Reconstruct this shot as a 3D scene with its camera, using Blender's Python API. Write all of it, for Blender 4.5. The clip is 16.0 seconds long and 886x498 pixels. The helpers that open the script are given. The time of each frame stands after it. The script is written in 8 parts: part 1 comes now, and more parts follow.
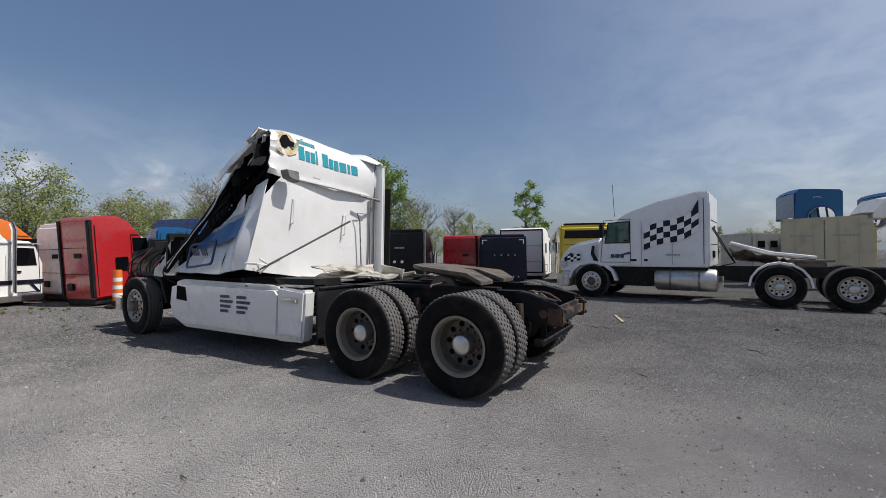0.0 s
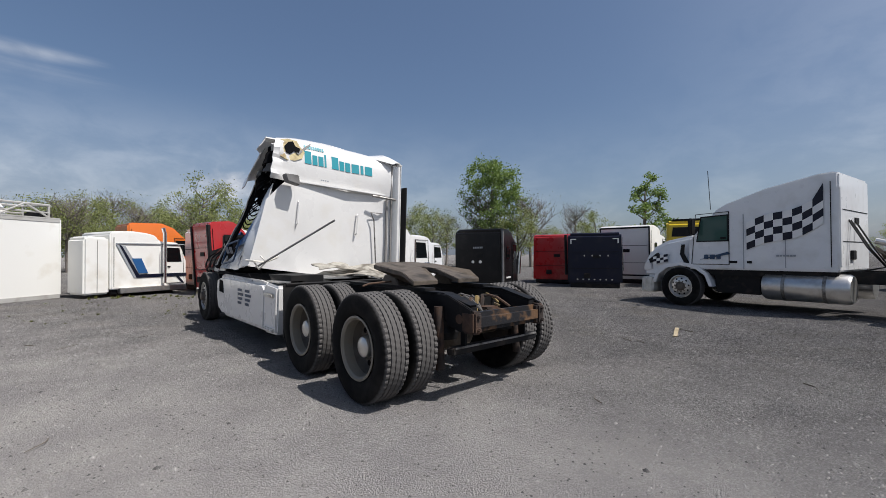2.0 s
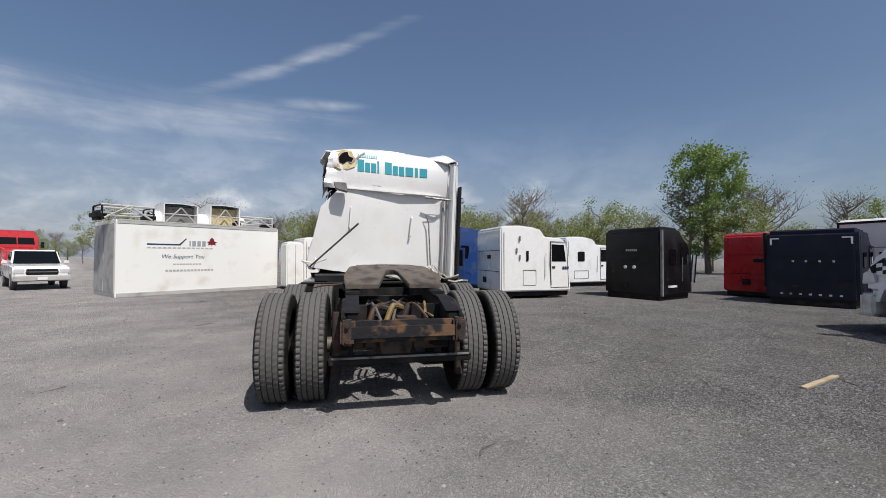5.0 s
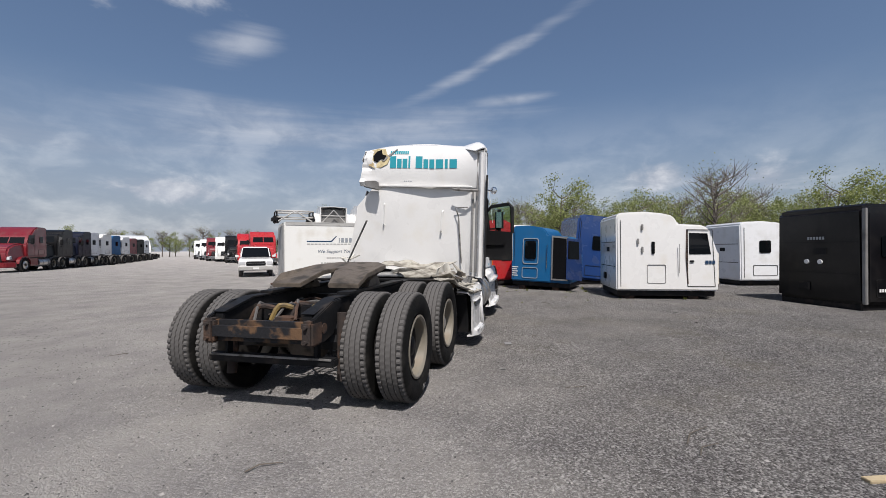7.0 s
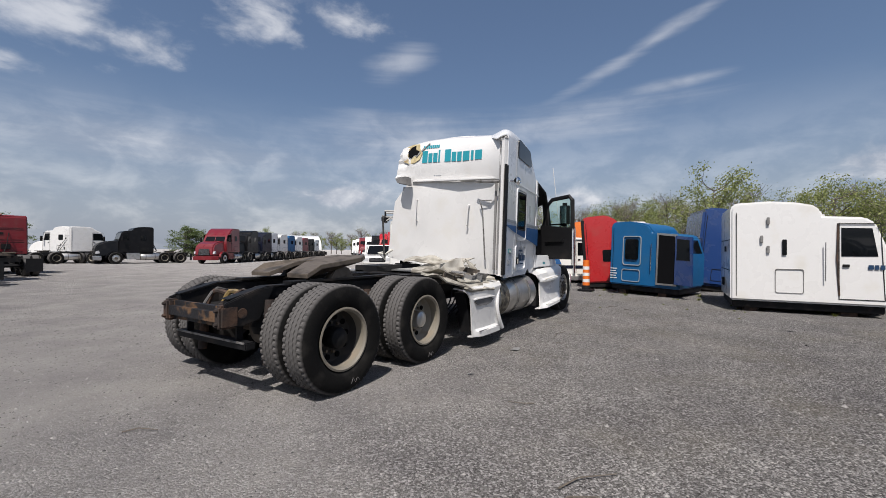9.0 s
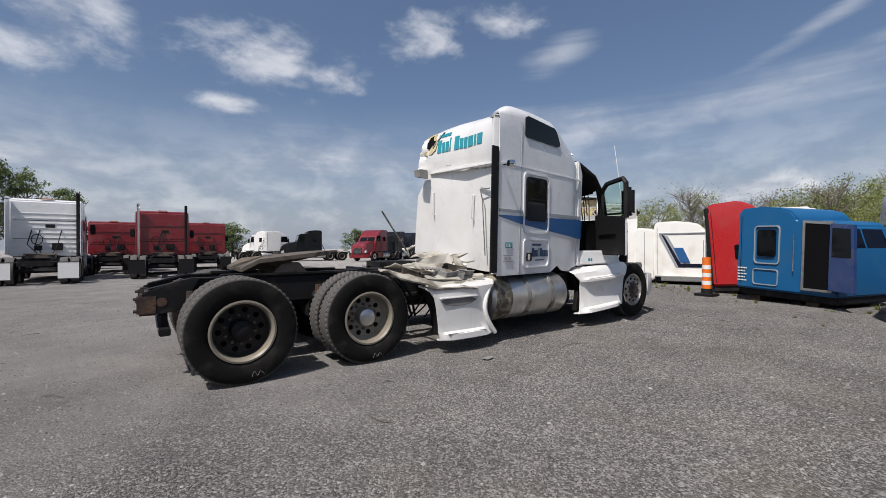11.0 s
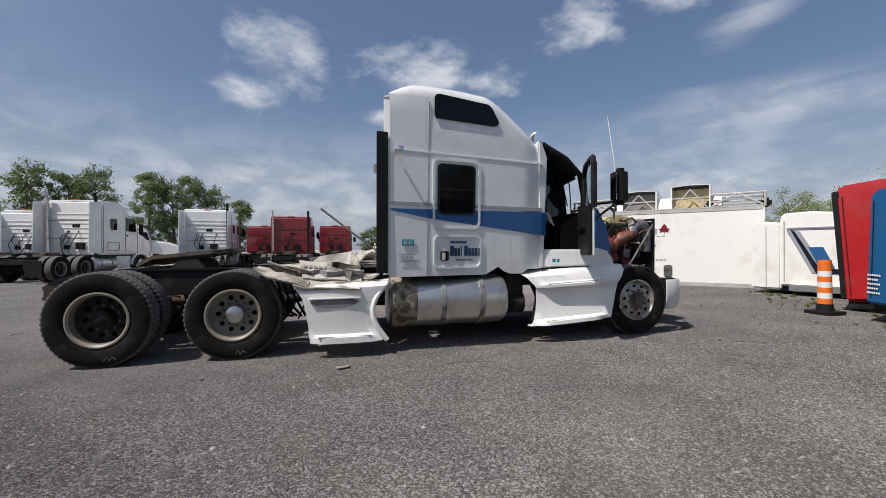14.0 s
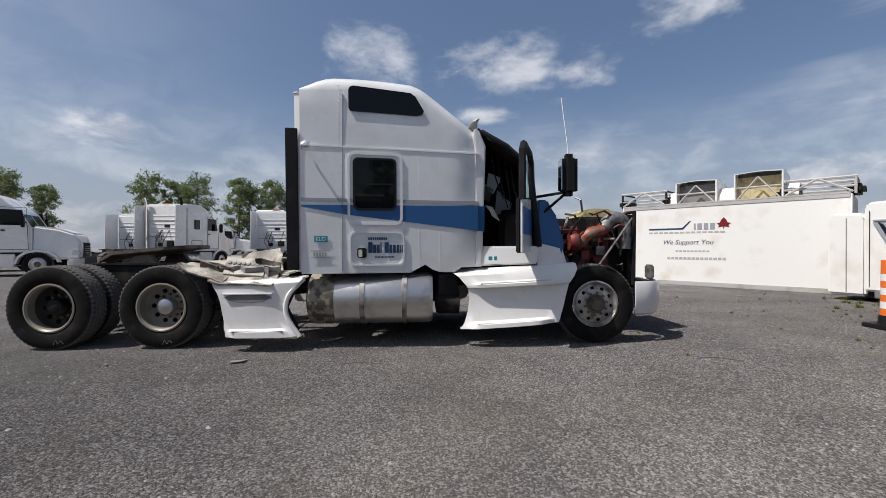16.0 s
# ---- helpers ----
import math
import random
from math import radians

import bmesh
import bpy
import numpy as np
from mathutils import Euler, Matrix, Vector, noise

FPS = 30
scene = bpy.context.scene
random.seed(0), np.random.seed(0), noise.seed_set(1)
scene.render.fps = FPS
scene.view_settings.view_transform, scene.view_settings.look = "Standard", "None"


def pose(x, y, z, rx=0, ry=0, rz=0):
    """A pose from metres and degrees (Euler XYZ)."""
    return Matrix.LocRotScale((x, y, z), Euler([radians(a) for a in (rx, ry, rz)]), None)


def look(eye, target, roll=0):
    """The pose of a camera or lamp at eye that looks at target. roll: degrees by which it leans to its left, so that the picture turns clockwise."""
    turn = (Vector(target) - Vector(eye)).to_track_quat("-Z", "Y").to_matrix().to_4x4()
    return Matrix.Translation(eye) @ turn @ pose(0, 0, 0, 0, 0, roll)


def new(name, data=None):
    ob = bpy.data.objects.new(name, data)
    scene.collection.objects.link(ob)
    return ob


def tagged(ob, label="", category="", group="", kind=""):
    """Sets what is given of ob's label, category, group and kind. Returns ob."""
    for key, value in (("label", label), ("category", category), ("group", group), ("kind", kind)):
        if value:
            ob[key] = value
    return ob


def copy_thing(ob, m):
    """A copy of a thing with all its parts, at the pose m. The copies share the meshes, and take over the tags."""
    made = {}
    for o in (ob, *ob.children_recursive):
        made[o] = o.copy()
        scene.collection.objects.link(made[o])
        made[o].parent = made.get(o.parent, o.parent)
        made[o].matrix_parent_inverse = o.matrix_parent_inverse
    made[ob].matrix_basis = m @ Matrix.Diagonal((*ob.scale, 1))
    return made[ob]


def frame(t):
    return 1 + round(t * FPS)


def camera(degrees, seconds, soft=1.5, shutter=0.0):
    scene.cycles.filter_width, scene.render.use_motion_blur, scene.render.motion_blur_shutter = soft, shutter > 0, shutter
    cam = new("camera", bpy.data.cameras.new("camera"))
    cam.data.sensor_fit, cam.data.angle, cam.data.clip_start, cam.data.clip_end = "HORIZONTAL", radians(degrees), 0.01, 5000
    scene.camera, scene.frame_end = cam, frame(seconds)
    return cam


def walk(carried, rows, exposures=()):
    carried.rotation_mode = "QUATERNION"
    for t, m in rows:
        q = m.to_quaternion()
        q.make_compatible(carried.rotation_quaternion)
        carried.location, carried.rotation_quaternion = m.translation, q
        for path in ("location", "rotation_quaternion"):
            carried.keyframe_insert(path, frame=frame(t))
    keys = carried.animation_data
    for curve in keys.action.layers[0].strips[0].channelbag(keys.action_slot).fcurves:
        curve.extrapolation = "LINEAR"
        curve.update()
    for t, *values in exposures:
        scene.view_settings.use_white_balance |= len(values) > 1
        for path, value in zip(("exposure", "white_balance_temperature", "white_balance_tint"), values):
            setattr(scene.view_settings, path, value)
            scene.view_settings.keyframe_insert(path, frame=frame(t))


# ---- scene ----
cam = camera(93.31, 16.0, soft=0.5)
PATH = [
    (0, (-1.988, 4.811, 1.429), (3.154, -3.765, 1.524), -0.49),
    (0.5, (-2.375, 4.354, 1.417), (3.295, -3.883, 1.543), -0.53),
    (1, (-2.853, 4.059, 1.451), (3.444, -3.708, 1.557), -0.44),
    (1.5, (-3.114, 3.534, 1.413), (3.861, -3.631, 1.542), -0.35),
    (2, (-3.481, 3.188, 1.383), (4.070, -3.366, 1.516), -0.28),
    (2.5, (-3.743, 2.839, 1.380), (4.398, -2.968, 1.508), -0.20),
    (3, (-3.836, 2.315, 1.412), (4.621, -3.020, 1.517), -0.20),
    (3.5, (-4.063, 1.890, 1.413), (4.767, -2.802, 1.529), -0.03),
    (4, (-4.253, 1.343, 1.466), (5.004, -2.441, 1.521), 0.03),
    (4.2, (-4.312, 1.299, 1.373), (4.986, -2.379, 1.498), 0.18),
    (6.3, (-4.150, -1.677, 1.419), (5.748, -0.255, 1.438), -0.29),
    (6.5, (-4.090, -1.843, 1.445), (5.775, -0.207, 1.455), -0.16),
    (7, (-3.848, -2.318, 1.443), (5.884, -0.020, 1.452), -0.38),
    (7.5, (-3.651, -2.706, 1.454), (5.792, 0.583, 1.408), -0.28),
    (8, (-3.447, -3.184, 1.418), (5.696, 0.865, 1.388), -0.39),
    (8.2, (-3.430, -3.352, 1.374), (5.603, 0.938, 1.373), -0.16),
    (10.3, (-1.233, -5.207, 1.343), (5.506, 2.182, 1.335), -0.31),
    (10.5, (-1.111, -5.324, 1.331), (5.363, 2.298, 1.332), -0.33),
    (11, (-0.765, -5.521, 1.304), (5.040, 2.622, 1.294), -0.22),
    (11.5, (-0.206, -5.752, 1.294), (5.076, 2.739, 1.303), -0.17),
    (12, (0.259, -6.138, 1.296), (4.953, 2.692, 1.286), -0.18),
    (12.5, (0.775, -6.193, 1.286), (4.808, 2.958, 1.296), -0.20),
    (13, (1.264, -6.398, 1.289), (4.815, 2.950, 1.281), -0.19),
    (13.5, (1.813, -6.348, 1.253), (4.835, 3.184, 1.271), -0.15),
    (14, (2.428, -6.388, 1.263), (4.965, 3.285, 1.272), -0.13),
    (14.5, (2.935, -6.472, 1.275), (5.079, 3.295, 1.256), -0.21),
    (15, (3.458, -6.448, 1.286), (5.025, 3.429, 1.248), -0.22),
    (15.5, (3.977, -6.453, 1.303), (5.086, 3.486, 1.247), -0.29),
    (16, (4.529, -6.447, 1.251), (5.008, 3.542, 1.202), -0.10),
]
walk(cam, [(t, look(eye, target, roll)) for t, eye, target, roll in PATH], [(0.0, 0.06, 6330, 11), (4.0, 0.02, 6330, 11), (8.0, 0.03, 6430, 12), (11.0, 0.07, 6450, 12), (16.0, 0.07, 6450, 12)])

# world: clear sky with cirrus and fair-weather cloud, high sun behind the wreck's rear
SUN_AZ, SUN_EL = math.atan2(-0.93, -0.37), radians(57)
world = bpy.data.worlds.new("sky")
scene.world = world
world.use_nodes = True
nt = world.node_tree
for n in list(nt.nodes):
    nt.nodes.remove(n)


def wn(kind, **kw):
    n = nt.nodes.new(kind)
    for k, v in kw.items():
        n.inputs[k].default_value = v
    return n


def wmath(op, a, b):
    n = nt.nodes.new("ShaderNodeMath")
    n.operation = op
    for i, v in enumerate((a, b)):
        if isinstance(v, (int, float)):
            n.inputs[i].default_value = v
        else:
            nt.links.new(v, n.inputs[i])
    return n.outputs[0]


def wmix(fac, a, b):
    n = nt.nodes.new("ShaderNodeMix")
    n.data_type = "RGBA"
    for key, v in (("Factor", fac), ("A", a), ("B", b)):
        s = [q for q in n.inputs if q.name == key and (q.type == "RGBA" or key == "Factor") and q.enabled][0]
        if hasattr(v, "is_linked"):
            nt.links.new(v, s)
        else:
            s.default_value = v
    return [q for q in n.outputs if q.type == "RGBA"][0]


def wrange(v, a, b, c=0.0, d=1.0):
    n = nt.nodes.new("ShaderNodeMapRange")
    n.interpolation_type = "SMOOTHSTEP"
    nt.links.new(v, n.inputs[0])
    for i, x in enumerate((a, b, c, d)):
        n.inputs[i + 1].default_value = x
    return n.outputs[0]


sky = nt.nodes.new("ShaderNodeTexSky")
sky.sky_type, sky.sun_disc, sky.sun_elevation, sky.sun_rotation = "NISHITA", False, SUN_EL, SUN_AZ
sky.air_density, sky.dust_density, sky.ozone_density = 1.05, 2.2, 2.6
tc = nt.nodes.new("ShaderNodeTexCoord")
sep = nt.nodes.new("ShaderNodeSeparateXYZ")
nt.links.new(tc.outputs["Generated"], sep.inputs[0])
# where the haze stands: little over the containers, much over the far end of the yard
side = wmath("ADD", wmath("MULTIPLY", sep.outputs[0], 0.55), wmath("MULTIPLY", sep.outputs[1], 0.83))
much = wrange(side, -0.55, 0.75)
fluff = wn("ShaderNodeTexNoise", Scale=9.0, Detail=8.0, Roughness=0.58, Distortion=0.3)
flatten = nt.nodes.new("ShaderNodeMapping")
flatten.inputs["Scale"].default_value = (1.0, 1.0, 1.9)
nt.links.new(tc.outputs["Generated"], flatten.inputs["Vector"])
nt.links.new(flatten.outputs[0], fluff.inputs["Vector"])
wisp = wn("ShaderNodeTexNoise", Scale=26.0, Detail=6.0, Roughness=0.6)
nt.links.new(flatten.outputs[0], wisp.inputs["Vector"])
ragged = wmath("ADD", wmath("MULTIPLY", wmath("SUBTRACT", fluff.outputs["Fac"], 0.5), 2.3), wmath("MULTIPLY", wmath("SUBTRACT", wisp.outputs["Fac"], 0.5), 0.8))


def cloud(az, el, wide, high, tilt=0.0):
    """One minus the distance from a cloud's middle, in its own half-widths (degrees)."""
    a, e = radians(az), radians(el)
    n = nt.nodes.new("ShaderNodeMapping")
    n.vector_type = "TEXTURE"
    n.inputs["Location"].default_value = (math.cos(a) * math.cos(e), math.sin(a) * math.cos(e), math.sin(e))
    n.inputs["Rotation"].default_value = (radians(tilt), 0, a)
    n.inputs["Scale"].default_value = (0.7, radians(wide), radians(high))
    nt.links.new(tc.outputs["Generated"], n.inputs["Vector"])
    v = nt.nodes.new("ShaderNodeVectorMath")
    v.operation = "LENGTH"
    nt.links.new(n.outputs[0], v.inputs[0])
    return wmath("SUBTRACT", 1.0, v.outputs["Value"])


def together(values):
    total = values[0]
    for v in values[1:]:
        total = wmath("MAXIMUM", total, v)
    return total


PUFFS = [(97, 22.8, 5.5, 4.2), (100, 19.0, 4, 2.2), (77, 22.6, 9.5, 3.2), (69, 21.6, 4.5, 2.0), (82, 17.2, 4, 1.2), (57, 26.5, 5, 2.6), (46, 28, 4.5, 1.8), (125, 12.6, 5, 1.9), (150, 16, 5, 2.2), (17, 6, 5, 2.2), (-14, 8.6, 5, 2.2), (-24, 7.6, 5, 2.2), (47, 7, 7, 1.8)]
heap = together([cloud(*p) for p in PUFFS])
puffs = wrange(wmath("ADD", heap, ragged), -0.15, 1.15)
VEILS = [(7, 24.0, 16, 1.1, -23), (18, 16.5, 20, 2.6, -4), (4, 19.3, 7, 1.0, -3), (38, 15, 18, 4.0, 0), (39, 24, 5, 2.2, -20), (70, 12, 20, 3.5, 0), (100, 9, 20, 3, 0)]
stretch = nt.nodes.new("ShaderNodeMapping")
stretch.inputs["Scale"].default_value = (2.5, 2.5, 34)
nt.links.new(tc.outputs["Generated"], stretch.inputs["Vector"])
comb_noise = wn("ShaderNodeTexNoise", Scale=1.0, Detail=5.0, Roughness=0.55, Distortion=0.2)
nt.links.new(stretch.outputs[0], comb_noise.inputs["Vector"])
thin = together([cloud(*p) for p in VEILS])
veils = wrange(wmath("ADD", thin, wmath("MULTIPLY", wmath("SUBTRACT", comb_noise.outputs["Fac"], 0.5), 1.5)), 0.0, 1.3)
low = wrange(sep.outputs[2], 0.02, 0.34, 1.0, 0.0)
bank = wmath("MULTIPLY", low, wmath("ADD", wmath("MULTIPLY", much, 0.50), 0.16))
sunward = wmath("ADD", wmath("MULTIPLY", sep.outputs[0], math.sin(SUN_AZ)), wmath("MULTIPLY", sep.outputs[1], math.cos(SUN_AZ)))
bank = wmath("ADD", bank, wmath("MULTIPLY", wrange(sunward, -0.15, 0.9), 0.30))
cover = wmath("MINIMUM", wmath("ADD", wmath("ADD", wmath("MULTIPLY", puffs, 0.72), wmath("MULTIPLY", veils, 0.44)), bank), 0.93)
deep = wmix(0.12, sky.outputs[0], (2.2, 3.6, 6.4, 1))
shade = wmix(wrange(wmath("ADD", fluff.outputs["Fac"], wmath("MULTIPLY", sep.outputs[2], 0.5)), 0.45, 0.80), (4.6, 5.1, 6.0, 1), (9.0, 9.2, 9.5, 1))
out = wn("ShaderNodeOutputWorld")
bg = wn("ShaderNodeBackground", Strength=0.084)
nt.links.new(wmix(cover, deep, shade), bg.inputs["Color"])
nt.links.new(bg.outputs[0], out.inputs[0])

sun = new("sun", bpy.data.lights.new("sun", "SUN"))
sun.data.energy, sun.data.angle, sun.data.color = 4.8, radians(0.53), (1.0, 0.955, 0.89)
SUN_FROM = Vector((math.sin(SUN_AZ) * math.cos(SUN_EL), math.cos(SUN_AZ) * math.cos(SUN_EL), math.sin(SUN_EL)))
sun.matrix_world = look(SUN_FROM * 60, (0, 0, 0))

# ---- materials ----
def material(name, base, rough=0.5, metal=0.0, coat=0.0, vary=0.08, grain=30.0, bump=0.0, dirt=None, dirt_at=(0.5, 0.7), dirt_scale=2.5, spread=0.0, spec=0.5):
    """Base colour with fine grain, broad stains and relief."""
    m = bpy.data.materials.new(name)
    m.use_nodes = True
    t = m.node_tree
    b = t.nodes["Principled BSDF"]
    co = t.nodes.new("ShaderNodeTexCoord").outputs["Object"]

    def tex(scale, detail=5.0):
        n = t.nodes.new("ShaderNodeTexNoise")
        n.inputs["Scale"].default_value, n.inputs["Detail"].default_value = scale, detail
        t.links.new(co, n.inputs["Vector"])
        return n.outputs["Fac"]

    def rng(v, a, b_, c, d):
        n = t.nodes.new("ShaderNodeMapRange")
        t.links.new(v, n.inputs[0])
        for i, x in enumerate((a, b_, c, d)):
            n.inputs[i + 1].default_value = x
        return n.outputs[0]

    def mix(f, x, y, mode="MIX"):
        n = t.nodes.new("ShaderNodeMix")
        n.data_type, n.blend_type = "RGBA", mode
        sockets = [s for s in n.inputs if s.enabled and (s.type == "RGBA" or s.name == "Factor")]
        for s, v in zip(sockets, (f, x, y)):
            if hasattr(v, "is_linked"):
                t.links.new(v, s)
            else:
                s.default_value = v
        return [s for s in n.outputs if s.type == "RGBA"][0]

    fine, broad = tex(grain), tex(dirt_scale, 7.0)
    c = (*base, 1)
    lo = tuple(max(0, x * (1 - vary)) for x in base) + (1,)
    hi = tuple(min(1, x * (1 + vary)) for x in base) + (1,)
    col = mix(fine, lo, hi)
    if spread:
        info = t.nodes.new("ShaderNodeObjectInfo").outputs["Random"]
        col = mix(rng(info, 0, 1, 0, spread), col, tuple(x * 0.45 for x in base) + (1,))
    if dirt:
        col = mix(rng(broad, dirt_at[0], dirt_at[1], 0.0, 0.85), col, (*dirt, 1))
    t.links.new(col, b.inputs["Base Color"])
    t.links.new(rng(broad, 0.3, 0.75, max(0.02, rough * 0.85), min(1, rough * 1.25)), b.inputs["Roughness"])
    b.inputs["Metallic"].default_value = metal
    b.inputs["Specular IOR Level"].default_value = spec
    b.inputs["Coat Weight"].default_value = coat
    b.inputs["Coat Roughness"].default_value = 0.08
    if bump:
        bp = t.nodes.new("ShaderNodeBump")
        bp.inputs["Strength"].default_value, bp.inputs["Distance"].default_value = min(1, bump), 0.01
        t.links.new(fine, bp.inputs["Height"])
        t.links.new(bp.outputs[0], b.inputs["Normal"])
    return m


def glass_material(name, tint, alpha_like=0.0, spec=0.5):
    m = bpy.data.materials.new(name)
    m.use_nodes = True
    b = m.node_tree.nodes["Principled BSDF"]
    b.inputs["Base Color"].default_value = (*tint, 1)
    b.inputs["Roughness"].default_value = 0.04
    b.inputs["Transmission Weight"].default_value = alpha_like
    b.inputs["IOR"].default_value = 1.45 if alpha_like < 0.5 else 1.08
    b.inputs["Specular IOR Level"].default_value = spec
    return m


def gravel_material():
    m = bpy.data.materials.new("gravel")
    m.use_nodes = True
    t = m.node_tree
    b = t.nodes["Principled BSDF"]
    co = t.nodes.new("ShaderNodeTexCoord").outputs["Object"]

    def node(kind, **kw):
        n = t.nodes.new(kind)
        for k, v in kw.items():
            n.inputs[k].default_value = v
        if "Vector" in n.inputs:
            t.links.new(co, n.inputs["Vector"])
        return n

    def ramp(v, stops):
        n = t.nodes.new("ShaderNodeValToRGB")
        while len(n.color_ramp.elements) < len(stops):
            n.color_ramp.elements.new(0.5)
        for e, (p, c) in zip(n.color_ramp.elements, stops):
            e.position, e.color = p, (*c, 1)
        t.links.new(v, n.inputs[0])
        return n.outputs[0]

    def mix(f, x, y, mode="MIX"):
        n = t.nodes.new("ShaderNodeMix")
        n.data_type, n.blend_type = "RGBA", mode
        sockets = [s for s in n.inputs if s.enabled and (s.type == "RGBA" or s.name == "Factor")]
        for s, v in zip(sockets, (f, x, y)):
            if hasattr(v, "is_linked"):
                t.links.new(v, s)
            else:
                s.default_value = v
        return [s for s in n.outputs if s.type == "RGBA"][0]

    stone = node("ShaderNodeTexVoronoi", Scale=80.0, Randomness=1.0)
    grit = node("ShaderNodeTexVoronoi", Scale=210.0)
    fine = node("ShaderNodeTexNoise", Scale=220.0, Detail=2.0)
    patch = node("ShaderNodeTexNoise", Scale=0.28, Detail=6.0, Roughness=0.6)
    track = node("ShaderNodeTexNoise", Scale=0.9, Detail=5.0, Roughness=0.65)
    each = ramp(stone.outputs["Color"], [(0.2, (0.034, 0.033, 0.034)), (0.45, (0.125, 0.120, 0.121)), (0.62, (0.255, 0.246, 0.246)), (0.82, (0.58, 0.565, 0.56))])
    small = ramp(grit.outputs["Color"], [(0.2, (0.05, 0.049, 0.049)), (0.5, (0.162, 0.157, 0.157)), (0.8, (0.45, 0.435, 0.432))])
    col = mix(0.40, each, small)
    dust = ramp(patch.outputs["Fac"], [(0.35, (0, 0, 0)), (0.68, (1, 1, 1))])
    col = mix(mix(0.35, (0, 0, 0, 1), dust), col, (0.245, 0.229, 0.205, 1))
    soil = node("ShaderNodeTexNoise", Scale=0.55, Detail=7.0, Roughness=0.7)
    earthy = ramp(soil.outputs["Fac"], [(0.52, (0, 0, 0)), (0.70, (1, 1, 1))])
    col = mix(mix(0.30, (0, 0, 0, 1), earthy), col, (0.17, 0.150, 0.105, 1))
    # pale dusty driving lane past the wreck's left side
    xyz = t.nodes.new("ShaderNodeSeparateXYZ")
    t.links.new(co, xyz.inputs[0])

    def arith(op, x, y):
        n = t.nodes.new("ShaderNodeMath")
        n.operation = op
        for i, v in enumerate((x, y)):
            if hasattr(v, "is_linked"):
                t.links.new(v, n.inputs[i])
            else:
                n.inputs[i].default_value = v
        return n.outputs[0]

    across = arith("ADD", arith("ADD", xyz.outputs[1], arith("MULTIPLY", xyz.outputs[0], -0.6)), arith("MULTIPLY", arith("SUBTRACT", patch.outputs["Fac"], 0.5), 9.0))
    lane = t.nodes.new("ShaderNodeMapRange")
    lane.interpolation_type = "SMOOTHSTEP"
    t.links.new(across, lane.inputs[0])
    lane.inputs[1].default_value, lane.inputs[2].default_value, lane.inputs[4].default_value = -3.6, 2.8, 0.78
    col = mix(lane.outputs[0], col, (0.405, 0.390, 0.383, 1))
    wear = ramp(track.outputs["Fac"], [(0.3, (0.74, 0.73, 0.735)), (0.7, (1.12, 1.11, 1.075))])
    col = mix(1.0, col, wear, "MULTIPLY")
    t.links.new(col, b.inputs["Base Color"])
    b.inputs["Roughness"].default_value = 0.92
    b.inputs["Specular IOR Level"].default_value = 0.0
    b.inputs["Diffuse Roughness"].default_value = 1.0
    h = t.nodes.new("ShaderNodeMath")
    h.operation = "ADD"
    t.links.new(stone.outputs["Distance"], h.inputs[0])
    t.links.new(fine.outputs["Fac"], h.inputs[1])
    bp = t.nodes.new("ShaderNodeBump")
    bp.inputs["Strength"].default_value, bp.inputs["Distance"].default_value = 1.0, 0.024
    bp.invert = True
    t.links.new(h.outputs[0], bp.inputs["Height"])
    t.links.new(bp.outputs[0], b.inputs["Normal"])
    return m


M_GRAVEL = gravel_material()
DUST = (0.30, 0.27, 0.23)
M_WHITE = material("white_paint", (0.73, 0.72, 0.70), 0.28, coat=0.5, vary=0.02, dirt=(0.64, 0.60, 0.52), dirt_at=(0.58, 0.95))
M_TORN = material("torn_grimy_plastic", (0.40, 0.375, 0.32), 0.6, vary=0.2, bump=0.3, dirt=(0.10, 0.085, 0.065), dirt_at=(0.42, 0.62), dirt_scale=6)
M_PLANK = material("weathered_wood", (0.40, 0.32, 0.20), 0.8, vary=0.25, bump=0.3, grain=25, dirt=(0.24, 0.19, 0.12))
M_OFFWHITE = material("dirty_white_plastic", (0.66, 0.63, 0.56), 0.5, vary=0.05, bump=0.1, dirt=(0.35, 0.31, 0.25), dirt_at=(0.48, 0.7), dirt_scale=4)
M_SILVER = material("silver_white_paint", (0.73, 0.735, 0.74), 0.3, metal=0.0, coat=0.5, vary=0.03, dirt=(0.56, 0.55, 0.52), dirt_at=(0.5, 0.85))
M_TRAILER = material("trailer_white", (0.78, 0.77, 0.73), 0.45, vary=0.03, dirt=(0.58, 0.53, 0.44), dirt_at=(0.55, 0.8), dirt_scale=1.2)
M_BLUE = material("blue_stripe", (0.016, 0.09, 0.25), 0.45, coat=0.1, vary=0.05)
M_GREYSTRIPE = material("grey_stripe", (0.30, 0.32, 0.34), 0.35, vary=0.04)
M_TEAL = material("teal_lettering", (0.02, 0.27, 0.33), 0.4, vary=0.05)
M_NAVYINK = material("dark_blue_lettering", (0.015, 0.045, 0.10), 0.4, vary=0.05)
M_CABBLUE = material("teal_blue_paint", (0.005, 0.095, 0.24), 0.42, coat=0.1, vary=0.05, dirt=(0.02, 0.10, 0.20), dirt_at=(0.55, 0.9))
M_DEEPBLUE = material("deep_blue_paint", (0.015, 0.045, 0.16), 0.25, coat=0.6, vary=0.05, dirt=(0.07, 0.08, 0.12), dirt_at=(0.55, 0.9))
M_RED = material("red_paint", (0.42, 0.018, 0.020), 0.28, coat=0.6, vary=0.06, dirt=(0.32, 0.06, 0.05), dirt_at=(0.55, 0.85))
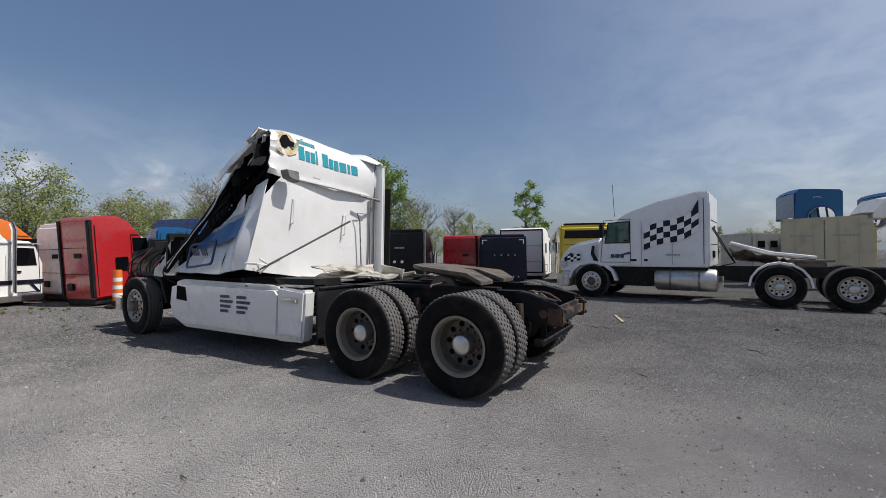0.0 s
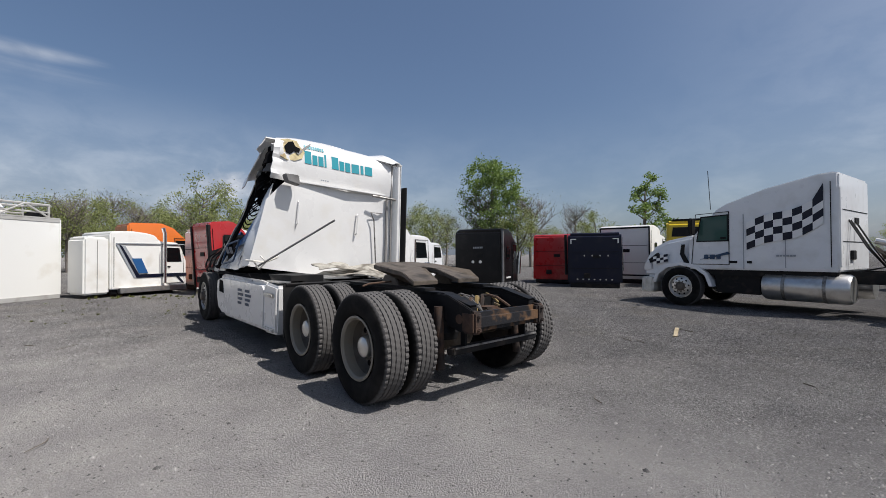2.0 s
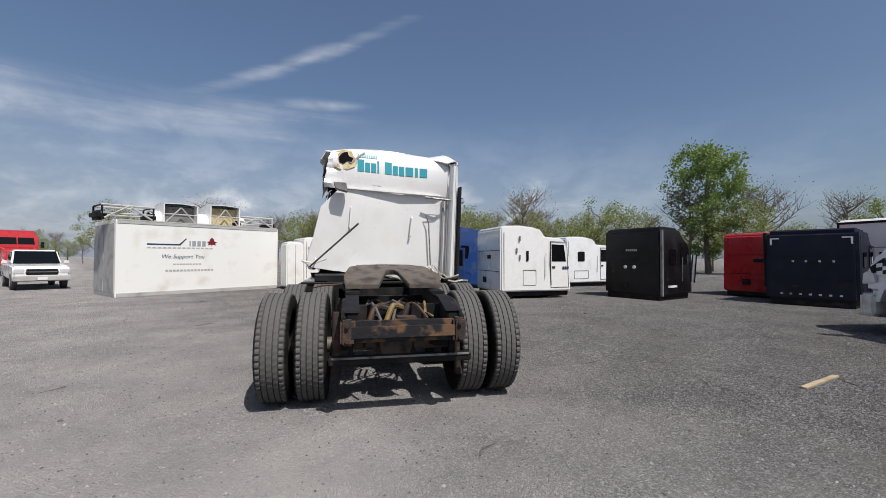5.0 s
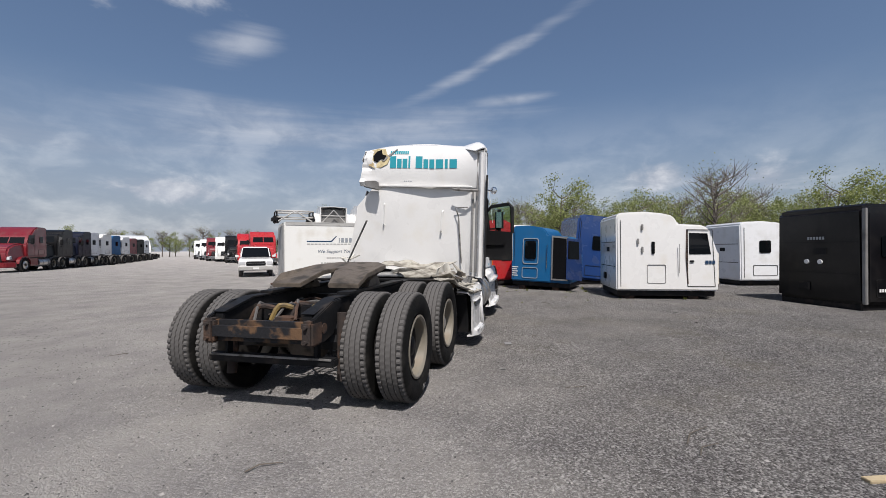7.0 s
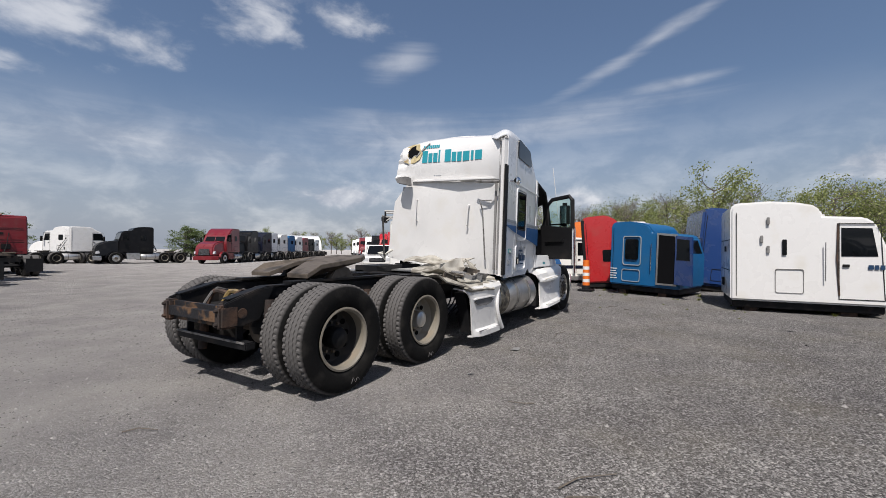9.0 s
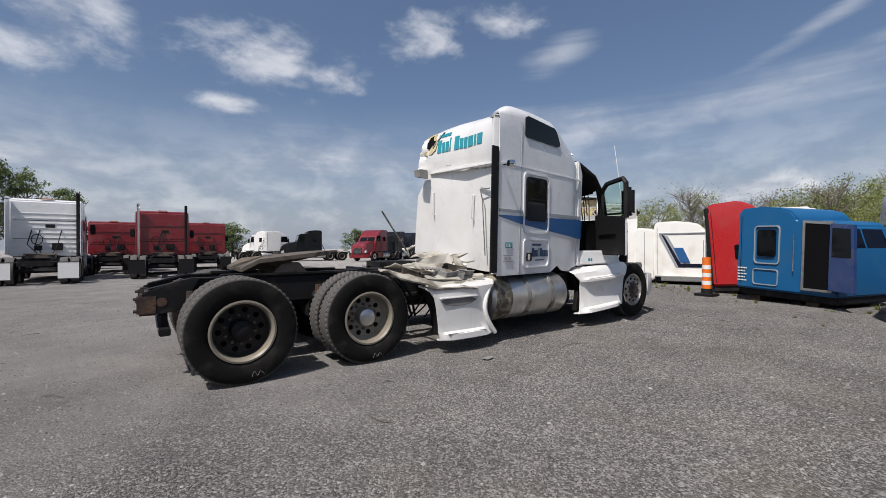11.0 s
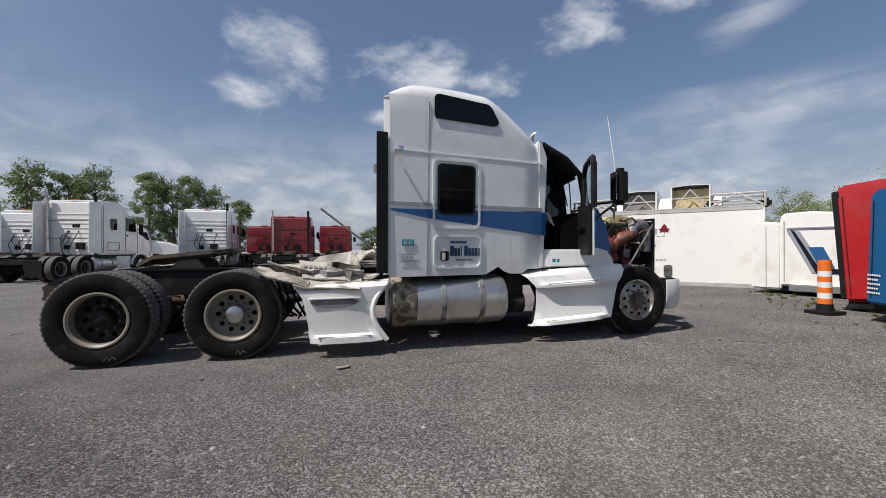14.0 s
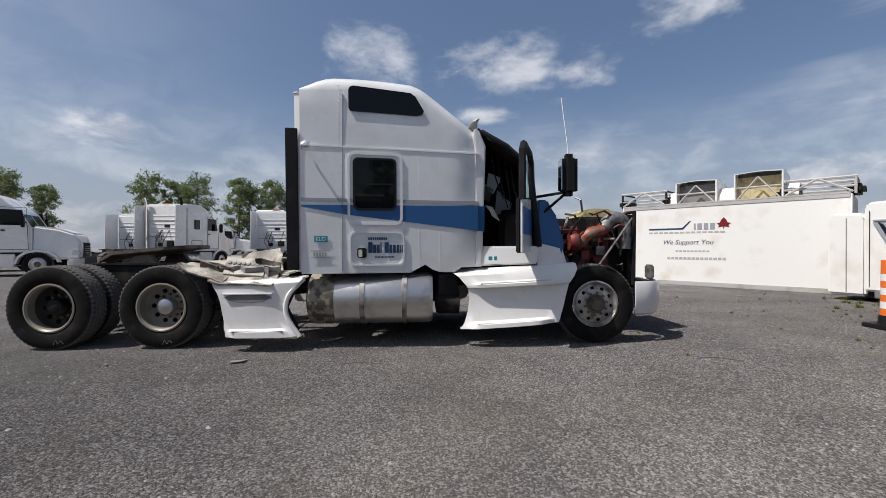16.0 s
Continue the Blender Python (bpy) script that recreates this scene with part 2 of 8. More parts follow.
M_DARKRED = material("dark_red_paint", (0.17, 0.009, 0.014), 0.32, coat=0.5, vary=0.06, dirt=(0.16, 0.05, 0.045), dirt_at=(0.5, 0.85))
M_ORANGE = material("orange_paint", (0.70, 0.17, 0.025), 0.3, coat=0.5, vary=0.05)
M_YELLOW = material("yellow_paint", (0.62, 0.44, 0.02), 0.32, coat=0.4, vary=0.05, dirt=(0.45, 0.34, 0.06), dirt_at=(0.5, 0.8))
M_BLACK = material("black_paint", (0.005, 0.005, 0.006), 0.35, coat=0.08, vary=0.2, dirt=(0.022, 0.020, 0.019), dirt_at=(0.52, 0.85), spec=0.25)
M_NAVY = material("navy_paint", (0.005, 0.007, 0.02), 0.42, coat=0.08, vary=0.2, dirt=(0.022, 0.022, 0.026), dirt_at=(0.52, 0.85), spec=0.25)
M_MATTE = material("black_plastic", (0.011, 0.011, 0.012), 0.6, vary=0.25, bump=0.1, dirt=(0.030, 0.027, 0.025), dirt_at=(0.55, 0.8), spec=0.18)
# near-black for cables and lining, and inner shade painted on hollows and holes
M_DARK = material("black_and_inner_shade", (0.006, 0.006, 0.007), 0.9, vary=0.3, spec=0.05)
M_GREYTRIM = material("grey_trim", (0.20, 0.195, 0.19), 0.7, vary=0.1, bump=0.1, dirt=(0.10, 0.095, 0.09))
def tyre_material():
    """Black rubber, greyed by road dust on the worn tread."""
    m = material("tyre_rubber", (0.007, 0.0068, 0.0066), 0.9, vary=0.25, grain=60, bump=0.25, dirt=(0.034, 0.031, 0.028), dirt_at=(0.5, 0.78), dirt_scale=5, spec=0.15)
    t = m.node_tree
    b = t.nodes["Principled BSDF"]
    src = b.inputs["Base Color"].links[0].from_socket
    flat = t.nodes.new("ShaderNodeVectorMath")
    flat.operation = "MULTIPLY"
    flat.inputs[1].default_value = (1, 0, 1)
    t.links.new(t.nodes.new("ShaderNodeTexCoord").outputs["Object"], flat.inputs[0])
    away = t.nodes.new("ShaderNodeVectorMath")
    away.operation = "LENGTH"
    t.links.new(flat.outputs[0], away.inputs[0])
    rng = t.nodes.new("ShaderNodeMapRange")
    t.links.new(away.outputs["Value"], rng.inputs[0])
    for i, v in enumerate((0.488, 0.508, 0.0, 0.9)):
        rng.inputs[i + 1].default_value = v
    n = t.nodes.new("ShaderNodeMix")
    n.data_type = "RGBA"
    sockets = [q for q in n.inputs if q.enabled and (q.type == "RGBA" or q.name == "Factor")]
    t.links.new(rng.outputs[0], sockets[0])
    t.links.new(src, sockets[1])
    sockets[2].default_value = (0.112, 0.106, 0.102, 1)
    t.links.new([q for q in n.outputs if q.type == "RGBA"][0], b.inputs["Base Color"])
    return m


M_RUBBER = tyre_material()
M_STEELRIM = material("cream_steel_rim", (0.30, 0.275, 0.23), 0.5, vary=0.08, dirt=(0.22, 0.16, 0.10), dirt_at=(0.5, 0.75), dirt_scale=7)
# grime, and the shade inside the left rims darkened into the base colour
M_GRIMSHADERIM = material("grimy_shaded_steel_rim", (0.115, 0.098, 0.078), 0.55, vary=0.15, dirt=(0.06, 0.05, 0.04), dirt_at=(0.45, 0.7), dirt_scale=8)
M_DIRTYRIM = material("dirty_steel_rim", (0.030, 0.027, 0.025), 0.7, vary=0.2, dirt=(0.07, 0.055, 0.045), dirt_at=(0.5, 0.75), dirt_scale=7)
M_RIMLIP = material("scuffed_rim_lip", (0.21, 0.188, 0.15), 0.45, vary=0.1, dirt=(0.22, 0.17, 0.12), dirt_at=(0.55, 0.8), dirt_scale=7)
M_ALU = material("aluminium", (0.58, 0.57, 0.55), 0.33, metal=0.85, vary=0.06, dirt=(0.30, 0.28, 0.25), dirt_at=(0.52, 0.8), dirt_scale=4)
M_DULLALU = material("dull_aluminium", (0.40, 0.385, 0.36), 0.45, metal=0.6, vary=0.12, dirt=(0.13, 0.115, 0.095), dirt_at=(0.46, 0.66), dirt_scale=9)
M_CHROME = material("chrome", (0.80, 0.80, 0.80), 0.10, metal=1.0, vary=0.03)
M_FRAME = material("chassis_black", (0.010, 0.010, 0.011), 0.6, vary=0.3, grain=40, bump=0.2, dirt=(0.050, 0.040, 0.033), dirt_at=(0.52, 0.78), dirt_scale=5, spec=0.2)
M_RUST = material("rusty_steel", (0.085, 0.048, 0.031), 0.8, metal=0.2, vary=0.35, grain=45, bump=0.5, dirt=(0.028, 0.024, 0.023), dirt_at=(0.42, 0.56), dirt_scale=6)
M_CHIPPED = material("chipped_black_steel", (0.016, 0.016, 0.018), 0.55, vary=0.3, grain=40, bump=0.4, dirt=(0.15, 0.085, 0.045), dirt_at=(0.50, 0.60), dirt_scale=6, spec=0.3)
M_GREASE = material("greasy_steel", (0.125, 0.102, 0.080), 0.6, metal=0.2, vary=0.35, grain=25, bump=0.35, dirt=(0.03, 0.026, 0.022), dirt_at=(0.5, 0.68), dirt_scale=6)
M_YELLOWLINE = material("yellowed_air_line", (0.22, 0.15, 0.05), 0.6, vary=0.2, dirt=(0.06, 0.045, 0.03), dirt_at=(0.45, 0.65), dirt_scale=9)
M_SCRAPED = material("scraped_tank_end", (0.27, 0.235, 0.17), 0.6, vary=0.25, bump=0.3, dirt=(0.035, 0.03, 0.026), dirt_at=(0.44, 0.54), dirt_scale=7)
M_ENGRED = material("engine_red", (0.20, 0.020, 0.012), 0.55, vary=0.25, bump=0.3, dirt=(0.035, 0.024, 0.020), dirt_at=(0.42, 0.60), dirt_scale=9)
M_ENGBEIGE = material("engine_cover_beige", (0.46, 0.40, 0.20), 0.5, vary=0.1, bump=0.15, dirt=(0.20, 0.16, 0.09), dirt_at=(0.5, 0.7), dirt_scale=8)
M_ENGBLACK = material("engine_black", (0.018, 0.016, 0.015), 0.5, metal=0.2, vary=0.3, bump=0.3, dirt=(0.09, 0.05, 0.035), dirt_at=(0.5, 0.66), dirt_scale=9)
M_FOAM = material("torn_foam", (0.52, 0.44, 0.25), 0.9, vary=0.2, bump=0.6, dirt=(0.30, 0.22, 0.12), dirt_at=(0.45, 0.65), dirt_scale=9)
M_ENGGREY = material("engine_alloy", (0.30, 0.29, 0.275), 0.5, metal=0.6, vary=0.2, bump=0.25, dirt=(0.09, 0.08, 0.07), dirt_at=(0.45, 0.65), dirt_scale=9)
M_COPPER = material("turbo_pipe", (0.24, 0.06, 0.035), 0.5, metal=0.3, vary=0.2, dirt=(0.25, 0.2, 0.17), dirt_at=(0.5, 0.65), dirt_scale=8)
M_GLASS = glass_material("dark_glass", (0.004, 0.005, 0.006), spec=0.3)
M_CLEAR = glass_material("clear_green_glass", (0.62, 0.78, 0.72), 1.0)
M_GREENGLASS = glass_material("green_glass", (0.05, 0.10, 0.085))
M_BEIGE = material("container_beige", (0.52, 0.46, 0.32), 0.55, vary=0.05, bump=0.1, dirt=(0.34, 0.26, 0.16), dirt_at=(0.55, 0.8))
M_GREYBODY = material("faded_grey_body", (0.42, 0.41, 0.39), 0.6, vary=0.06, dirt=(0.25, 0.23, 0.20), dirt_at=(0.5, 0.75))
M_CONE = material("safety_orange", (0.75, 0.16, 0.015), 0.5, vary=0.05, dirt=(0.45, 0.12, 0.03), dirt_at=(0.55, 0.8))
M_REFLECT = material("reflective_white", (0.75, 0.74, 0.72), 0.5, vary=0.05)
M_LAMP = material("headlamp_lens", (0.55, 0.55, 0.56), 0.1, coat=0.5, vary=0.1)
M_AMBER = material("amber_lens", (0.55, 0.16, 0.01), 0.2, vary=0.1)
M_BARK = material("bark", (0.12, 0.10, 0.08), 0.9, vary=0.3, bump=0.5)
M_TWIG = material("twigs", (0.17, 0.145, 0.125), 0.9, vary=0.2)


def leaf_material(name, base):
    m = material(name, base, 0.6, vary=0.35, grain=3.0, spec=0.3)
    t = m.node_tree
    b = t.nodes["Principled BSDF"]
    geo = t.nodes.new("ShaderNodeNewGeometry").outputs["Random Per Island"]
    n = t.nodes.new("ShaderNodeMix")
    n.data_type, n.blend_type = "RGBA", "MULTIPLY"
    s = [q for q in n.inputs if q.enabled and (q.type == "RGBA" or q.name == "Factor")]
    s[0].default_value = 1.0
    t.links.new(b.inputs["Base Color"].links[0].from_socket, s[1])
    r = t.nodes.new("ShaderNodeValToRGB")
    r.color_ramp.elements[0].color, r.color_ramp.elements[1].color = (0.55, 0.6, 0.5, 1), (1.5, 1.4, 1.1, 1)
    t.links.new(geo, r.inputs[0])
    t.links.new(r.outputs[0], s[2])
    t.links.new([q for q in n.outputs if q.type == "RGBA"][0], b.inputs["Base Color"])
    tr = t.nodes.new("ShaderNodeBsdfTranslucent")
    tr.inputs["Color"].default_value = (base[0] * 1.6, base[1] * 1.7, base[2] * 0.9, 1)
    ms = t.nodes.new("ShaderNodeMixShader")
    ms.inputs[0].default_value = 0.3
    t.links.new(b.outputs[0], ms.inputs[1])
    t.links.new(tr.outputs[0], ms.inputs[2])
    t.links.new(ms.outputs[0], t.nodes["Material Output"].inputs["Surface"])
    return m


M_LEAF = leaf_material("summer_leaves", (0.15, 0.21, 0.085))
M_SPRING = leaf_material("spring_leaves", (0.21, 0.235, 0.115))
M_POPLAR = leaf_material("poplar_leaves", (0.12, 0.155, 0.085))
M_GRASS = leaf_material("weeds", (0.13, 0.14, 0.045))

# ---- building tools ----
def part(name, bm, mat, parent, label="", smooth=True, kind=""):
    bmesh.ops.recalc_face_normals(bm, faces=bm.faces[:])
    me = bpy.data.meshes.new(name)
    bm.to_mesh(me)
    bm.free()
    me.materials.append(mat)
    if smooth:
        me.polygons.foreach_set("use_smooth", [True] * len(me.polygons))
        me.set_sharp_from_angle(angle=radians(32))
    ob = new(name, me)
    ob.parent = parent
    return tagged(ob, label=label, kind=kind)


def share(ob, name, m, parent=None):
    """Another object on the same mesh, with its label."""
    o = new(name, ob.data)
    o.parent = parent or ob.parent
    o.matrix_basis = m
    return o


def thing(name, m, label, category, group=""):
    return tagged_at(new(name), m, label, category, group)


def tagged_at(ob, m, label, category, group):
    ob.matrix_basis = m
    ob.empty_display_size = 0.2
    return tagged(ob, label, category, group)


def soften(bm, width, segments=2, angle=28):
    es = [e for e in bm.edges if e.is_manifold and len(e.link_faces) == 2 and e.calc_face_angle(0) > radians(angle)]
    if es and width:
        bmesh.ops.bevel(bm, geom=es, offset=width, segments=segments, affect="EDGES", clamp_overlap=True)
    return bm


def box(x0, x1, y0, y1, z0, z1, bevel=0.0, bm=None):
    b = bmesh.new()
    r = bmesh.ops.create_cube(b, size=1)
    for v in r["verts"]:
        v.co = Vector((x0 + (v.co.x + 0.5) * (x1 - x0), y0 + (v.co.y + 0.5) * (y1 - y0), z0 + (v.co.z + 0.5) * (z1 - z0)))
    soften(b, bevel)
    return join(bm, b)


def join(bm, b):
    if bm is None:
        return b
    me = bpy.data.meshes.new("tmp")
    b.to_mesh(me)
    b.free()
    bm.from_mesh(me)
    bpy.data.meshes.remove(me)
    return bm


def prism(poly, a, b_, axis="y", bevel=0.0, bm=None, taper=None, segments=2):
    """A polygon in the two other axes, drawn out along axis from a to b_."""
    b = bmesh.new()

    def put(p, s):
        return {"y": (p[0], s, p[1]), "x": (s, p[0], p[1]), "z": (p[0], p[1], s)}[axis]

    lo = [b.verts.new(put(p, a)) for p in poly]
    hi = [b.verts.new(put(p, b_)) for p in poly]
    b.faces.new(lo)
    b.faces.new(hi[::-1])
    for i in range(len(poly)):
        j = (i + 1) % len(poly)
        b.faces.new((lo[i], hi[i], hi[j], lo[j]))
    bmesh.ops.recalc_face_normals(b, faces=b.faces[:])
    if taper:
        for v in b.verts:
            v.co = Vector(taper(v.co))
    soften(b, bevel, segments)
    return join(bm, b)


def lathe(profile, centre=(0, 0, 0), axis="y", n=32, bm=None, wave=None):
    """Radius and place along axis, turned round it. wave(i, k) scales the radius of segment i at profile point k."""
    b = bmesh.new()
    rings = []
    for i in range(n):
        a = 2 * math.pi * i / n
        ring = []
        for k, (r, s) in enumerate(profile):
            q = r * (wave(i, k) if wave else 1)
            u, v = q * math.cos(a), q * math.sin(a)
            p = {"y": (u, s, v), "x": (s, u, v), "z": (u, v, s)}[axis]
            ring.append(b.verts.new(Vector(p) + Vector(centre)))
        rings.append(ring)
    for i in range(n):
        p, q = rings[i], rings[(i + 1) % n]
        for k in range(len(profile) - 1):
            b.faces.new((p[k], p[k + 1], q[k + 1], q[k]))
    bmesh.ops.remove_doubles(b, verts=b.verts[:], dist=1e-5)
    return join(bm, b)


def flowing(pts, k):
    """A smooth line through the points, k steps between two of them."""
    out = []
    for i in range(len(pts) - 1):
        p0, p1, p2, p3 = pts[max(0, i - 1)], pts[i], pts[i + 1], pts[min(len(pts) - 1, i + 2)]
        for j in range(k):
            u = j / k
            out.append(0.5 * ((2 * p1) + (p2 - p0) * u + (2 * p0 - 5 * p1 + 4 * p2 - p3) * u * u + (3 * p1 - p0 - 3 * p2 + p3) * u ** 3))
    return out + [pts[-1]]


def tube(points, r, n=8, bm=None, r_end=None, fine=0):
    b = bmesh.new()
    pts = [Vector(p) for p in points]
    if fine and len(pts) > 2:
        pts = flowing(pts, fine)
    rings = []
    for i, p in enumerate(pts):
        d = (pts[min(i + 1, len(pts) - 1)] - pts[max(i - 1, 0)]).normalized()
        s = d.orthogonal().normalized() if i == 0 else (side - d * side.dot(d)).normalized()
        side = s
        t = d.cross(s)
        q = r if r_end is None else r + (r_end - r) * i / (len(pts) - 1)
        rings.append([b.verts.new(p + q * (math.cos(2 * math.pi * k / n) * s + math.sin(2 * math.pi * k / n) * t)) for k in range(n)])
    for p, q in zip(rings, rings[1:]):
        for k in range(n):
            b.faces.new((p[k], p[(k + 1) % n], q[(k + 1) % n], q[k]))
    b.faces.new(rings[0][::-1])
    b.faces.new(rings[-1])
    return join(bm, b)


def sheet(grid, thick=0.01, bm=None):
    """A bent sheet from rows of points, given thickness."""
    b = bmesh.new()
    rows = [[b.verts.new(p) for p in row] for row in grid]
    for p, q in zip(rows, rows[1:]):
        for k in range(len(p) - 1):
            b.faces.new((p[k], p[k + 1], q[k + 1], q[k]))
    bmesh.ops.recalc_face_normals(b, faces=b.faces[:])
    bmesh.ops.solidify(b, geom=b.faces[:], thickness=thick)
    return join(bm, b)


def patch(a, b_, c, d, n, m, thick=0.012, dent=0.0, scale=2.5, seed=0.0, bulge=(0, 0, 0), window=(0, 1, 0, 1), lift=0.0):
    """A dented panel between four corners a-b (one edge) and d-c (the other), or a window of it, lifted off its face."""
    a, b_, c, d, bulge = Vector(a), Vector(b_), Vector(c), Vector(d), Vector(bulge)
    nor = (b_ - a).cross(d - a).normalized()
    grid = []
    for i in range(n + 1):
        u = window[0] + (window[1] - window[0]) * i / n
        row = []
        for j in range(m + 1):
            v = window[2] + (window[3] - window[2]) * j / m
            p = (a * (1 - v) + b_ * v) * (1 - u) + (d * (1 - v) + c * v) * u
            k = math.sin(math.pi * u) * math.sin(math.pi * v)
            p = p + bulge * k
            if dent:
                p = p + nor * dent * noise.noise(p * scale + Vector((seed, seed, seed)))
            p = p + nor * lift
            row.append(p)
        grid.append(row)
    return sheet(grid, thick)


def rivets(bm, points, r=0.008, out=(0, -1, 0)):
    o = Vector(out)
    for p in points:
        p = Vector(p)
        s = o.orthogonal().normalized()
        t = o.cross(s)
        ring = [bm.verts.new(p + r * (math.cos(k * math.pi / 3) * s + math.sin(k * math.pi / 3) * t)) for k in range(6)]
        top = bm.verts.new(p + o * r * 0.7)
        for k in range(6):
            bm.faces.new((ring[k], ring[(k + 1) % 6], top))
    return bm


def rounded(x0, x1, z0, z1, r, n=4):
    """A rounded rectangle as a polygon."""
    out = []
    for cx, cz, a0 in ((x1 - r, z1 - r, 0), (x0 + r, z1 - r, 90), (x0 + r, z0 + r, 180), (x1 - r, z0 + r, 270)):
        for k in range(n + 1):
            a = radians(a0 + 90 * k / n)
            out.append((cx + r * math.cos(a), cz + r * math.sin(a)))
    return out


def ring_frame(poly_out, poly_in, y0, y1, axis="y"):
    """A flat frame between two polygons of equal length."""
    b = bmesh.new()

    def put(p, s):
        return {"y": (p[0], s, p[1]), "x": (s, p[0], p[1])}[axis]

    n = len(poly_out)
    v = [[b.verts.new(put(p, s)) for p in poly] for poly in (poly_out, poly_in) for s in (y0, y1)]
    for i in range(n):
        j = (i + 1) % n
        for p, q in ((0, 1), (1, 3), (3, 2), (2, 0)):
            b.faces.new((v[p][i], v[p][j], v[q][j], v[q][i]))
    return b


def letters(text, size, font_shear=0.0):
    """Flat lettering as a mesh in the x-y plane, from its lower left corner."""
    cu = bpy.data.curves.new("lettering", "FONT")
    cu.body, cu.size, cu.shear, cu.extrude = text, size, font_shear, 0.002
    ob = bpy.data.objects.new("lettering", cu)
    scene.collection.objects.link(ob)
    bpy.context.view_layer.update()
    me = bpy.data.meshes.new_from_object(ob.evaluated_get(bpy.context.evaluated_depsgraph_get()))
    bpy.data.objects.remove(ob)
    b = bmesh.new()
    b.from_mesh(me)
    bpy.data.meshes.remove(me)
    return b


def moved(bm, m):
    bmesh.ops.transform(bm, matrix=m, verts=bm.verts[:])
    return bm


def bars(widths, height, gap, rows=1, tall=()):
    """Plain bars in place of a line of lettering, in the x-y plane."""
    bm = bmesh.new()
    x = 0.0
    for i, w in enumerate(widths):
        if w > 0:
            box(x, x + w, 0, height * (1.3 if i in tall else 1.0), 0, 0.003, bm=bm)
        x += abs(w) + gap
    return bm


# ---- wheels ----
WHEELS = {}


def tyre_mesh(fine):
    r = 0.515
    side_in = [(0.30, -0.105), (0.318, -0.122), (0.345, -0.133), (0.40, -0.142), (0.455, -0.139), (0.485, -0.129), (0.503, -0.117)]
    n = 168 if fine else 30
    if not fine:
        prof = side_in + [(r, -0.08), (r, 0.08)] + [(q, -s) for q, s in side_in[::-1]]
        return lathe(prof + [prof[0]], n=n)
    ribs = [(-0.110, -0.079), (-0.068, -0.031), (-0.021, 0.021), (0.031, 0.068), (0.079, 0.110)]
    tread, kind_of = [], []
    for j, (s0, s1) in enumerate(ribs):
        for q, s in ((0.501, s0 - 0.002), (r, s0), (r, s0 + 0.010), (r, s1 - 0.010), (r, s1), (0.501, s1 + 0.002)):
            tread.append((q, s))
            kind_of.append((j, q == r, s in (s0, s1)))
    tread, kind_of = tread[1:-1], kind_of[1:-1]
    prof = side_in + tread + [(q, -s) for q, s in side_in[::-1]]
    first = len(side_in)

    def wave(i, k):
        m = k - first
        if 0 <= m < len(tread):
            j, top, edge = kind_of[m]
            if top and (i + j) % 3 == 0:
                return 0.976 if j in (0, 4) else (0.986 if edge else 0.993)
        elif (m in (-1, -2) or m in (len(tread), len(tread) + 1)) and (i if m < 0 else i + 4) % 3 == 0:
            return 0.985
        return 1.0

    return lathe(prof + [prof[0]], n=n, wave=wave)


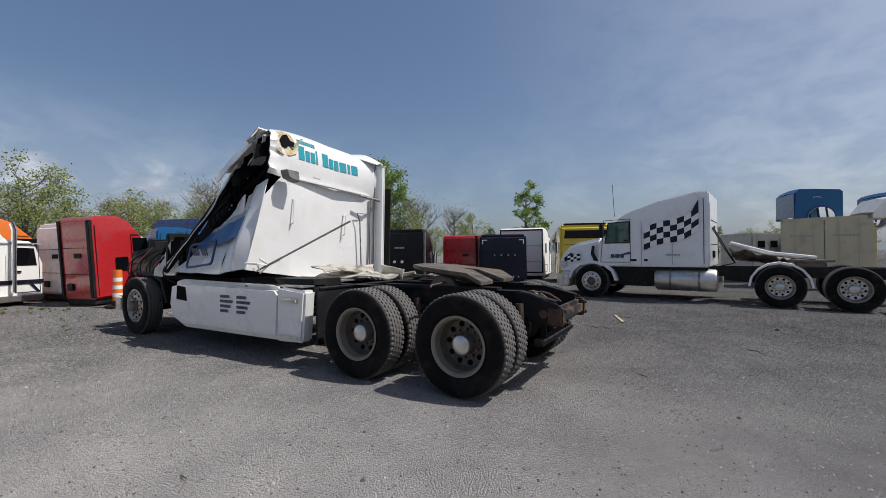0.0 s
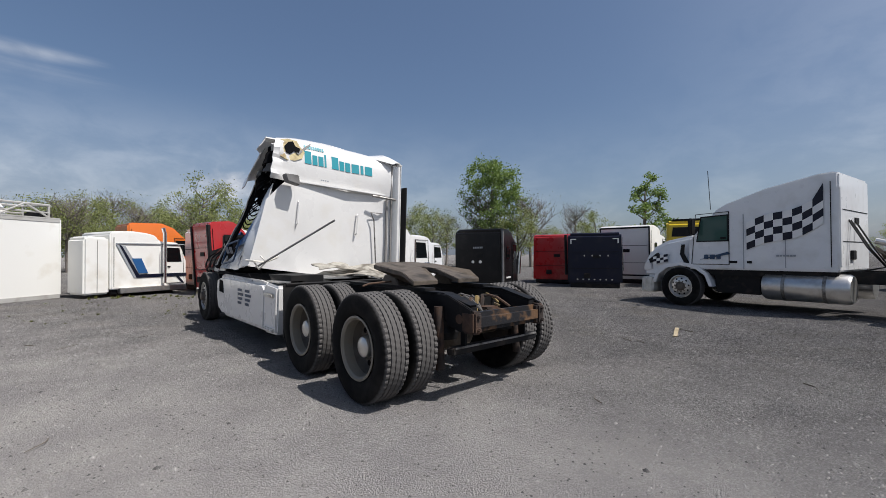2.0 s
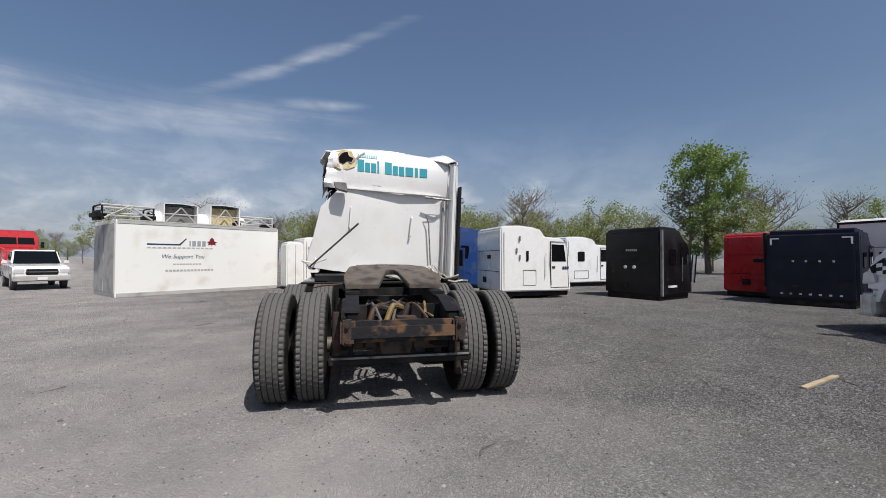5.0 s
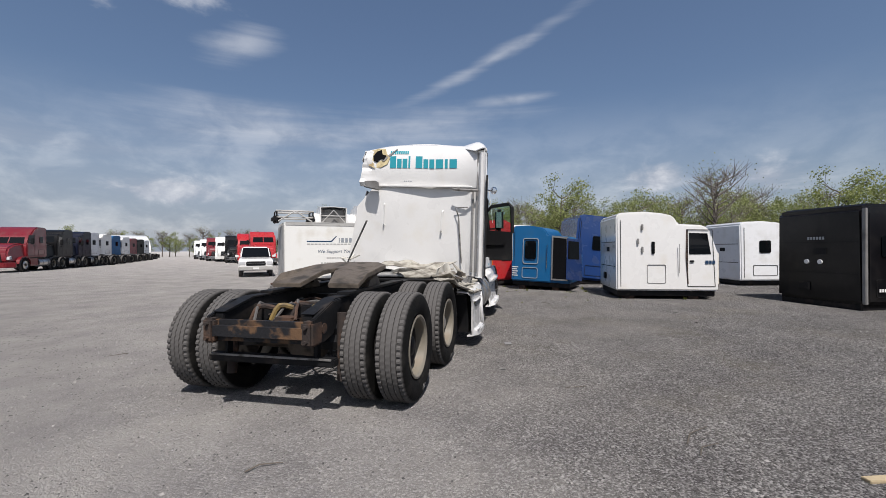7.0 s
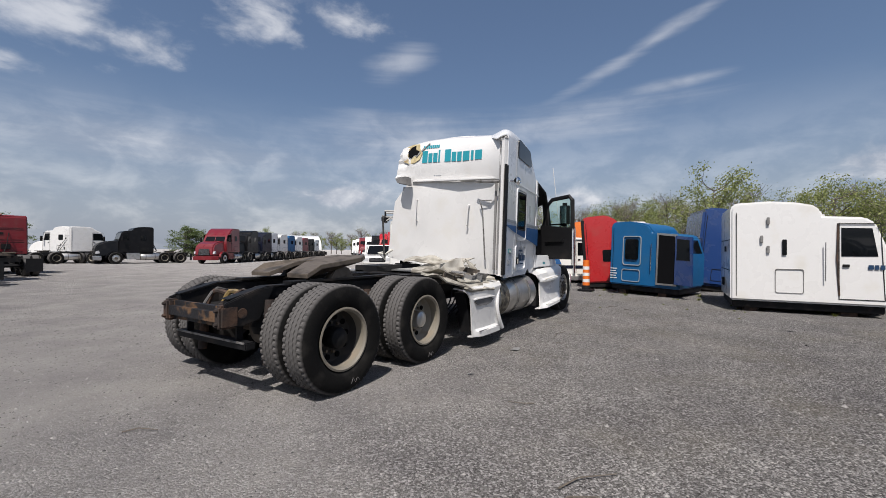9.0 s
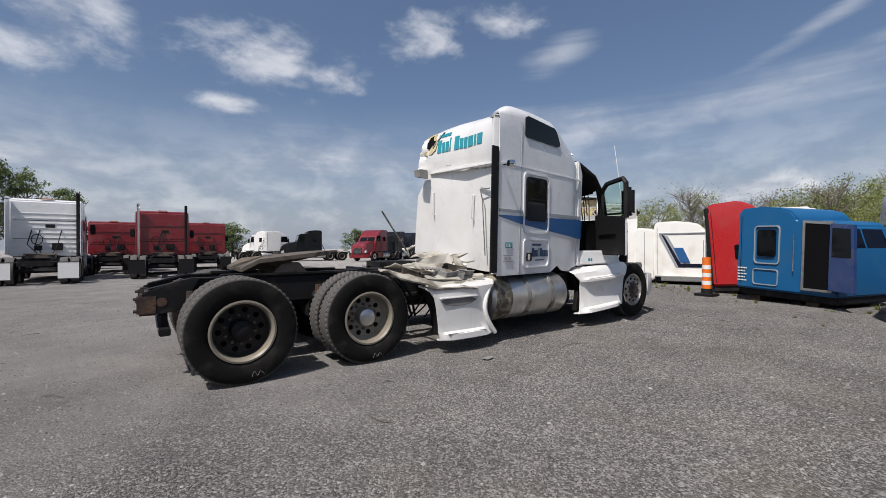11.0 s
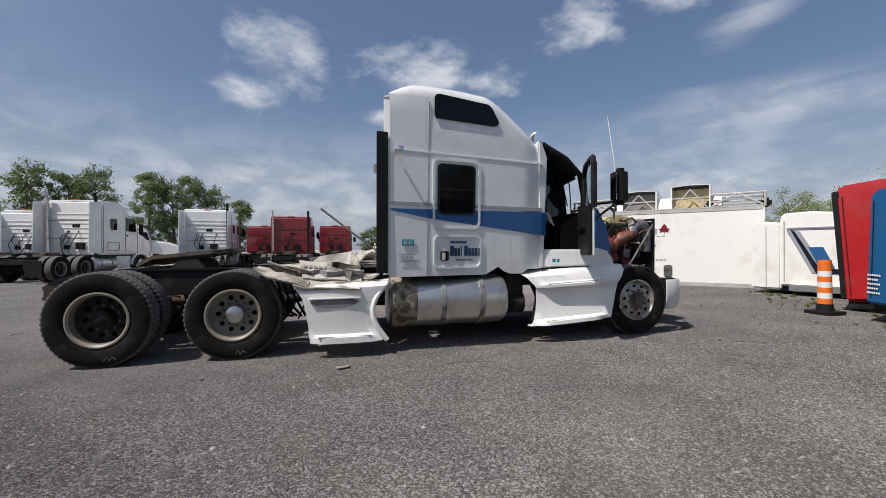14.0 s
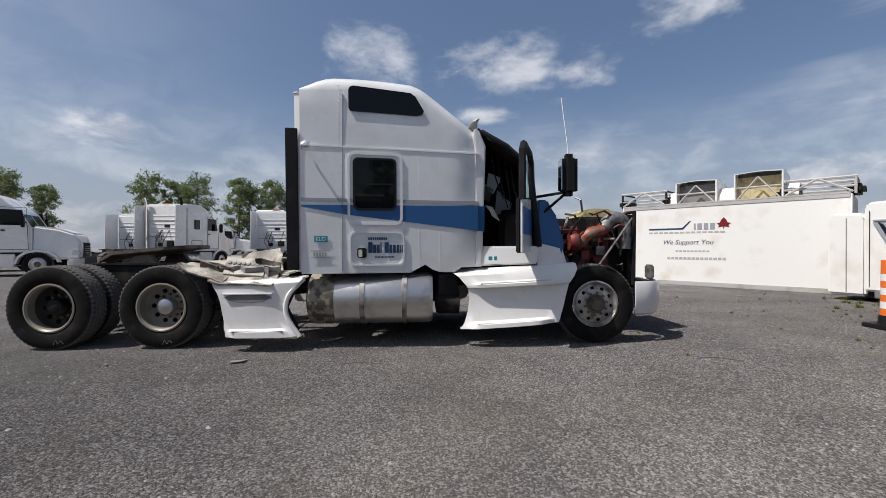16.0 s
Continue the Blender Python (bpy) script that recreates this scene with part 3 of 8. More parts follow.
def wheel(parent, name, x, y, out, style="dual", rim=None, fine=True, inner=False):
    """A tyre with its rim, hub, holes and nuts. out: +1 or -1, the side from which it is seen."""
    rim = rim or M_STEELRIM
    key = (style, rim.name, fine)
    if key not in WHEELS:
        n = 40 if fine else 20
        if style == "dual":
            rp = [(0.293, 0.115), (0.300, 0.125), (0.285, 0.128), (0.268, 0.110), (0.262, 0.02), (0.255, -0.03), (0.235, -0.065), (0.15, -0.075), (0.0, -0.075)]
            hub = lathe([(0.105, -0.074), (0.105, 0.03), (0.095, 0.055), (0.06, 0.075), (0.0, 0.078)], n=24)
            hmat, hz, hr, sz, nz = (M_ALU if rim is not M_DIRTYRIM else M_FRAME), -0.066, 0.195, 0.028, -0.07
        else:
            rp = [(0.293, 0.115), (0.300, 0.125), (0.282, 0.128), (0.268, 0.105), (0.25, 0.085), (0.235, 0.095), (0.17, 0.115), (0.13, 0.12), (0.0, 0.12)]
            hub = lathe([(0.125, 0.118), (0.12, 0.135), (0.09, 0.14), (0.085, 0.165), (0.075, 0.18), (0.045, 0.187), (0.0, 0.188)], n=24)
            hmat, hz, hr, sz, nz = M_GREASE, 0.101, 0.205, 0.024, 0.115
        # near-black disc on the closed rim, with a hand hole's shade as its colour
        hole = lathe([(0.0, 0.008), (sz, 0.008), (sz, 0.0)], n=10)
        nut = lathe([(0.016, 0.0), (0.016, 0.03), (0.0, 0.034)], n=6)

        def mesh(b, mat, nm):
            ob = part(nm, b, mat, None)
            me = ob.data
            bpy.data.objects.remove(ob)
            return me

        WHEELS[key] = (mesh(tyre_mesh(fine), M_RUBBER, "tyre"), mesh(lathe(rp, n=n), rim, "rim"), mesh(hub, hmat, "hub"), mesh(hole, M_DARK, "hand_hole"), mesh(nut, M_GREASE, "wheel_nut"), mesh(lathe([(0.2605, 0.0), (0.2655, 0.109), (0.284, 0.1295), (0.3015, 0.1265), (0.3015, 0.12)], n=n), M_RIMLIP, "rim_lip"), hz, hr, nz)
    tm, rm, hm, om, nm, lm, hz, hr, nz = WHEELS[key]
    t = new("tyre", tm)
    t.parent, t.matrix_basis = parent, pose(x, y, 0.515, 0, random.Random(int(x * 91 + y * 37)).uniform(0, 36), 0 if out > 0 else 180)
    tagged(t, label="worn black truck tyre with treaded shoulders")

    def sub(nm_, me, m=None, label=""):
        o = new(nm_, me)
        o.parent = t
        if m:
            o.matrix_basis = m
        return tagged(o, label=label)

    sub("rim", rm, label="steel rim" if style == "dual" else "polished aluminium rim")
    sub("hub", hm)
    if style == "dual" and not inner:
        sub("rim_lip", lm, label="scuffed cream rim lip")
    if fine and not inner:
        for k in range(10):
            a = 2 * math.pi * (k + 0.5) / 10
            sub("hand_hole", om, pose(hr * math.cos(a), hz, hr * math.sin(a)))
            a = 2 * math.pi * k / 10
            sub("wheel_nut", nm, pose(0.142 * math.cos(a), nz, 0.142 * math.sin(a)))
    return t

# ---- ground ----
def ground():
    b = bmesh.new()
    bmesh.ops.create_grid(b, x_segments=60, y_segments=60, size=1500)
    tagged(part("ground", b, M_GRAVEL, None, "grey crushed-gravel yard with dusty wheel tracks", smooth=False), category="ground", kind="structure")


ground()


# ---- the wrecked white tractor: +x forward, +y its left, rear axle at 0 ----
def wreck():
    T = thing("wrecked_tractor", pose(0, 0, 0), "white highway tractor with crushed cab and torn-open sleeper roof", "truck")
    # wheels
    for x, rr in ((0.0, M_DIRTYRIM), (1.32, M_STEELRIM)):
        wheel(T, "tyre", x, 1.12, 1, rim=M_GRIMSHADERIM)
        wheel(T, "tyre", x, 0.79, 1, rim=M_DIRTYRIM, inner=True)
        wheel(T, "tyre", x, -1.04, -1, rim=rr)
        wheel(T, "tyre", x, -0.71, -1, rim=M_DIRTYRIM, inner=True)
    wheel(T, "tyre", 6.75, 1.04, 1, "front", M_DULLALU)
    wheel(T, "tyre", 6.75, -1.04, -1, "front", M_DULLALU)
    # chalk marks on the tyres
    for x, z, k in ((1.40, 0.085, 0), (0.12, 0.10, 3)):
        pts = [(x - 0.05, -1.184, z - 0.02), (x - 0.03, -1.184, z + 0.03), (x, -1.184, z - 0.015), (x + 0.025, -1.184, z + 0.025), (x + 0.06, -1.184, z - 0.01 * (k % 2))]
        part("chalk_mark", tube(pts, 0.0025, 4, fine=3), M_GREYTRIM, T, "scribbled chalk mark")
    # axles and suspension
    for x in (0.0, 1.32):
        b = tube([(x, -1.0, 0.515), (x, 1.0, 0.515)], 0.075, 12)
        lathe([(0.0, -0.16), (0.16, -0.14), (0.23, 0.0), (0.16, 0.16), (0.0, 0.2)], centre=(x, 0.0, 0.52), axis="x", n=16, bm=b)
        part("axle", b, M_GREASE, T, "greasy drive axle with differential")
        for s in (-1, 1):
            part("air_spring", lathe([(0.0, 0.55), (0.12, 0.55), (0.14, 0.62), (0.12, 0.68), (0.14, 0.74), (0.12, 0.80), (0.0, 0.80)], centre=(x - 0.32, s * 0.42, 0), axis="z", n=16), M_MATTE, T)
            part("shock_absorber", tube([(x - 0.42, s * 0.575, 0.28), (x - 0.40, s * 0.565, 0.58), (x - 0.40, s * 0.565, 0.60), (x - 0.38, s * 0.56, 0.88)], 0.045, 12), M_RUST, T, "rusty shock absorber")
            part("brake_chamber", lathe([(0.0, 0.0), (0.085, 0.0), (0.085, 0.16), (0.05, 0.18), (0.0, 0.18)], centre=(x + 0.23, s * 0.36, 0.55), axis="x", n=14), M_RUST, T)
    part("front_axle", box(6.68, 6.82, -0.95, 0.95, 0.40, 0.52, 0.02), M_FRAME, T)
    part("drive_shaft", tube([(1.5, 0, 0.55), (5.2, 0, 0.72)], 0.06, 10), M_FRAME, T)
    # frame rails with tapered tails
    for s in (-1, 1):
        rail = [(-0.74, 0.90), (-0.74, 0.72), (-0.45, 0.70), (2.6, 0.70), (7.3, 0.72), (7.3, 0.98), (0.2, 0.99), (-0.35, 0.99)]
        b = prism(rail, s * 0.43 - 0.045, s * 0.43 + 0.045, bevel=0.008)
        part("frame_rail", b, M_FRAME, T, "black steel frame rail")
        part("tail_plate", prism([(-0.80, 0.68), (-0.64, 0.66), (-0.46, 0.70), (-0.30, 1.0), (-0.48, 0.99), (-0.79, 0.88)], s * 0.50 - 0.02, s * 0.50 + 0.02, bevel=0.008), M_FRAME, T, "black tail plate")
        part("tow_eye", lathe([(0.0, s * 0.523), (0.045, s * 0.523), (0.05, s * 0.515)], centre=(-0.63, 0, 0.78), n=14), M_RUST, T)
        part("rail_flange", prism([(-0.72, 0.905), (-0.35, 0.995), (2.9, 0.995), (2.9, 1.008), (-0.37, 1.008), (-0.75, 0.915)], s * 0.43 - 0.06, s * 0.43 + 0.06), M_FRAME, T)
    cm = part("rear_crossmember", box(-0.82, -0.69, -0.50, 0.50, 0.67, 0.85, 0.045), M_CHIPPED, T, "chipped black rear crossmember with rusty ends")
    for s in (-1, 1):
        part("end_bracket", box(-0.835, -0.66, s * 0.47 - 0.055, s * 0.47 + 0.055, 0.655, 0.865, 0.02), M_RUST, cm, "flaking rusty end bracket")
        for zz in (0.70, 0.82):
            part("bolt", lathe([(0.0, -0.862), (0.016, -0.862), (0.018, -0.835)], centre=(0, s * 0.47, zz), axis="x", n=6), M_RUST, cm)
        part("hanger", box(-0.64, -0.58, s * 0.44 - 0.02, s * 0.44 + 0.02, 0.46, 0.74, 0.006), M_FRAME, T)
    part("lower_crossmember", box(-0.66, -0.56, -0.62, 0.62, 0.455, 0.525, 0.01), M_FRAME, T)
    part("scraped_edge", box(-0.672, -0.658, -0.60, 0.60, 0.512, 0.530, 0.003), M_ENGGREY, T, "scraped bare steel edge")
    for k in range(3):
        part("rusty_fitting", tube([(-0.52 + 0.07 * k, 0.28 - 0.16 * k, 0.80), (-0.48 + 0.07 * k, 0.22 - 0.16 * k, 0.93), (-0.40 + 0.07 * k, 0.10 - 0.14 * k, 0.90)], 0.026, 7, fine=3), (M_RUST, M_YELLOWLINE, M_RUST)[k], T)
    for x in (-0.3, 0.66, 1.9, 2.8):
        part("crossmember", box(x - 0.05, x + 0.05, -0.40, 0.40, 0.74, 0.93, 0.01), M_FRAME, T)
    # air lines and brackets between the rails
    rng = random.Random(4)
    for k in range(15):
        y0, y1 = rng.uniform(-0.36, 0.36), rng.uniform(-0.36, 0.36)
        x0 = rng.uniform(-0.65, 0.3)
        pts = [(x0, y0, 0.75 + rng.uniform(0, 0.12)), (x0 + 0.2, (y0 + y1) / 2, 0.86 + rng.uniform(0, 0.1)), (x0 + 0.5, y1, 0.72 + rng.uniform(0, 0.12)), (x0 + 0.9, y1 * 0.8, 0.70)]
        part("air_line", tube(pts, 0.014, 6, fine=3), (M_RUST, M_RUBBER, M_YELLOWLINE)[k % 3], T)
    part("valve_block", box(-0.55, -0.38, -0.16, 0.05, 0.70, 0.84, 0.02), M_RUST, T)
    part("valve_block", box(-0.30, -0.12, 0.10, 0.30, 0.72, 0.86, 0.02), M_GREASE, T)
    # fifth wheel
    plate = [(0.10, 0.16), (0.10, 0.50), (0.28, 0.52), (0.95, 0.47), (1.20, 0.28), (1.24, 0.0), (1.20, -0.28), (0.95, -0.47), (0.28, -0.52), (0.10, -0.50), (0.10, -0.16), (0.42, -0.07), (0.55, -0.05), (0.60, 0.0), (0.55, 0.05), (0.42, 0.07)]
    b = prism(plate, 0.0, 0.05, axis="z", bevel=0.006)
    moved(b, pose(0, 0, 1.13, 0, -5, 0))
    for v in b.verts:
        if v.co.x < 0.3:
            v.co.z -= (0.3 - v.co.x) * 0.45
    fw = part("fifth_wheel", b, M_GREASE, T, "greasy fifth wheel coupling plate")
    for s in (-1, 1):
        part("pivot_bracket", prism([(0.42, 1.0), (0.86, 1.0), (0.74, 1.15), (0.54, 1.15)], s * 0.40 - 0.05, s * 0.40 + 0.05, bevel=0.01), M_GREASE, T)
    part("slide_rack", box(-0.1, 1.5, -0.50, -0.36, 1.008, 1.035, 0.004), M_FRAME, T)
    part("slide_rack", box(-0.1, 1.5, 0.36, 0.50, 1.008, 1.035, 0.004), M_FRAME, T)
    part("release_handle", tube([(0.6, 0.3, 1.08), (0.6, 0.75, 1.06), (0.56, 0.85, 1.04)], 0.012, 6), M_RUST, T)

    # ---- sleeper ----
    def roof_z(x):
        return 3.17 + 0.03 * math.sin((x - 3.05) * 2.2) if x < 4.40 else 3.175 - (x - 4.40) ** 1.15 * 0.58

    def right_y(z):
        return -1.196 - 0.008 * math.sin((z - 0.9) * 1.4)

    # right side, roof shoulder and roof in one skin
    grid = []
    n = 24
    for i in range(n + 1):
        x = 3.08 + (5.30 - 3.08) * i / n
        zt = roof_z(x)
        zb = 0.93 if x < 4.45 else 0.93 + 0.10 * math.exp(-((x - 4.55) / 0.10) ** 2)
        if x > 5.0:
            zb = 0.99
        front = max(0.0, (x - 4.9) / 0.4) ** 2 * 0.10
        row = []
        for k in range(12):
            z = zb + (zt - 0.16 - zb) * k / 11
            row.append(Vector((x, right_y(z) + front, z)))
        for k in range(1, 6):
            a = math.pi / 2 * k / 5
            row.append(Vector((x, right_y(zt) + front + 0.16 - 0.16 * math.cos(a), zt - 0.16 + 0.16 * math.sin(a) - 1.3 * max(0.0, 3.45 - x) ** 2 * k / 5)))
        left = 0.76 - 0.25 * max(0, x - 4.0) + 0.05 * noise.noise(Vector((x * 3, 0, 0)))
        for k in range(1, 9):
            y = -1.06 + (left + 1.06) * k / 8
            sag = 0.03 * math.sin(math.pi * k / 8)
            fall = max(0.0, x - 3.25) * 0.42 * (k / 8) ** 3
            row.append(Vector((max(x, 3.42 + 0.012 * i), y, zt - 0.07 + sag - 0.10 * (k / 8) ** 4 - fall + 0.03 * (k / 8) * noise.noise(Vector((x * 4, y * 3, 5))))))
        grid.append(row)
    part("sleeper_skin", sheet(grid, -0.014), M_SILVER, T, "white sleeper side and roof skin with riveted seams")
    # rear wall: lower panel and bulging upper panel
    lower = []
    for i in range(19):
        z = i / 18
        row = []
        for k in range(21):
            v = k / 20
            y = -1.16 + v * 2.33
            zb = 0.96 + 0.26 * v ** 1.6 + 0.015 * noise.noise(Vector((v * 9, 1, 0)))
            ztop = 2.50 - 0.03 * v
            if v > 0.86:
                ztop -= (v - 0.86) * 2.2
            zz = zb + (ztop - zb) * z
            yy = y - (0.34 * (zz - 1.2) / 1.3 * max(0, v - 0.55) / 0.45 if zz > 1.2 else 0)
            x = 3.28 + 0.05 * math.sin(zz * 2.1) * v + 0.018 * noise.noise(Vector((y * 1.7, zz * 1.5, 3)))
            x += 0.05 * math.exp(-((zz - zb - 0.10) / 0.10) ** 2) * noise.noise(Vector((y * 4, 0, 7)))
            if v < 0.10:
                x -= (0.10 - v) * 1.4
            row.append(Vector((x, yy, zz)))
        lower.append(row)
    part("rear_wall", sheet(lower, 0.014), M_WHITE, T, "buckled white rear wall of the sleeper")
    def upper_at(u):
        """Height and depth of the upper rear wall, which rolls forward into the roof."""
        return 2.47 + 0.69 * (1 - (1 - u) ** 1.75), 3.22 + 0.44 * max(0.0, (u - 0.42) / 0.58) ** 2.2 - 0.03 * math.sin(min(1, u * 2) * math.pi)

    def upper_rise(u, v):
        """The panel's crown over its middle, with lower corners."""
        v = min(1.0, max(0.0, v))
        return u ** 1.3 * (0.088 * math.sin(math.pi * (0.06 + 0.86 * v)) ** 0.7 - 0.045 * (1 - v) ** 4)

    upper = []
    for i in range(19):
        u = i / 18
        zu, xu = upper_at(u)
        row = []
        for k in range(23):
            v = k / 22
            left = 0.86 - 0.22 * u ** 1.5 + 0.04 * noise.noise(Vector((u * 7, 3, 0)))
            y = -1.10 + v * (left + 1.10)
            z = zu + upper_rise(u, v) - 0.05 * u ** 2 * max(0.0, (v - 0.6) * 2.5) ** 3
            x = xu + 0.03 * v
            if v > 0.80:
                x += (v - 0.80) * (0.5 * noise.noise(Vector((v * 14, u * 9, 2))) - 0.25 * (1 - u))
            if v < 0.09:
                x -= (0.09 - v) * 0.8
            row.append(Vector((x, y, z)))
        upper.append(row)
    for dx in (0.15, 0.35, 0.60):
        upper.append([q + Vector((dx, 0, 0.012 - 0.05 * dx)) for q in upper[18]])
    part("upper_rear_wall", sheet(upper, 0.014), M_WHITE, T, "white upper rear wall, torn at one edge")
    b = box(3.19, 3.26, -1.08, 0.50, 2.475, 2.50, 0.004)
    part("rear_seam", b, M_WHITE, T)
    rv = bmesh.new()
    rivets(rv, [(3.19, -1.05 + 0.065 * k, 2.487) for k in range(24)], 0.007, (-1, 0, 0))
    part("seam_rivets", rv, M_SILVER, T, kind="stuff")
    # right rear corner column, grooves and gap flap
    part("corner_column", prism([(-1.198, 3.06), (-1.175, 3.02), (-1.12, 3.03), (-1.08, 3.10), (-1.08, 3.16), (-1.196, 3.16)], 0.97, 2.99, axis="z", bevel=0.012, taper=lambda c: (c.y, c.x, c.z)), M_WHITE, T)
    part("groove", box(3.135, 3.15, -1.075, -1.05, 1.05, 3.0), M_GREYTRIM, T)
    part("groove", box(3.165, 3.185, -1.02, -0.995, 1.05, 2.45), M_GREYTRIM, T)
    part("gap_flap", box(2.92, 3.055, -1.235, -1.205, 0.98, 2.62, 0.006), M_MATTE, T, "black rubber gap flap at the sleeper corner")
    part("corner_clip", tube([(3.09, -0.78, 2.44), (3.06, -0.95, 2.42), (3.06, -1.08, 2.415)], 0.02, 8), M_ENGGREY, T)
    part("grab_handle", tube([(3.24, -0.64, 2.10), (3.19, -0.64, 2.08), (3.19, -0.62, 1.76), (3.24, -0.62, 1.74)], 0.010, 6), M_WHITE, T)
    part("grab_handle", tube([(3.24, 0.40, 2.20), (3.19, 0.40, 2.18), (3.19, 0.42, 1.86), (3.24, 0.42, 1.84)], 0.010, 6), M_WHITE, T)
    part("stiffener", tube([(3.2, -0.88, 1.2), (3.18, -0.84, 2.0), (3.18, -0.80, 2.15), (3.2, -0.95, 2.15)], 0.009, 6), M_ENGGREY, T)
    part("deck_light", prism([(0.46, 2.40), (0.66, 2.43), (0.70, 2.53), (0.48, 2.54)], 2.98, 3.14, axis="x", bevel=0.01), M_GREYTRIM, T, "grey deck light housing")
    part("loose_rod", tube([(3.12, 1.10, 1.20), (2.24, 0.34, 1.90)], 0.016, 6), M_GREYTRIM, T, "loose grey rod sticking out behind the rear wall")
    bk = tube([(3.2, 1.22, 1.31), (3.02, 1.16, 1.30), (3.02, 0.98, 1.28), (3.1, 1.06, 1.17), (3.02, 1.16, 1.30)], 0.014, 6)
    tube([(3.2, 1.0, 1.36), (3.02, 0.98, 1.28), (3.02, 0.80, 1.35)], 0.014, 6, bm=bk)
    part("bent_bracket", bk, M_OFFWHITE, T, "bent pale bracket")
    part("under_sill", box(3.44, 3.50, -1.0, 1.10, 0.90, 1.10), M_MATTE, T)
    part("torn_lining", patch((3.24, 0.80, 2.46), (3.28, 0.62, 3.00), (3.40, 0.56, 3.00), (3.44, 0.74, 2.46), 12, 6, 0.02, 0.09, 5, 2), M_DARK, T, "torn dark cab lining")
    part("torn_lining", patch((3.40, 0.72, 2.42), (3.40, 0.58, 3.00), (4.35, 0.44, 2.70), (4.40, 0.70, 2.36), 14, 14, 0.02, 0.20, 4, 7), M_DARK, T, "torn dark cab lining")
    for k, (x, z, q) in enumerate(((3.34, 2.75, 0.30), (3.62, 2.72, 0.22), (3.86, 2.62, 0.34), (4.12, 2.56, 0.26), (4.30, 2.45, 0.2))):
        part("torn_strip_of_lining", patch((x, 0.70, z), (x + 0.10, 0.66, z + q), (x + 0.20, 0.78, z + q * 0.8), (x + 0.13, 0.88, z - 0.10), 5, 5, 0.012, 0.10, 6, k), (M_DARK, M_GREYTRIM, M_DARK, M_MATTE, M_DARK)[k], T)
    # lettering on the rear wall stands for a company name: bars
    wd = [0.115, 0.085, 0.088, 0.034, -0.06, 0.125, 0.088, 0.088, 0.088, 0.034, 0.088]
    name = bars(wd, 0.135, 0.021, tall=(0, 3, 5))

    def on_wall(b, y0, z0):
        """Lay bars from the x-y plane on the upper rear wall."""
        for q in b.verts:
            u = 1 - max(0.0, 1 - (z0 + q.co.y - 2.47) / 0.69) ** (1 / 1.75)
            zz, xx = upper_at(u)
            yy = y0 - q.co.x
            zz += upper_rise(u, (yy + 1.10) / 1.85)
            q.co = Vector((xx + 0.03 * (yy + 1.10) / 1.9 - 0.006 - q.co.z, yy, zz))
        return b

    hole = [(0.0, 0.02), (0.06, 0.0), (0.13, 0.05), (0.20, 0.03), (0.24, 0.10), (0.16, 0.12), (0.13, 0.19), (0.05, 0.17), (-0.02, 0.10)]
    foam = [(-0.08, -0.02), (0.04, -0.06), (0.16, -0.05), (0.28, 0.0), (0.33, 0.09), (0.26, 0.16), (0.22, 0.24), (0.08, 0.25), (-0.05, 0.22), (-0.10, 0.10)]
    part("torn_foam", on_wall(prism(foam, 0.0, 0.012, axis="z"), 0.62, 2.82), M_FOAM, T, "torn yellowish foam insulation")
    # no opening is cut: a near-black patch paints the hole's shade
    part("torn_hole", on_wall(prism(hole, 0.0, 0.018, axis="z"), 0.60, 2.85), M_DARK, T, "near-black patch standing in for a shaded torn hole")
    part("torn_flap", on_wall(prism([(0.16, 0.06), (0.20, 0.04), (0.44, 0.22), (0.43, 0.235)], 0.0, 0.02, axis="z"), 0.60, 2.82), M_GREYTRIM, T)
    part("company_lettering", on_wall(name, 0.29, 2.765), M_TEAL, T, "teal lettering")
    part("small_lettering", on_wall(bars([0.03] * 9, 0.045, 0.010), 0.29, 2.975), M_TEAL, T, "small teal lettering")
    for zz, yy, w in ((2.56, 0.02, [0.03, 0.02, 0.03, 0.03]), (2.36, 0.25, [0.02] * 4), (2.32, 0.05, [0.015] * 9), (2.27, 0.05, [0.02] * 8), (2.22, 0.05, [0.02] * 6)):
        s = bars(w, 0.018, 0.012)
        moved(s, Matrix(((0, 0, -1, 3.19 if zz > 2.5 else 3.258), (-1, 0, 0, yy), (0, 1, 0, zz), (0, 0, 0, 1))))
        part("marker_writing", s, M_GREYSTRIPE, T, "faint grey marker writing")

    # ---- right side details ----
    YR = -1.220

    def strip(poly, y=YR, t=0.004):
        return prism(poly, y - t, y + 0.03)

    part("grey_stripe", strip([(3.09, 1.80), (5.24, 1.785), (5.24, 1.835), (3.09, 1.84)]), M_GREYSTRIPE, T)
    part("blue_stripe", strip([(3.09, 1.735), (3.60, 1.645), (5.24, 1.46), (5.24, 1.775), (3.09, 1.755)]), M_BLUE, T, "deep blue wedge stripe")
    part("side_seam", strip([(3.10, 2.445), (5.25, 2.43), (5.25, 2.45), (3.10, 2.465)]), M_SILVER, T)
    rv = bmesh.new()
    for x in (3.52, 4.48, 4.74):
        rivets(rv, [(x, YR + 0.004, 1.0 + 0.055 * k) for k in range(26 if x > 4 else 39)], 0.008)
    rivets(rv, [(3.15 + 0.055 * k, YR + 0.002, 2.455) for k in range(38)], 0.006)
    rivets(rv, [(3.2 + 0.06 * k, YR + 0.012, 0.97) for k in range(20)], 0.006)
    part("rivets", rv, M_SILVER, T, "rows of rivets", kind="stuff")
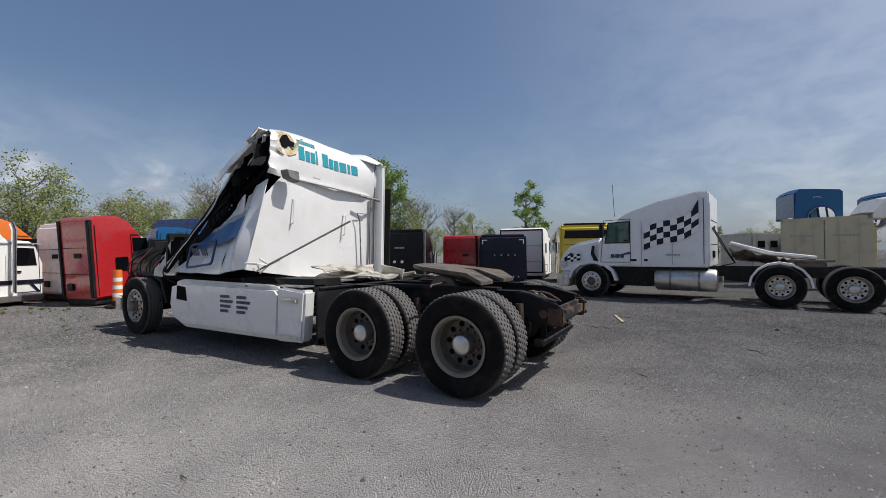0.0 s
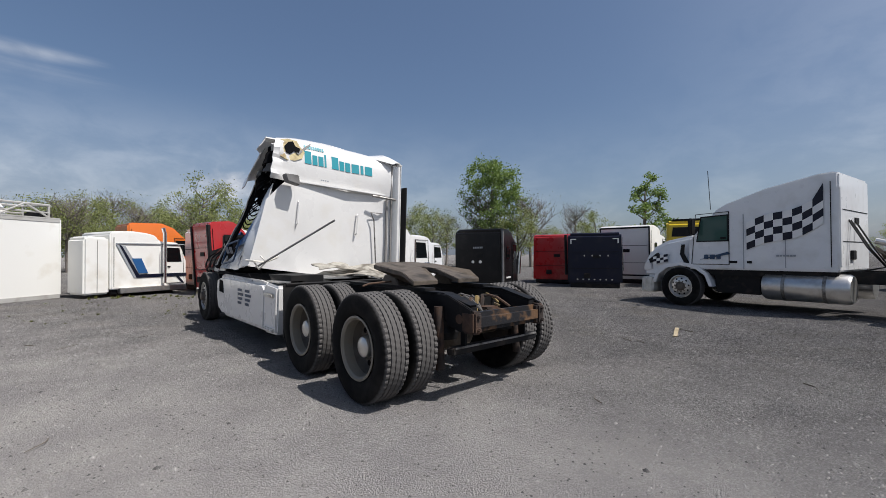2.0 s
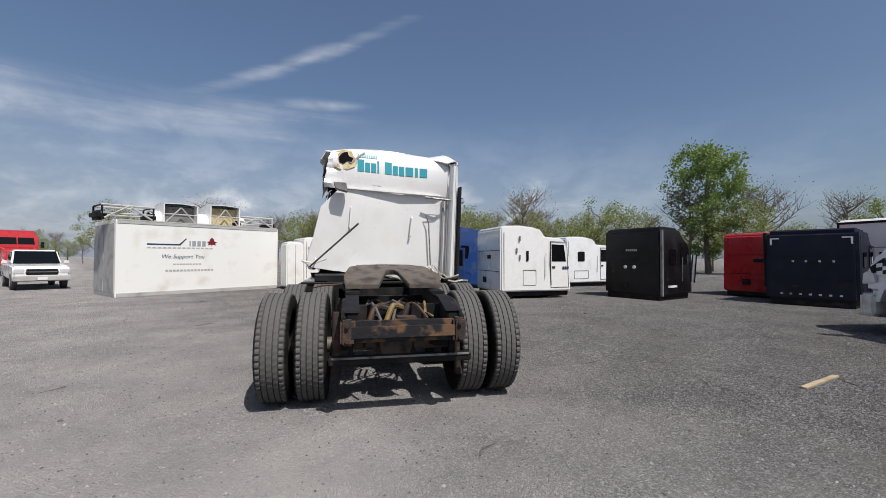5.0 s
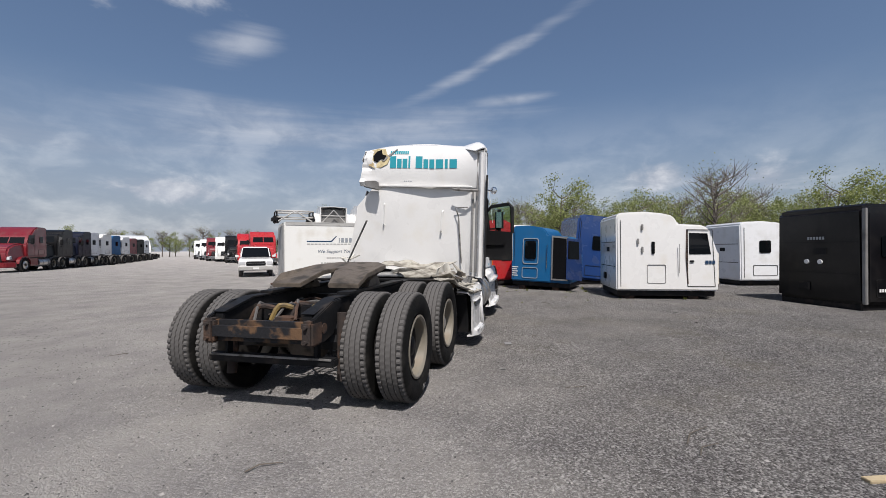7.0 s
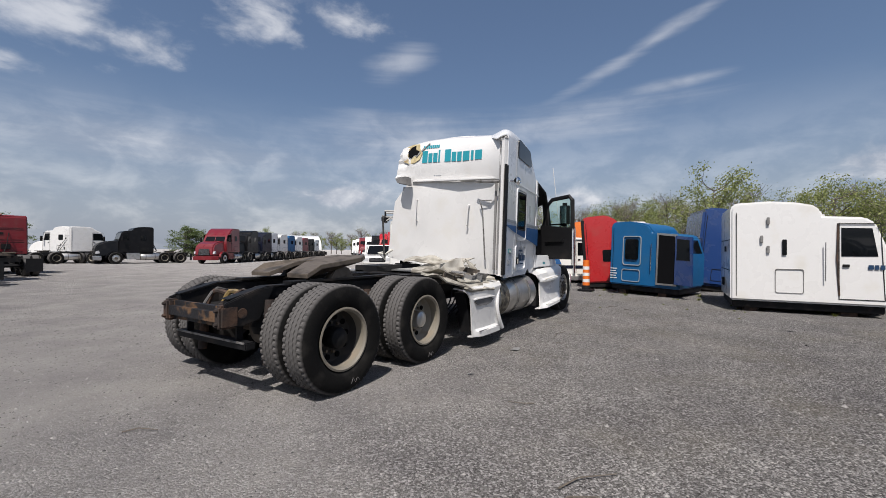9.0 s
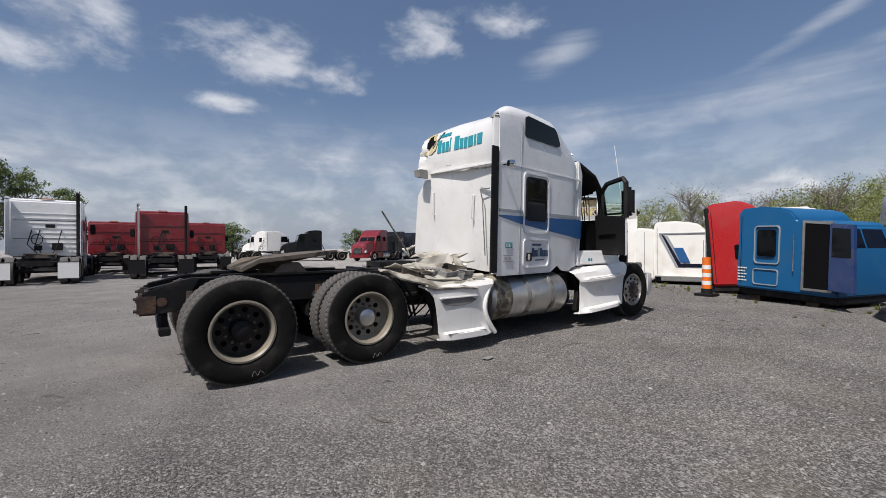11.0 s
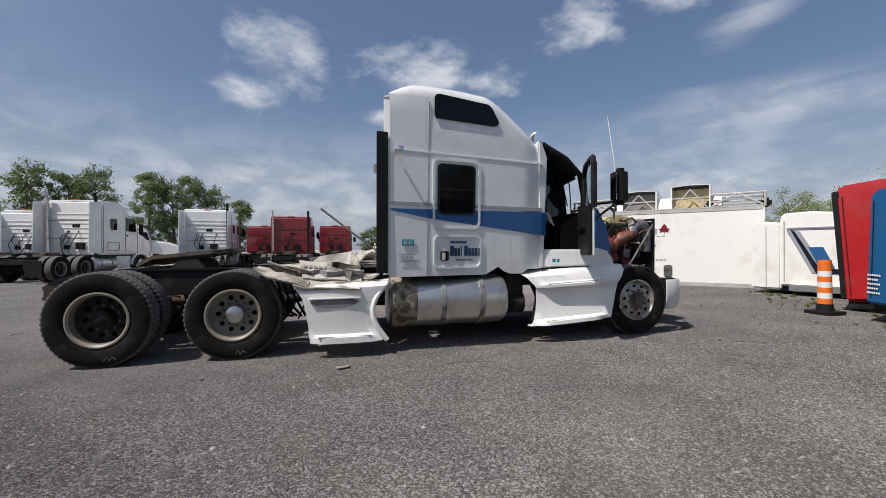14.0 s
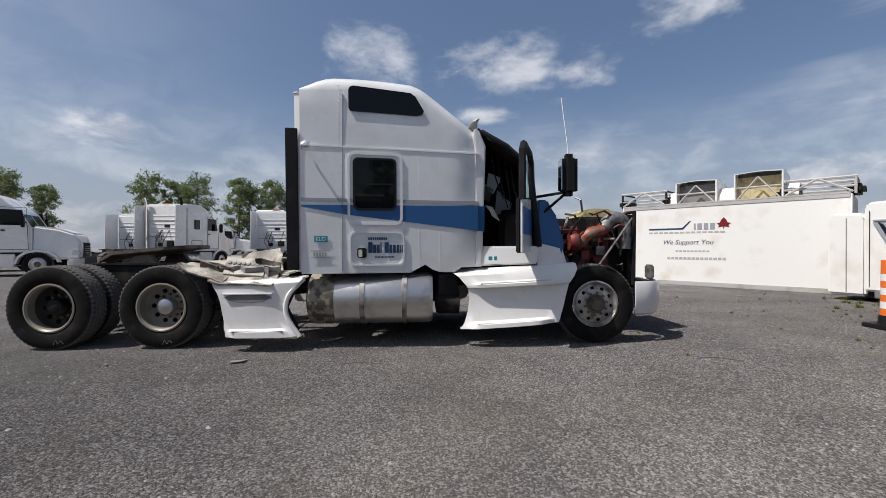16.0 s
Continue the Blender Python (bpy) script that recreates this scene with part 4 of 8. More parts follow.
    part("vertical_seam", strip([(3.545, 0.96), (3.555, 0.96), (3.575, 3.0), (3.565, 3.0)]), M_GREYSTRIPE, T)
    part("window_surround", ring_frame(rounded(3.62, 4.28, 1.52, 2.40, 0.09), rounded(3.65, 4.25, 1.55, 2.37, 0.07), YR - 0.012, YR + 0.03), M_SILVER, T)
    w = part("sleeper_window", ring_frame(rounded(3.685, 4.205, 1.70, 2.335, 0.06), rounded(3.71, 4.18, 1.725, 2.31, 0.05), YR - 0.016, YR + 0.03), M_MATTE, T, "black-framed sleeper window")
    part("pane", prism(rounded(3.70, 4.19, 1.715, 2.32, 0.05), YR - 0.006, YR + 0.02), M_GLASS, w)
    part("slider_bar", box(3.71, 4.18, YR - 0.012, YR, 2.01, 2.03), M_MATTE, w)
    up_poly = [(3.64, 2.86), (3.66, 2.83), (4.46, 2.815), (4.52, 2.83), (4.545, 2.87), (4.44, 3.02), (4.38, 3.055), (3.70, 3.095), (3.655, 3.08), (3.64, 3.05)]
    part("roof_window", prism(up_poly, YR + 0.002 - 0.012, YR + 0.035), M_GLASS, T, "tinted upper sleeper window")
    part("locker_door", ring_frame(rounded(3.64, 4.30, 1.02, 1.44, 0.07), rounded(3.66, 4.28, 1.04, 1.42, 0.06), YR - 0.010, YR + 0.03), M_SILVER, T)
    part("locker_latch", prism(rounded(3.73, 3.84, 1.12, 1.24, 0.025), YR - 0.014, YR + 0.02), M_MATTE, T)
    part("latch_handle", prism(rounded(3.745, 3.79, 1.13, 1.22, 0.012), YR - 0.02, YR + 0.0), M_OFFWHITE, T)

    def on_right(b, x, z, y=YR):
        return moved(b, Matrix(((1, 0, 0, x), (0, 0, -1, y - 0.001), (0, 1, 0, z), (0, 0, 0, 1))))

    part("company_lettering", on_right(bars([0.05, 0.036, 0.036, 0.014, -0.02, 0.05, 0.036, 0.036, 0.036, 0.014, 0.036], 0.10, 0.008, tall=(0, 3, 5)), 3.86, 1.18), M_NAVYINK, T, "dark blue lettering")
    part("small_lettering", on_right(bars([0.02] * 9, 0.03, 0.006), 3.86, 1.34), M_NAVYINK, T)
    part("small_lettering", on_right(bars([0.012] * 14, 0.018, 0.005), 3.94, 1.12), M_NAVYINK, T)
    part("teal_sticker", on_right(bars([0.155], 0.075, 0), 3.23, 1.31), M_TEAL, T, "teal sticker")
    part("sticker_words", on_right(letters("ELD", 0.065), 3.25, 1.325, YR - 0.004), M_OFFWHITE, T, "white letters")
    part("faint_sticker", on_right(bars([0.22], 0.012, 0), 3.19, 1.20), M_GREYSTRIPE, T)
    part("faint_sticker", on_right(bars([0.22], 0.008, 0), 3.19, 1.12), M_GREYSTRIPE, T)
    part("faint_letters", on_right(bars([0.02, 0.02, 0.02, 0.02, 0.02], 0.05, 0.012), 3.22, 1.14), M_GREYSTRIPE, T)
    lamp = part("corner_lamp", lathe([(0.0, -0.05), (0.035, -0.045), (0.055, 0.0), (0.052, 0.05), (0.0, 0.055)], centre=(3.17, -1.34, 2.42), axis="x", n=18), M_CHROME, T, "small chrome corner lamp")
    part("lamp_arm", tube([(3.17, -1.34, 2.42), (3.14, -1.24, 2.42)], 0.014, 6), M_CHROME, lamp)

    # ---- collapsed left side ----
    part("left_side_rear", patch((3.28, 1.17, 1.24), (3.30, 0.80, 2.42), (4.02, 0.76, 2.30), (4.02, 1.20, 1.14), 12, 12, 0.014, 0.07, 1.7, 5, (0, 0.05, 0)), M_WHITE, T, "crushed white left sleeper side")
    part("left_side_front", patch((4.02, 1.20, 1.14), (4.02, 0.76, 2.30), (4.62, 0.66, 2.05), (5.55, 1.12, 1.16), 14, 12, 0.014, 0.10, 2.2, 9, (0, -0.04, 0)), M_WHITE, T, "creased white left cab side")
    for name, v0, v1, mat in (("left_blue_stripe", 0.40, 0.66, M_BLUE), ("left_grey_stripe", 0.68, 0.73, M_GREYSTRIPE)):
        for s in (-0.05, 0.05):
            part(name, patch((3.28, 1.17, 1.24), (3.30, 0.80, 2.42), (4.02, 0.76, 2.30), (4.02, 1.20, 1.14), 8, 3, 0.004, 0.07, 1.7, 5, (0, 0.05, 0), (0.45, 1.0, v0, v1), s), mat, T)
            part(name, patch((4.02, 1.20, 1.14), (4.02, 0.76, 2.30), (4.62, 0.66, 2.05), (5.55, 1.12, 1.16), 12, 3, 0.004, 0.10, 2.2, 9, (0, -0.04, 0), (0.0, 0.95, v0 - 0.02, v1 + 0.02), s), mat, T)
    fr = ring_frame(rounded(-0.33, 0.33, -0.20, 0.20, 0.06), rounded(-0.305, 0.305, -0.175, 0.175, 0.05), -0.012, 0.012)
    part("left_locker_door", moved(fr, pose(4.55, 1.185, 1.44, 17, 6, 3)), M_NAVYINK, T)
    pl = bars([0.055, 0.042, 0.042, 0.016, -0.03, 0.055, 0.042, 0.042], 0.12, 0.012)
    part("left_lettering", moved(pl, pose(4.76, 1.185, 1.42, 0, 0, 180) @ pose(0, 0, 0, 90 + 17, 0, 0)), M_NAVYINK, T, "dark blue lettering")
    part("door_pillar", tube([(5.75, 1.12, 1.16), (5.15, 0.92, 1.86), (4.42, 0.74, 2.66)], 0.05, 8, fine=3), M_MATTE, T, "bare black door pillar")
    part("bent_pillar_skin", patch((5.60, 1.16, 1.2), (5.78, 1.06, 1.25), (4.50, 0.70, 2.72), (4.38, 0.82, 2.60), 12, 3, 0.014, 0.05, 3, 2), M_WHITE, T)
    part("roof_scrap", patch((4.1, 0.66, 3.02), (4.1, 0.86, 2.72), (4.62, 0.80, 2.56), (4.72, 0.50, 2.86), 6, 6, 0.012, 0.08, 3, 4), M_WHITE, T, "peeled white roof scrap")
    for k in range(7):
        x = 3.9 + 0.13 * k
        part("hanging_cable", tube([(x, 0.70, 2.62 - 0.06 * k), (x + 0.05, 0.92, 2.45 - 0.07 * k), (x + 0.14, 0.86, 2.30 - 0.07 * k), (x + 0.2, 0.66, 2.45 - 0.08 * k)], 0.012, 5, fine=3), M_DARK, T, "hanging black cable")
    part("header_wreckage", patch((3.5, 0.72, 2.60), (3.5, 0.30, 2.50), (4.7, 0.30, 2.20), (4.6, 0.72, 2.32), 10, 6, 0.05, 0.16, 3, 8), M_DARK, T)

    # interior closing the view through the hole and the doorway, inner shade painted near-black
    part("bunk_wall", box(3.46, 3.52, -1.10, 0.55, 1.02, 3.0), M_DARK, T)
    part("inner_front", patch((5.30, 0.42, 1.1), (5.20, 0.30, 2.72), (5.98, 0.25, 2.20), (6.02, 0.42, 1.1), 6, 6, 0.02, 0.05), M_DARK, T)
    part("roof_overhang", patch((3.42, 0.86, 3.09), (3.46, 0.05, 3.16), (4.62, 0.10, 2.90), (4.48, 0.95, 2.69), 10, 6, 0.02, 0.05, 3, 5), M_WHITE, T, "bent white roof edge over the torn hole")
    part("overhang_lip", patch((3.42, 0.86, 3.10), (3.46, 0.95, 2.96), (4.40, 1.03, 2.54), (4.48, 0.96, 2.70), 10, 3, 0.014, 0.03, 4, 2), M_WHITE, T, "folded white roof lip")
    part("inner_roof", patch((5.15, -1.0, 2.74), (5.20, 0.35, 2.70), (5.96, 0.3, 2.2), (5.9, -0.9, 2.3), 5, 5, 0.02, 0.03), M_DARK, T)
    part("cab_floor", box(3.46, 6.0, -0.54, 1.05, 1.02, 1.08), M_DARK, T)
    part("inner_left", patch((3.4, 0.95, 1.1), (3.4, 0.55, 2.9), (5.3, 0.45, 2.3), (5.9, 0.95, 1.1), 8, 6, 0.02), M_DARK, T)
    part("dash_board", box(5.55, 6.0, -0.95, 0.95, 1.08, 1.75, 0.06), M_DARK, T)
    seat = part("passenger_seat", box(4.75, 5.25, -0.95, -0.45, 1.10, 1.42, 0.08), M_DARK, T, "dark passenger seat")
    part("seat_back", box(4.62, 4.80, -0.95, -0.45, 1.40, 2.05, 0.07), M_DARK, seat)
    part("fallen_liner", patch((5.1, -0.9, 2.30), (5.5, -0.75, 2.05), (5.45, -0.3, 1.75), (5.0, -0.4, 2.1), 5, 5, 0.015, 0.05, 4), M_GREYTRIM, T, "fallen grey headliner")
    part("rag", patch((5.36, -0.98, 1.80), (5.44, -0.95, 1.66), (5.56, -0.9, 1.60), (5.45, -0.92, 1.78), 3, 3, 0.01, 0.03, 5), M_OFFWHITE, T)

    # ---- doorway and open right door ----
    part("door_post", prism([(5.22, 1.0), (5.30, 1.0), (5.34, 2.55), (5.24, 2.76), (5.18, 2.76)], -1.19, -1.06, bevel=0.02), M_SILVER, T)
    part("blue_post", prism([(5.245, 1.46), (5.325, 1.45), (5.325, 1.775), (5.245, 1.775)], -1.196, -1.10), M_BLUE, T)
    part("door_sill", prism([(5.26, 1.0), (6.00, 1.03), (6.02, 1.26), (5.30, 1.26)], -1.17, -1.02, bevel=0.02), M_SILVER, T, "white door sill panel")
    part("sill_sticker", on_right(bars([0.05, 0.04], 0.05, 0.02), 5.36, 1.08, -1.172), M_TEAL, T)
    part("crushed_header", patch((5.26, -1.10, 2.80), (5.30, -0.2, 2.72), (6.0, -0.1, 2.18), (5.86, -1.06, 2.38), 8, 6, 0.06, 0.05, 3, 6), M_MATTE, T, "crushed black windscreen header")
    # near-black panel behind the doorway, coloured as the cab's inner shade
    part("inner_wall", patch((5.28, -0.55, 1.15), (5.24, -0.50, 2.78), (5.98, -0.45, 2.40), (6.02, -0.50, 1.15), 6, 6, 0.02, 0.10, 4, 3), M_DARK, T, "near-black panel standing in for the crushed cab's inner shade")
    part("loose_trim", patch((5.40, -0.72, 2.05), (5.44, -0.70, 2.28), (5.62, -0.68, 2.20), (5.50, -0.72, 1.98), 3, 3, 0.01, 0.04, 6, 2), M_GREYSTRIPE, T, "loose pale trim panel")
    part("loose_trim", patch((5.52, -0.70, 1.70), (5.56, -0.66, 2.04), (5.78, -0.66, 1.86), (5.66, -0.70, 1.58), 3, 3, 0.01, 0.05, 6, 5), M_GREYTRIM, T, "loose dusty trim panel")
    part("front_pillar", tube([(5.90, -1.00, 2.36), (5.97, -1.02, 1.9), (6.0, -1.04, 1.28)], 0.04, 8, fine=3), M_MATTE, T)
    for k in range(5):
        part("torn_wire", tube([(5.45 + 0.09 * k, -0.80, 2.55 - 0.05 * k), (5.5 + 0.08 * k, -0.86, 2.2 - 0.1 * (k % 2)), (5.62 + 0.06 * k, -0.84, 1.9 - 0.12 * (k % 3))], 0.009, 5, fine=3), M_MATTE, T, "torn wire")
    part("header_edge", tube([(5.28, -1.13, 2.74), (5.60, -1.12, 2.54), (5.92, -1.06, 2.28)], 0.04, 8), M_MATTE, T)
    part("front_pillar", tube([(5.92, -1.06, 2.30), (5.95, -1.10, 1.9), (6.02, -1.12, 1.25)], 0.045, 8), M_MATTE, T)
    part("torn_roof_metal", patch((5.10, -1.0, 2.78), (5.22, -1.05, 2.90), (5.30, -0.9, 2.96), (5.22, -0.8, 2.76), 4, 4, 0.012, 0.06, 8), M_OFFWHITE, T, "torn curl of roof metal")
    D = new("open_door")
    D.parent = T
    D.matrix_basis = pose(5.96, -0.94, 1.10, 0, 0, -113)
    tagged(D, label="open passenger door with blue stripe and dark trim")
    op = [(0.06, 0.74), (0.75, 0.70), (0.75, 1.27), (0.70, 1.32), (0.28, 1.29), (0.16, 1.20)]
    body = [(0.0, 0.08), (0.80, 0.08), (0.80, 0.70), (0.02, 0.78)]
    part("door_panel", prism(body, 0.0, 0.035, bevel=0.01), M_SILVER, D)
    part("door_blue", prism([(0.0, 0.30), (0.80, 0.30), (0.80, 0.62), (0.0, 0.62)], 0.03, 0.040), M_BLUE, D)
    part("door_trim", prism([(-0.01, 0.08), (0.81, 0.08), (0.81, 0.72), (0.0, 0.80)], -0.05, 0.0, bevel=0.012), M_MATTE, D, "black inner door trim")
    part("arm_rest", box(0.15, 0.65, -0.09, -0.03, 0.42, 0.50, 0.02), M_MATTE, D)
    part("window_frame", tube([(0.02, 0.025, 0.72), (0.13, 0.025, 1.22), (0.26, 0.025, 1.33), (0.71, 0.025, 1.36), (0.785, 0.025, 1.28), (0.79, 0.025, 0.70)], 0.042, 6), M_MATTE, D)
    part("door_glass", prism(op, 0.02, 0.028), M_CLEAR, D, "greenish clear door glass")
    # mirror on its arms
    mir = part("mirror", box(6.24, 6.44, -1.42, -1.22, 1.88, 2.40, 0.06), M_MATTE, T, "large black mirror on two arms")
    part("mirror_glass", box(6.230, 6.238, -1.385, -1.255, 1.95, 2.33, 0.0), M_CHROME, mir)
    part("mirror_arm", tube([(6.34, -1.28, 1.94), (6.15, -1.1, 1.92), (5.98, -1.0, 1.90)], 0.018, 6), M_MATTE, mir)
    part("mirror_arm", tube([(6.34, -1.28, 1.94), (6.12, -1.1, 1.72), (6.02, -1.02, 1.58)], 0.018, 6), M_MATTE, mir)
    part("antenna", tube([(6.42, -1.15, 2.08), (6.40, -1.1, 2.6), (6.34, -1.05, 3.20)], 0.007, 5), M_WHITE, T, "thin white aerial")
    # cowl and fender remains
    part("cowl_side", prism([(6.00, 1.06), (6.34, 1.02), (6.36, 1.30), (6.28, 1.60), (6.14, 1.86), (6.02, 1.86)], -1.10, -0.95, bevel=0.02), M_BLUE, T, "blue cowl side")
    part("cowl_white", patch((6.0, -1.13, 1.00), (6.02, -1.13, 1.30), (6.34, -1.10, 1.22), (6.40, -1.12, 0.98), 5, 5, 0.012, 0.05, 5), M_SILVER, T)
    part("fire_wall", box(6.02, 6.12, -0.95, 0.95, 1.0, 1.82, 0.02), M_MATTE, T)

    # ---- right steps, tank and rear fairing ----
    def moulded(rows, tread, n=18):
        grid = []
        for i in range(n + 1):
            u = i / n
            w = min(1.0, max(0.0, (u - 0.04) / 0.10)) * min(1.0, max(0.0, (0.93 - u) / 0.12))
            grid.append([(a0 + (a1 - a0) * u, y - (tread * w if out else 0.0) - 0.025 * math.sin(math.pi * u), z0 + (z1 - z0) * u) for a0, z0, a1, z1, y, out in rows])
        return sheet(grid, 0.02)

    st = [(4.90, 0.95, 6.48, 1.05, -1.06, 0), (4.92, 0.93, 6.50, 1.04, -1.13, 0), (4.98, 0.88, 6.50, 0.97, -1.19, 0), (5.04, 0.80, 6.45, 0.87, -1.21, 0), (5.07, 0.77, 6.42, 0.835, -1.215, 1), (5.09, 0.735, 6.40, 0.80, -1.215, 1), (5.10, 0.725, 6.39, 0.79, -1.20, 0), (5.11, 0.58, 6.35, 0.64, -1.20, 0), (5.09, 0.44, 6.31, 0.49, -1.215, 0), (5.05, 0.31, 6.27, 0.38, -1.235, 0), (5.03, 0.275, 6.26, 0.35, -1.245, 1), (5.00, 0.225, 6.24, 0.30, -1.25, 1), (5.00, 0.215, 6.24, 0.29, -1.15, 0)]
    sf = part("step_fairing", moulded(st, 0.07), M_WHITE, T, "white step fairing with two moulded treads")
    for x0, x1, z0, z1, y in ((5.24, 6.14, 0.785, 0.828, -1.30), (5.20, 6.10, 0.287, 0.337, -1.33)):
        part("step_tread", prism([(x0, y + 0.01), (x1, y + 0.01), (x1 - 0.04, y + 0.12), (x0 + 0.04, y + 0.12)], 0.0, 0.012, axis="z", taper=lambda c, x0=x0, x1=x1, z0=z0, z1=z1: (c.x, c.y, c.z + z0 + (z1 - z0) * (c.x - x0) / (x1 - x0))), M_OFFWHITE, sf, "ribbed cream step tread")
    part("fairing_backing", prism([(5.02, 0.90), (5.16, 0.60), (5.10, 0.26), (6.20, 0.32), (6.44, 0.98)], -1.12, -1.04), M_MATTE, sf)
    tank = part("fuel_tank", lathe([(0.0, 3.10), (0.27, 3.10), (0.315, 3.14), (0.325, 3.2), (0.325, 4.60), (0.30, 4.65), (0.0, 4.66)], centre=(0, -0.87, 0.60), axis="x", n=36), M_ALU, T, "dented aluminium fuel tank with steel straps")
    for x in (3.78, 4.30):
        part("tank_strap", lathe([(0.328, x - 0.03), (0.338, x - 0.03), (0.338, x + 0.03), (0.328, x + 0.03)], centre=(0, -0.87, 0.60), axis="x", n=36), M_ENGGREY, tank)
    part("scraped_end", lathe([(0.326, 3.13), (0.329, 3.16), (0.329, 3.42), (0.326, 3.44)], centre=(0, -0.87, 0.60), axis="x", n=36), M_SCRAPED, tank, "scraped dirty tank end")
    part("tank_bracket", box(3.74, 3.84, -0.9, -0.45, 0.24, 0.30), M_FRAME, tank)
    part("tank_bracket", box(4.26, 4.36, -0.9, -0.45, 0.24, 0.30), M_FRAME, tank)
    part("air_tank", lathe([(0.0, 4.68), (0.13, 4.70), (0.15, 4.74), (0.15, 5.0), (0.0, 5.02)], centre=(0, -0.92, 0.52), axis="x", n=20), M_FRAME, T)
    part("battery_box", box(4.72, 4.98, -1.05, -0.5, 0.62, 0.92, 0.02), M_FRAME, T)
    rf = [(1.98, 0.85, 3.10, 0.90, -1.14, 0), (1.99, 0.83, 3.08, 0.88, -1.30, 0), (2.03, 0.78, 3.04, 0.83, -1.345, 0), (2.08, 0.70, 2.95, 0.73, -1.35, 0), (2.11, 0.60, 2.87, 0.60, -1.345, 0), (2.13, 0.48, 2.86, 0.47, -1.34, 0), (2.15, 0.36, 2.91, 0.36, -1.335, 0), (2.15, 0.275, 2.97, 0.28, -1.335, 0), (2.16, 0.245, 3.00, 0.25, -1.335, 1), (2.17, 0.175, 3.06, 0.18, -1.335, 1), (2.18, 0.165, 3.06, 0.17, -1.25, 0)]
    rfo = part("rear_fairing", moulded(rf, 0.06), M_WHITE, T, "white rear fairing with moulded step")
    part("fairing_backing", prism([(2.06, 0.78), (2.18, 0.5), (2.22, 0.22), (2.98, 0.22), (2.84, 0.5), (2.98, 0.80)], -1.26, -1.10), M_MATTE, rfo)
    pocket = [(2.17, 0.655), (2.24, 0.685), (2.64, 0.685), (2.73, 0.655), (2.64, 0.605), (2.50, 0.59), (2.34, 0.592), (2.24, 0.615)]
    part("step_pocket", prism(pocket, -1.378, -1.32, bevel=0.004), M_GREYTRIM, rfo, "ribbed grey step pocket")
    part("pocket_lip", prism([(2.15, 0.685), (2.74, 0.69), (2.74, 0.708), (2.15, 0.703)], -1.395, -1.30, bevel=0.006), M_WHITE, rfo)
    part("fairing_tread", box(2.26, 2.86, -1.41, -1.30, 0.243, 0.256, 0.004), M_GREYTRIM, rfo, "grey lower tread")
    part("fairing_edge", tube([(3.08, -1.28, 0.87), (2.93, -1.34, 0.70), (2.88, -1.355, 0.52), (2.93, -1.36, 0.36), (3.05, -1.36, 0.18)], 0.03, 8, fine=4), M_WHITE, rfo)
    # torn and folded pieces of fender and fairing lying on the deck behind the cab
    part("torn_fender", patch((1.55, -0.92, 1.08), (1.53, -1.20, 1.04), (2.14, -1.36, 0.84), (2.18, -1.02, 0.95), 4, 3, 0.02, 0.05, 5, 2), M_TORN, T, "torn pale fender strip", smooth=False)
    part("torn_shelf", patch((2.02, -1.00, 0.92), (1.98, -1.37, 0.85), (2.72, -1.40, 0.80), (2.98, -1.02, 0.98), 6, 4, 0.022, 0.05, 5, 7), M_TORN, T, "buckled white fairing top", smooth=False)
    part("torn_fold", patch((1.66, -0.86, 1.10), (1.68, -1.10, 1.09), (2.20, -1.18, 0.98), (2.22, -0.90, 1.08), 3, 2, 0.016, 0.06, 6, 4), M_TORN, T, "folded pale strip", smooth=False)
    lv = part("louvre_panel", patch((2.02, -0.94, 1.13), (2.08, -1.20, 0.93), (2.58, -1.24, 0.88), (2.52, -0.98, 1.10), 4, 3, 0.02, 0.035, 5, 5), M_TORN, T, "torn cream louvred panel", smooth=False)
    for k in range(7):
        for j in range(2):
            u = 0.10 + 0.115 * k
            part("louvre", moved(box(-0.018, 0.018, -0.02, 0.02, -0.012, 0.016), pose(2.05 + 0.5 * u, -1.05 - 0.07 * j, 1.055 - 0.055 * j - 0.04 * u, 38, 0, 0)), M_GREYTRIM, lv)
    part("torn_upright", patch((2.16, -0.84, 0.98), (2.14, -0.82, 1.16), (2.66, -0.84, 1.24), (2.74, -0.96, 0.84), 4, 3, 0.016, 0.08, 4, 12), M_OFFWHITE, T, "upright folded white panel", smooth=False)
    part("torn_corner", patch((2.58, -1.22, 0.84), (2.66, -0.92, 1.22), (2.74, -1.00, 1.16), (2.76, -1.32, 0.83), 3, 3, 0.014, 0.05, 6, 3), M_TORN, T, "torn folded corner", smooth=False)
    part("torn_panel", patch((2.25, -0.85, 1.08), (2.15, -0.30, 1.04), (2.98, 0.22, 1.10), (3.08, -0.80, 1.14), 5, 6, 0.016, 0.07, 3.4, 6), M_TORN, T, "crumpled pale body panel", smooth=False)
    part("bent_strip", patch((2.78, 0.35, 1.12), (2.72, -0.8, 1.08), (2.90, -0.85, 1.22), (2.95, 0.30, 1.22), 3, 9, 0.014, 0.10, 4, 8), M_TORN, T, "bent pale strip", smooth=False)
    for k in range(6):
        part("torn_wire", tube([(2.2 + 0.12 * k, -0.7, 1.04), (2.26 + 0.1 * k, -0.95, 0.92 - 0.03 * (k % 3)), (2.1 + 0.11 * k, -1.0, 0.62), (2.0 + 0.13 * k, -0.85, 0.40 + 0.05 * (k % 2))], 0.011, 5, fine=3), M_MATTE, T, "torn wire")
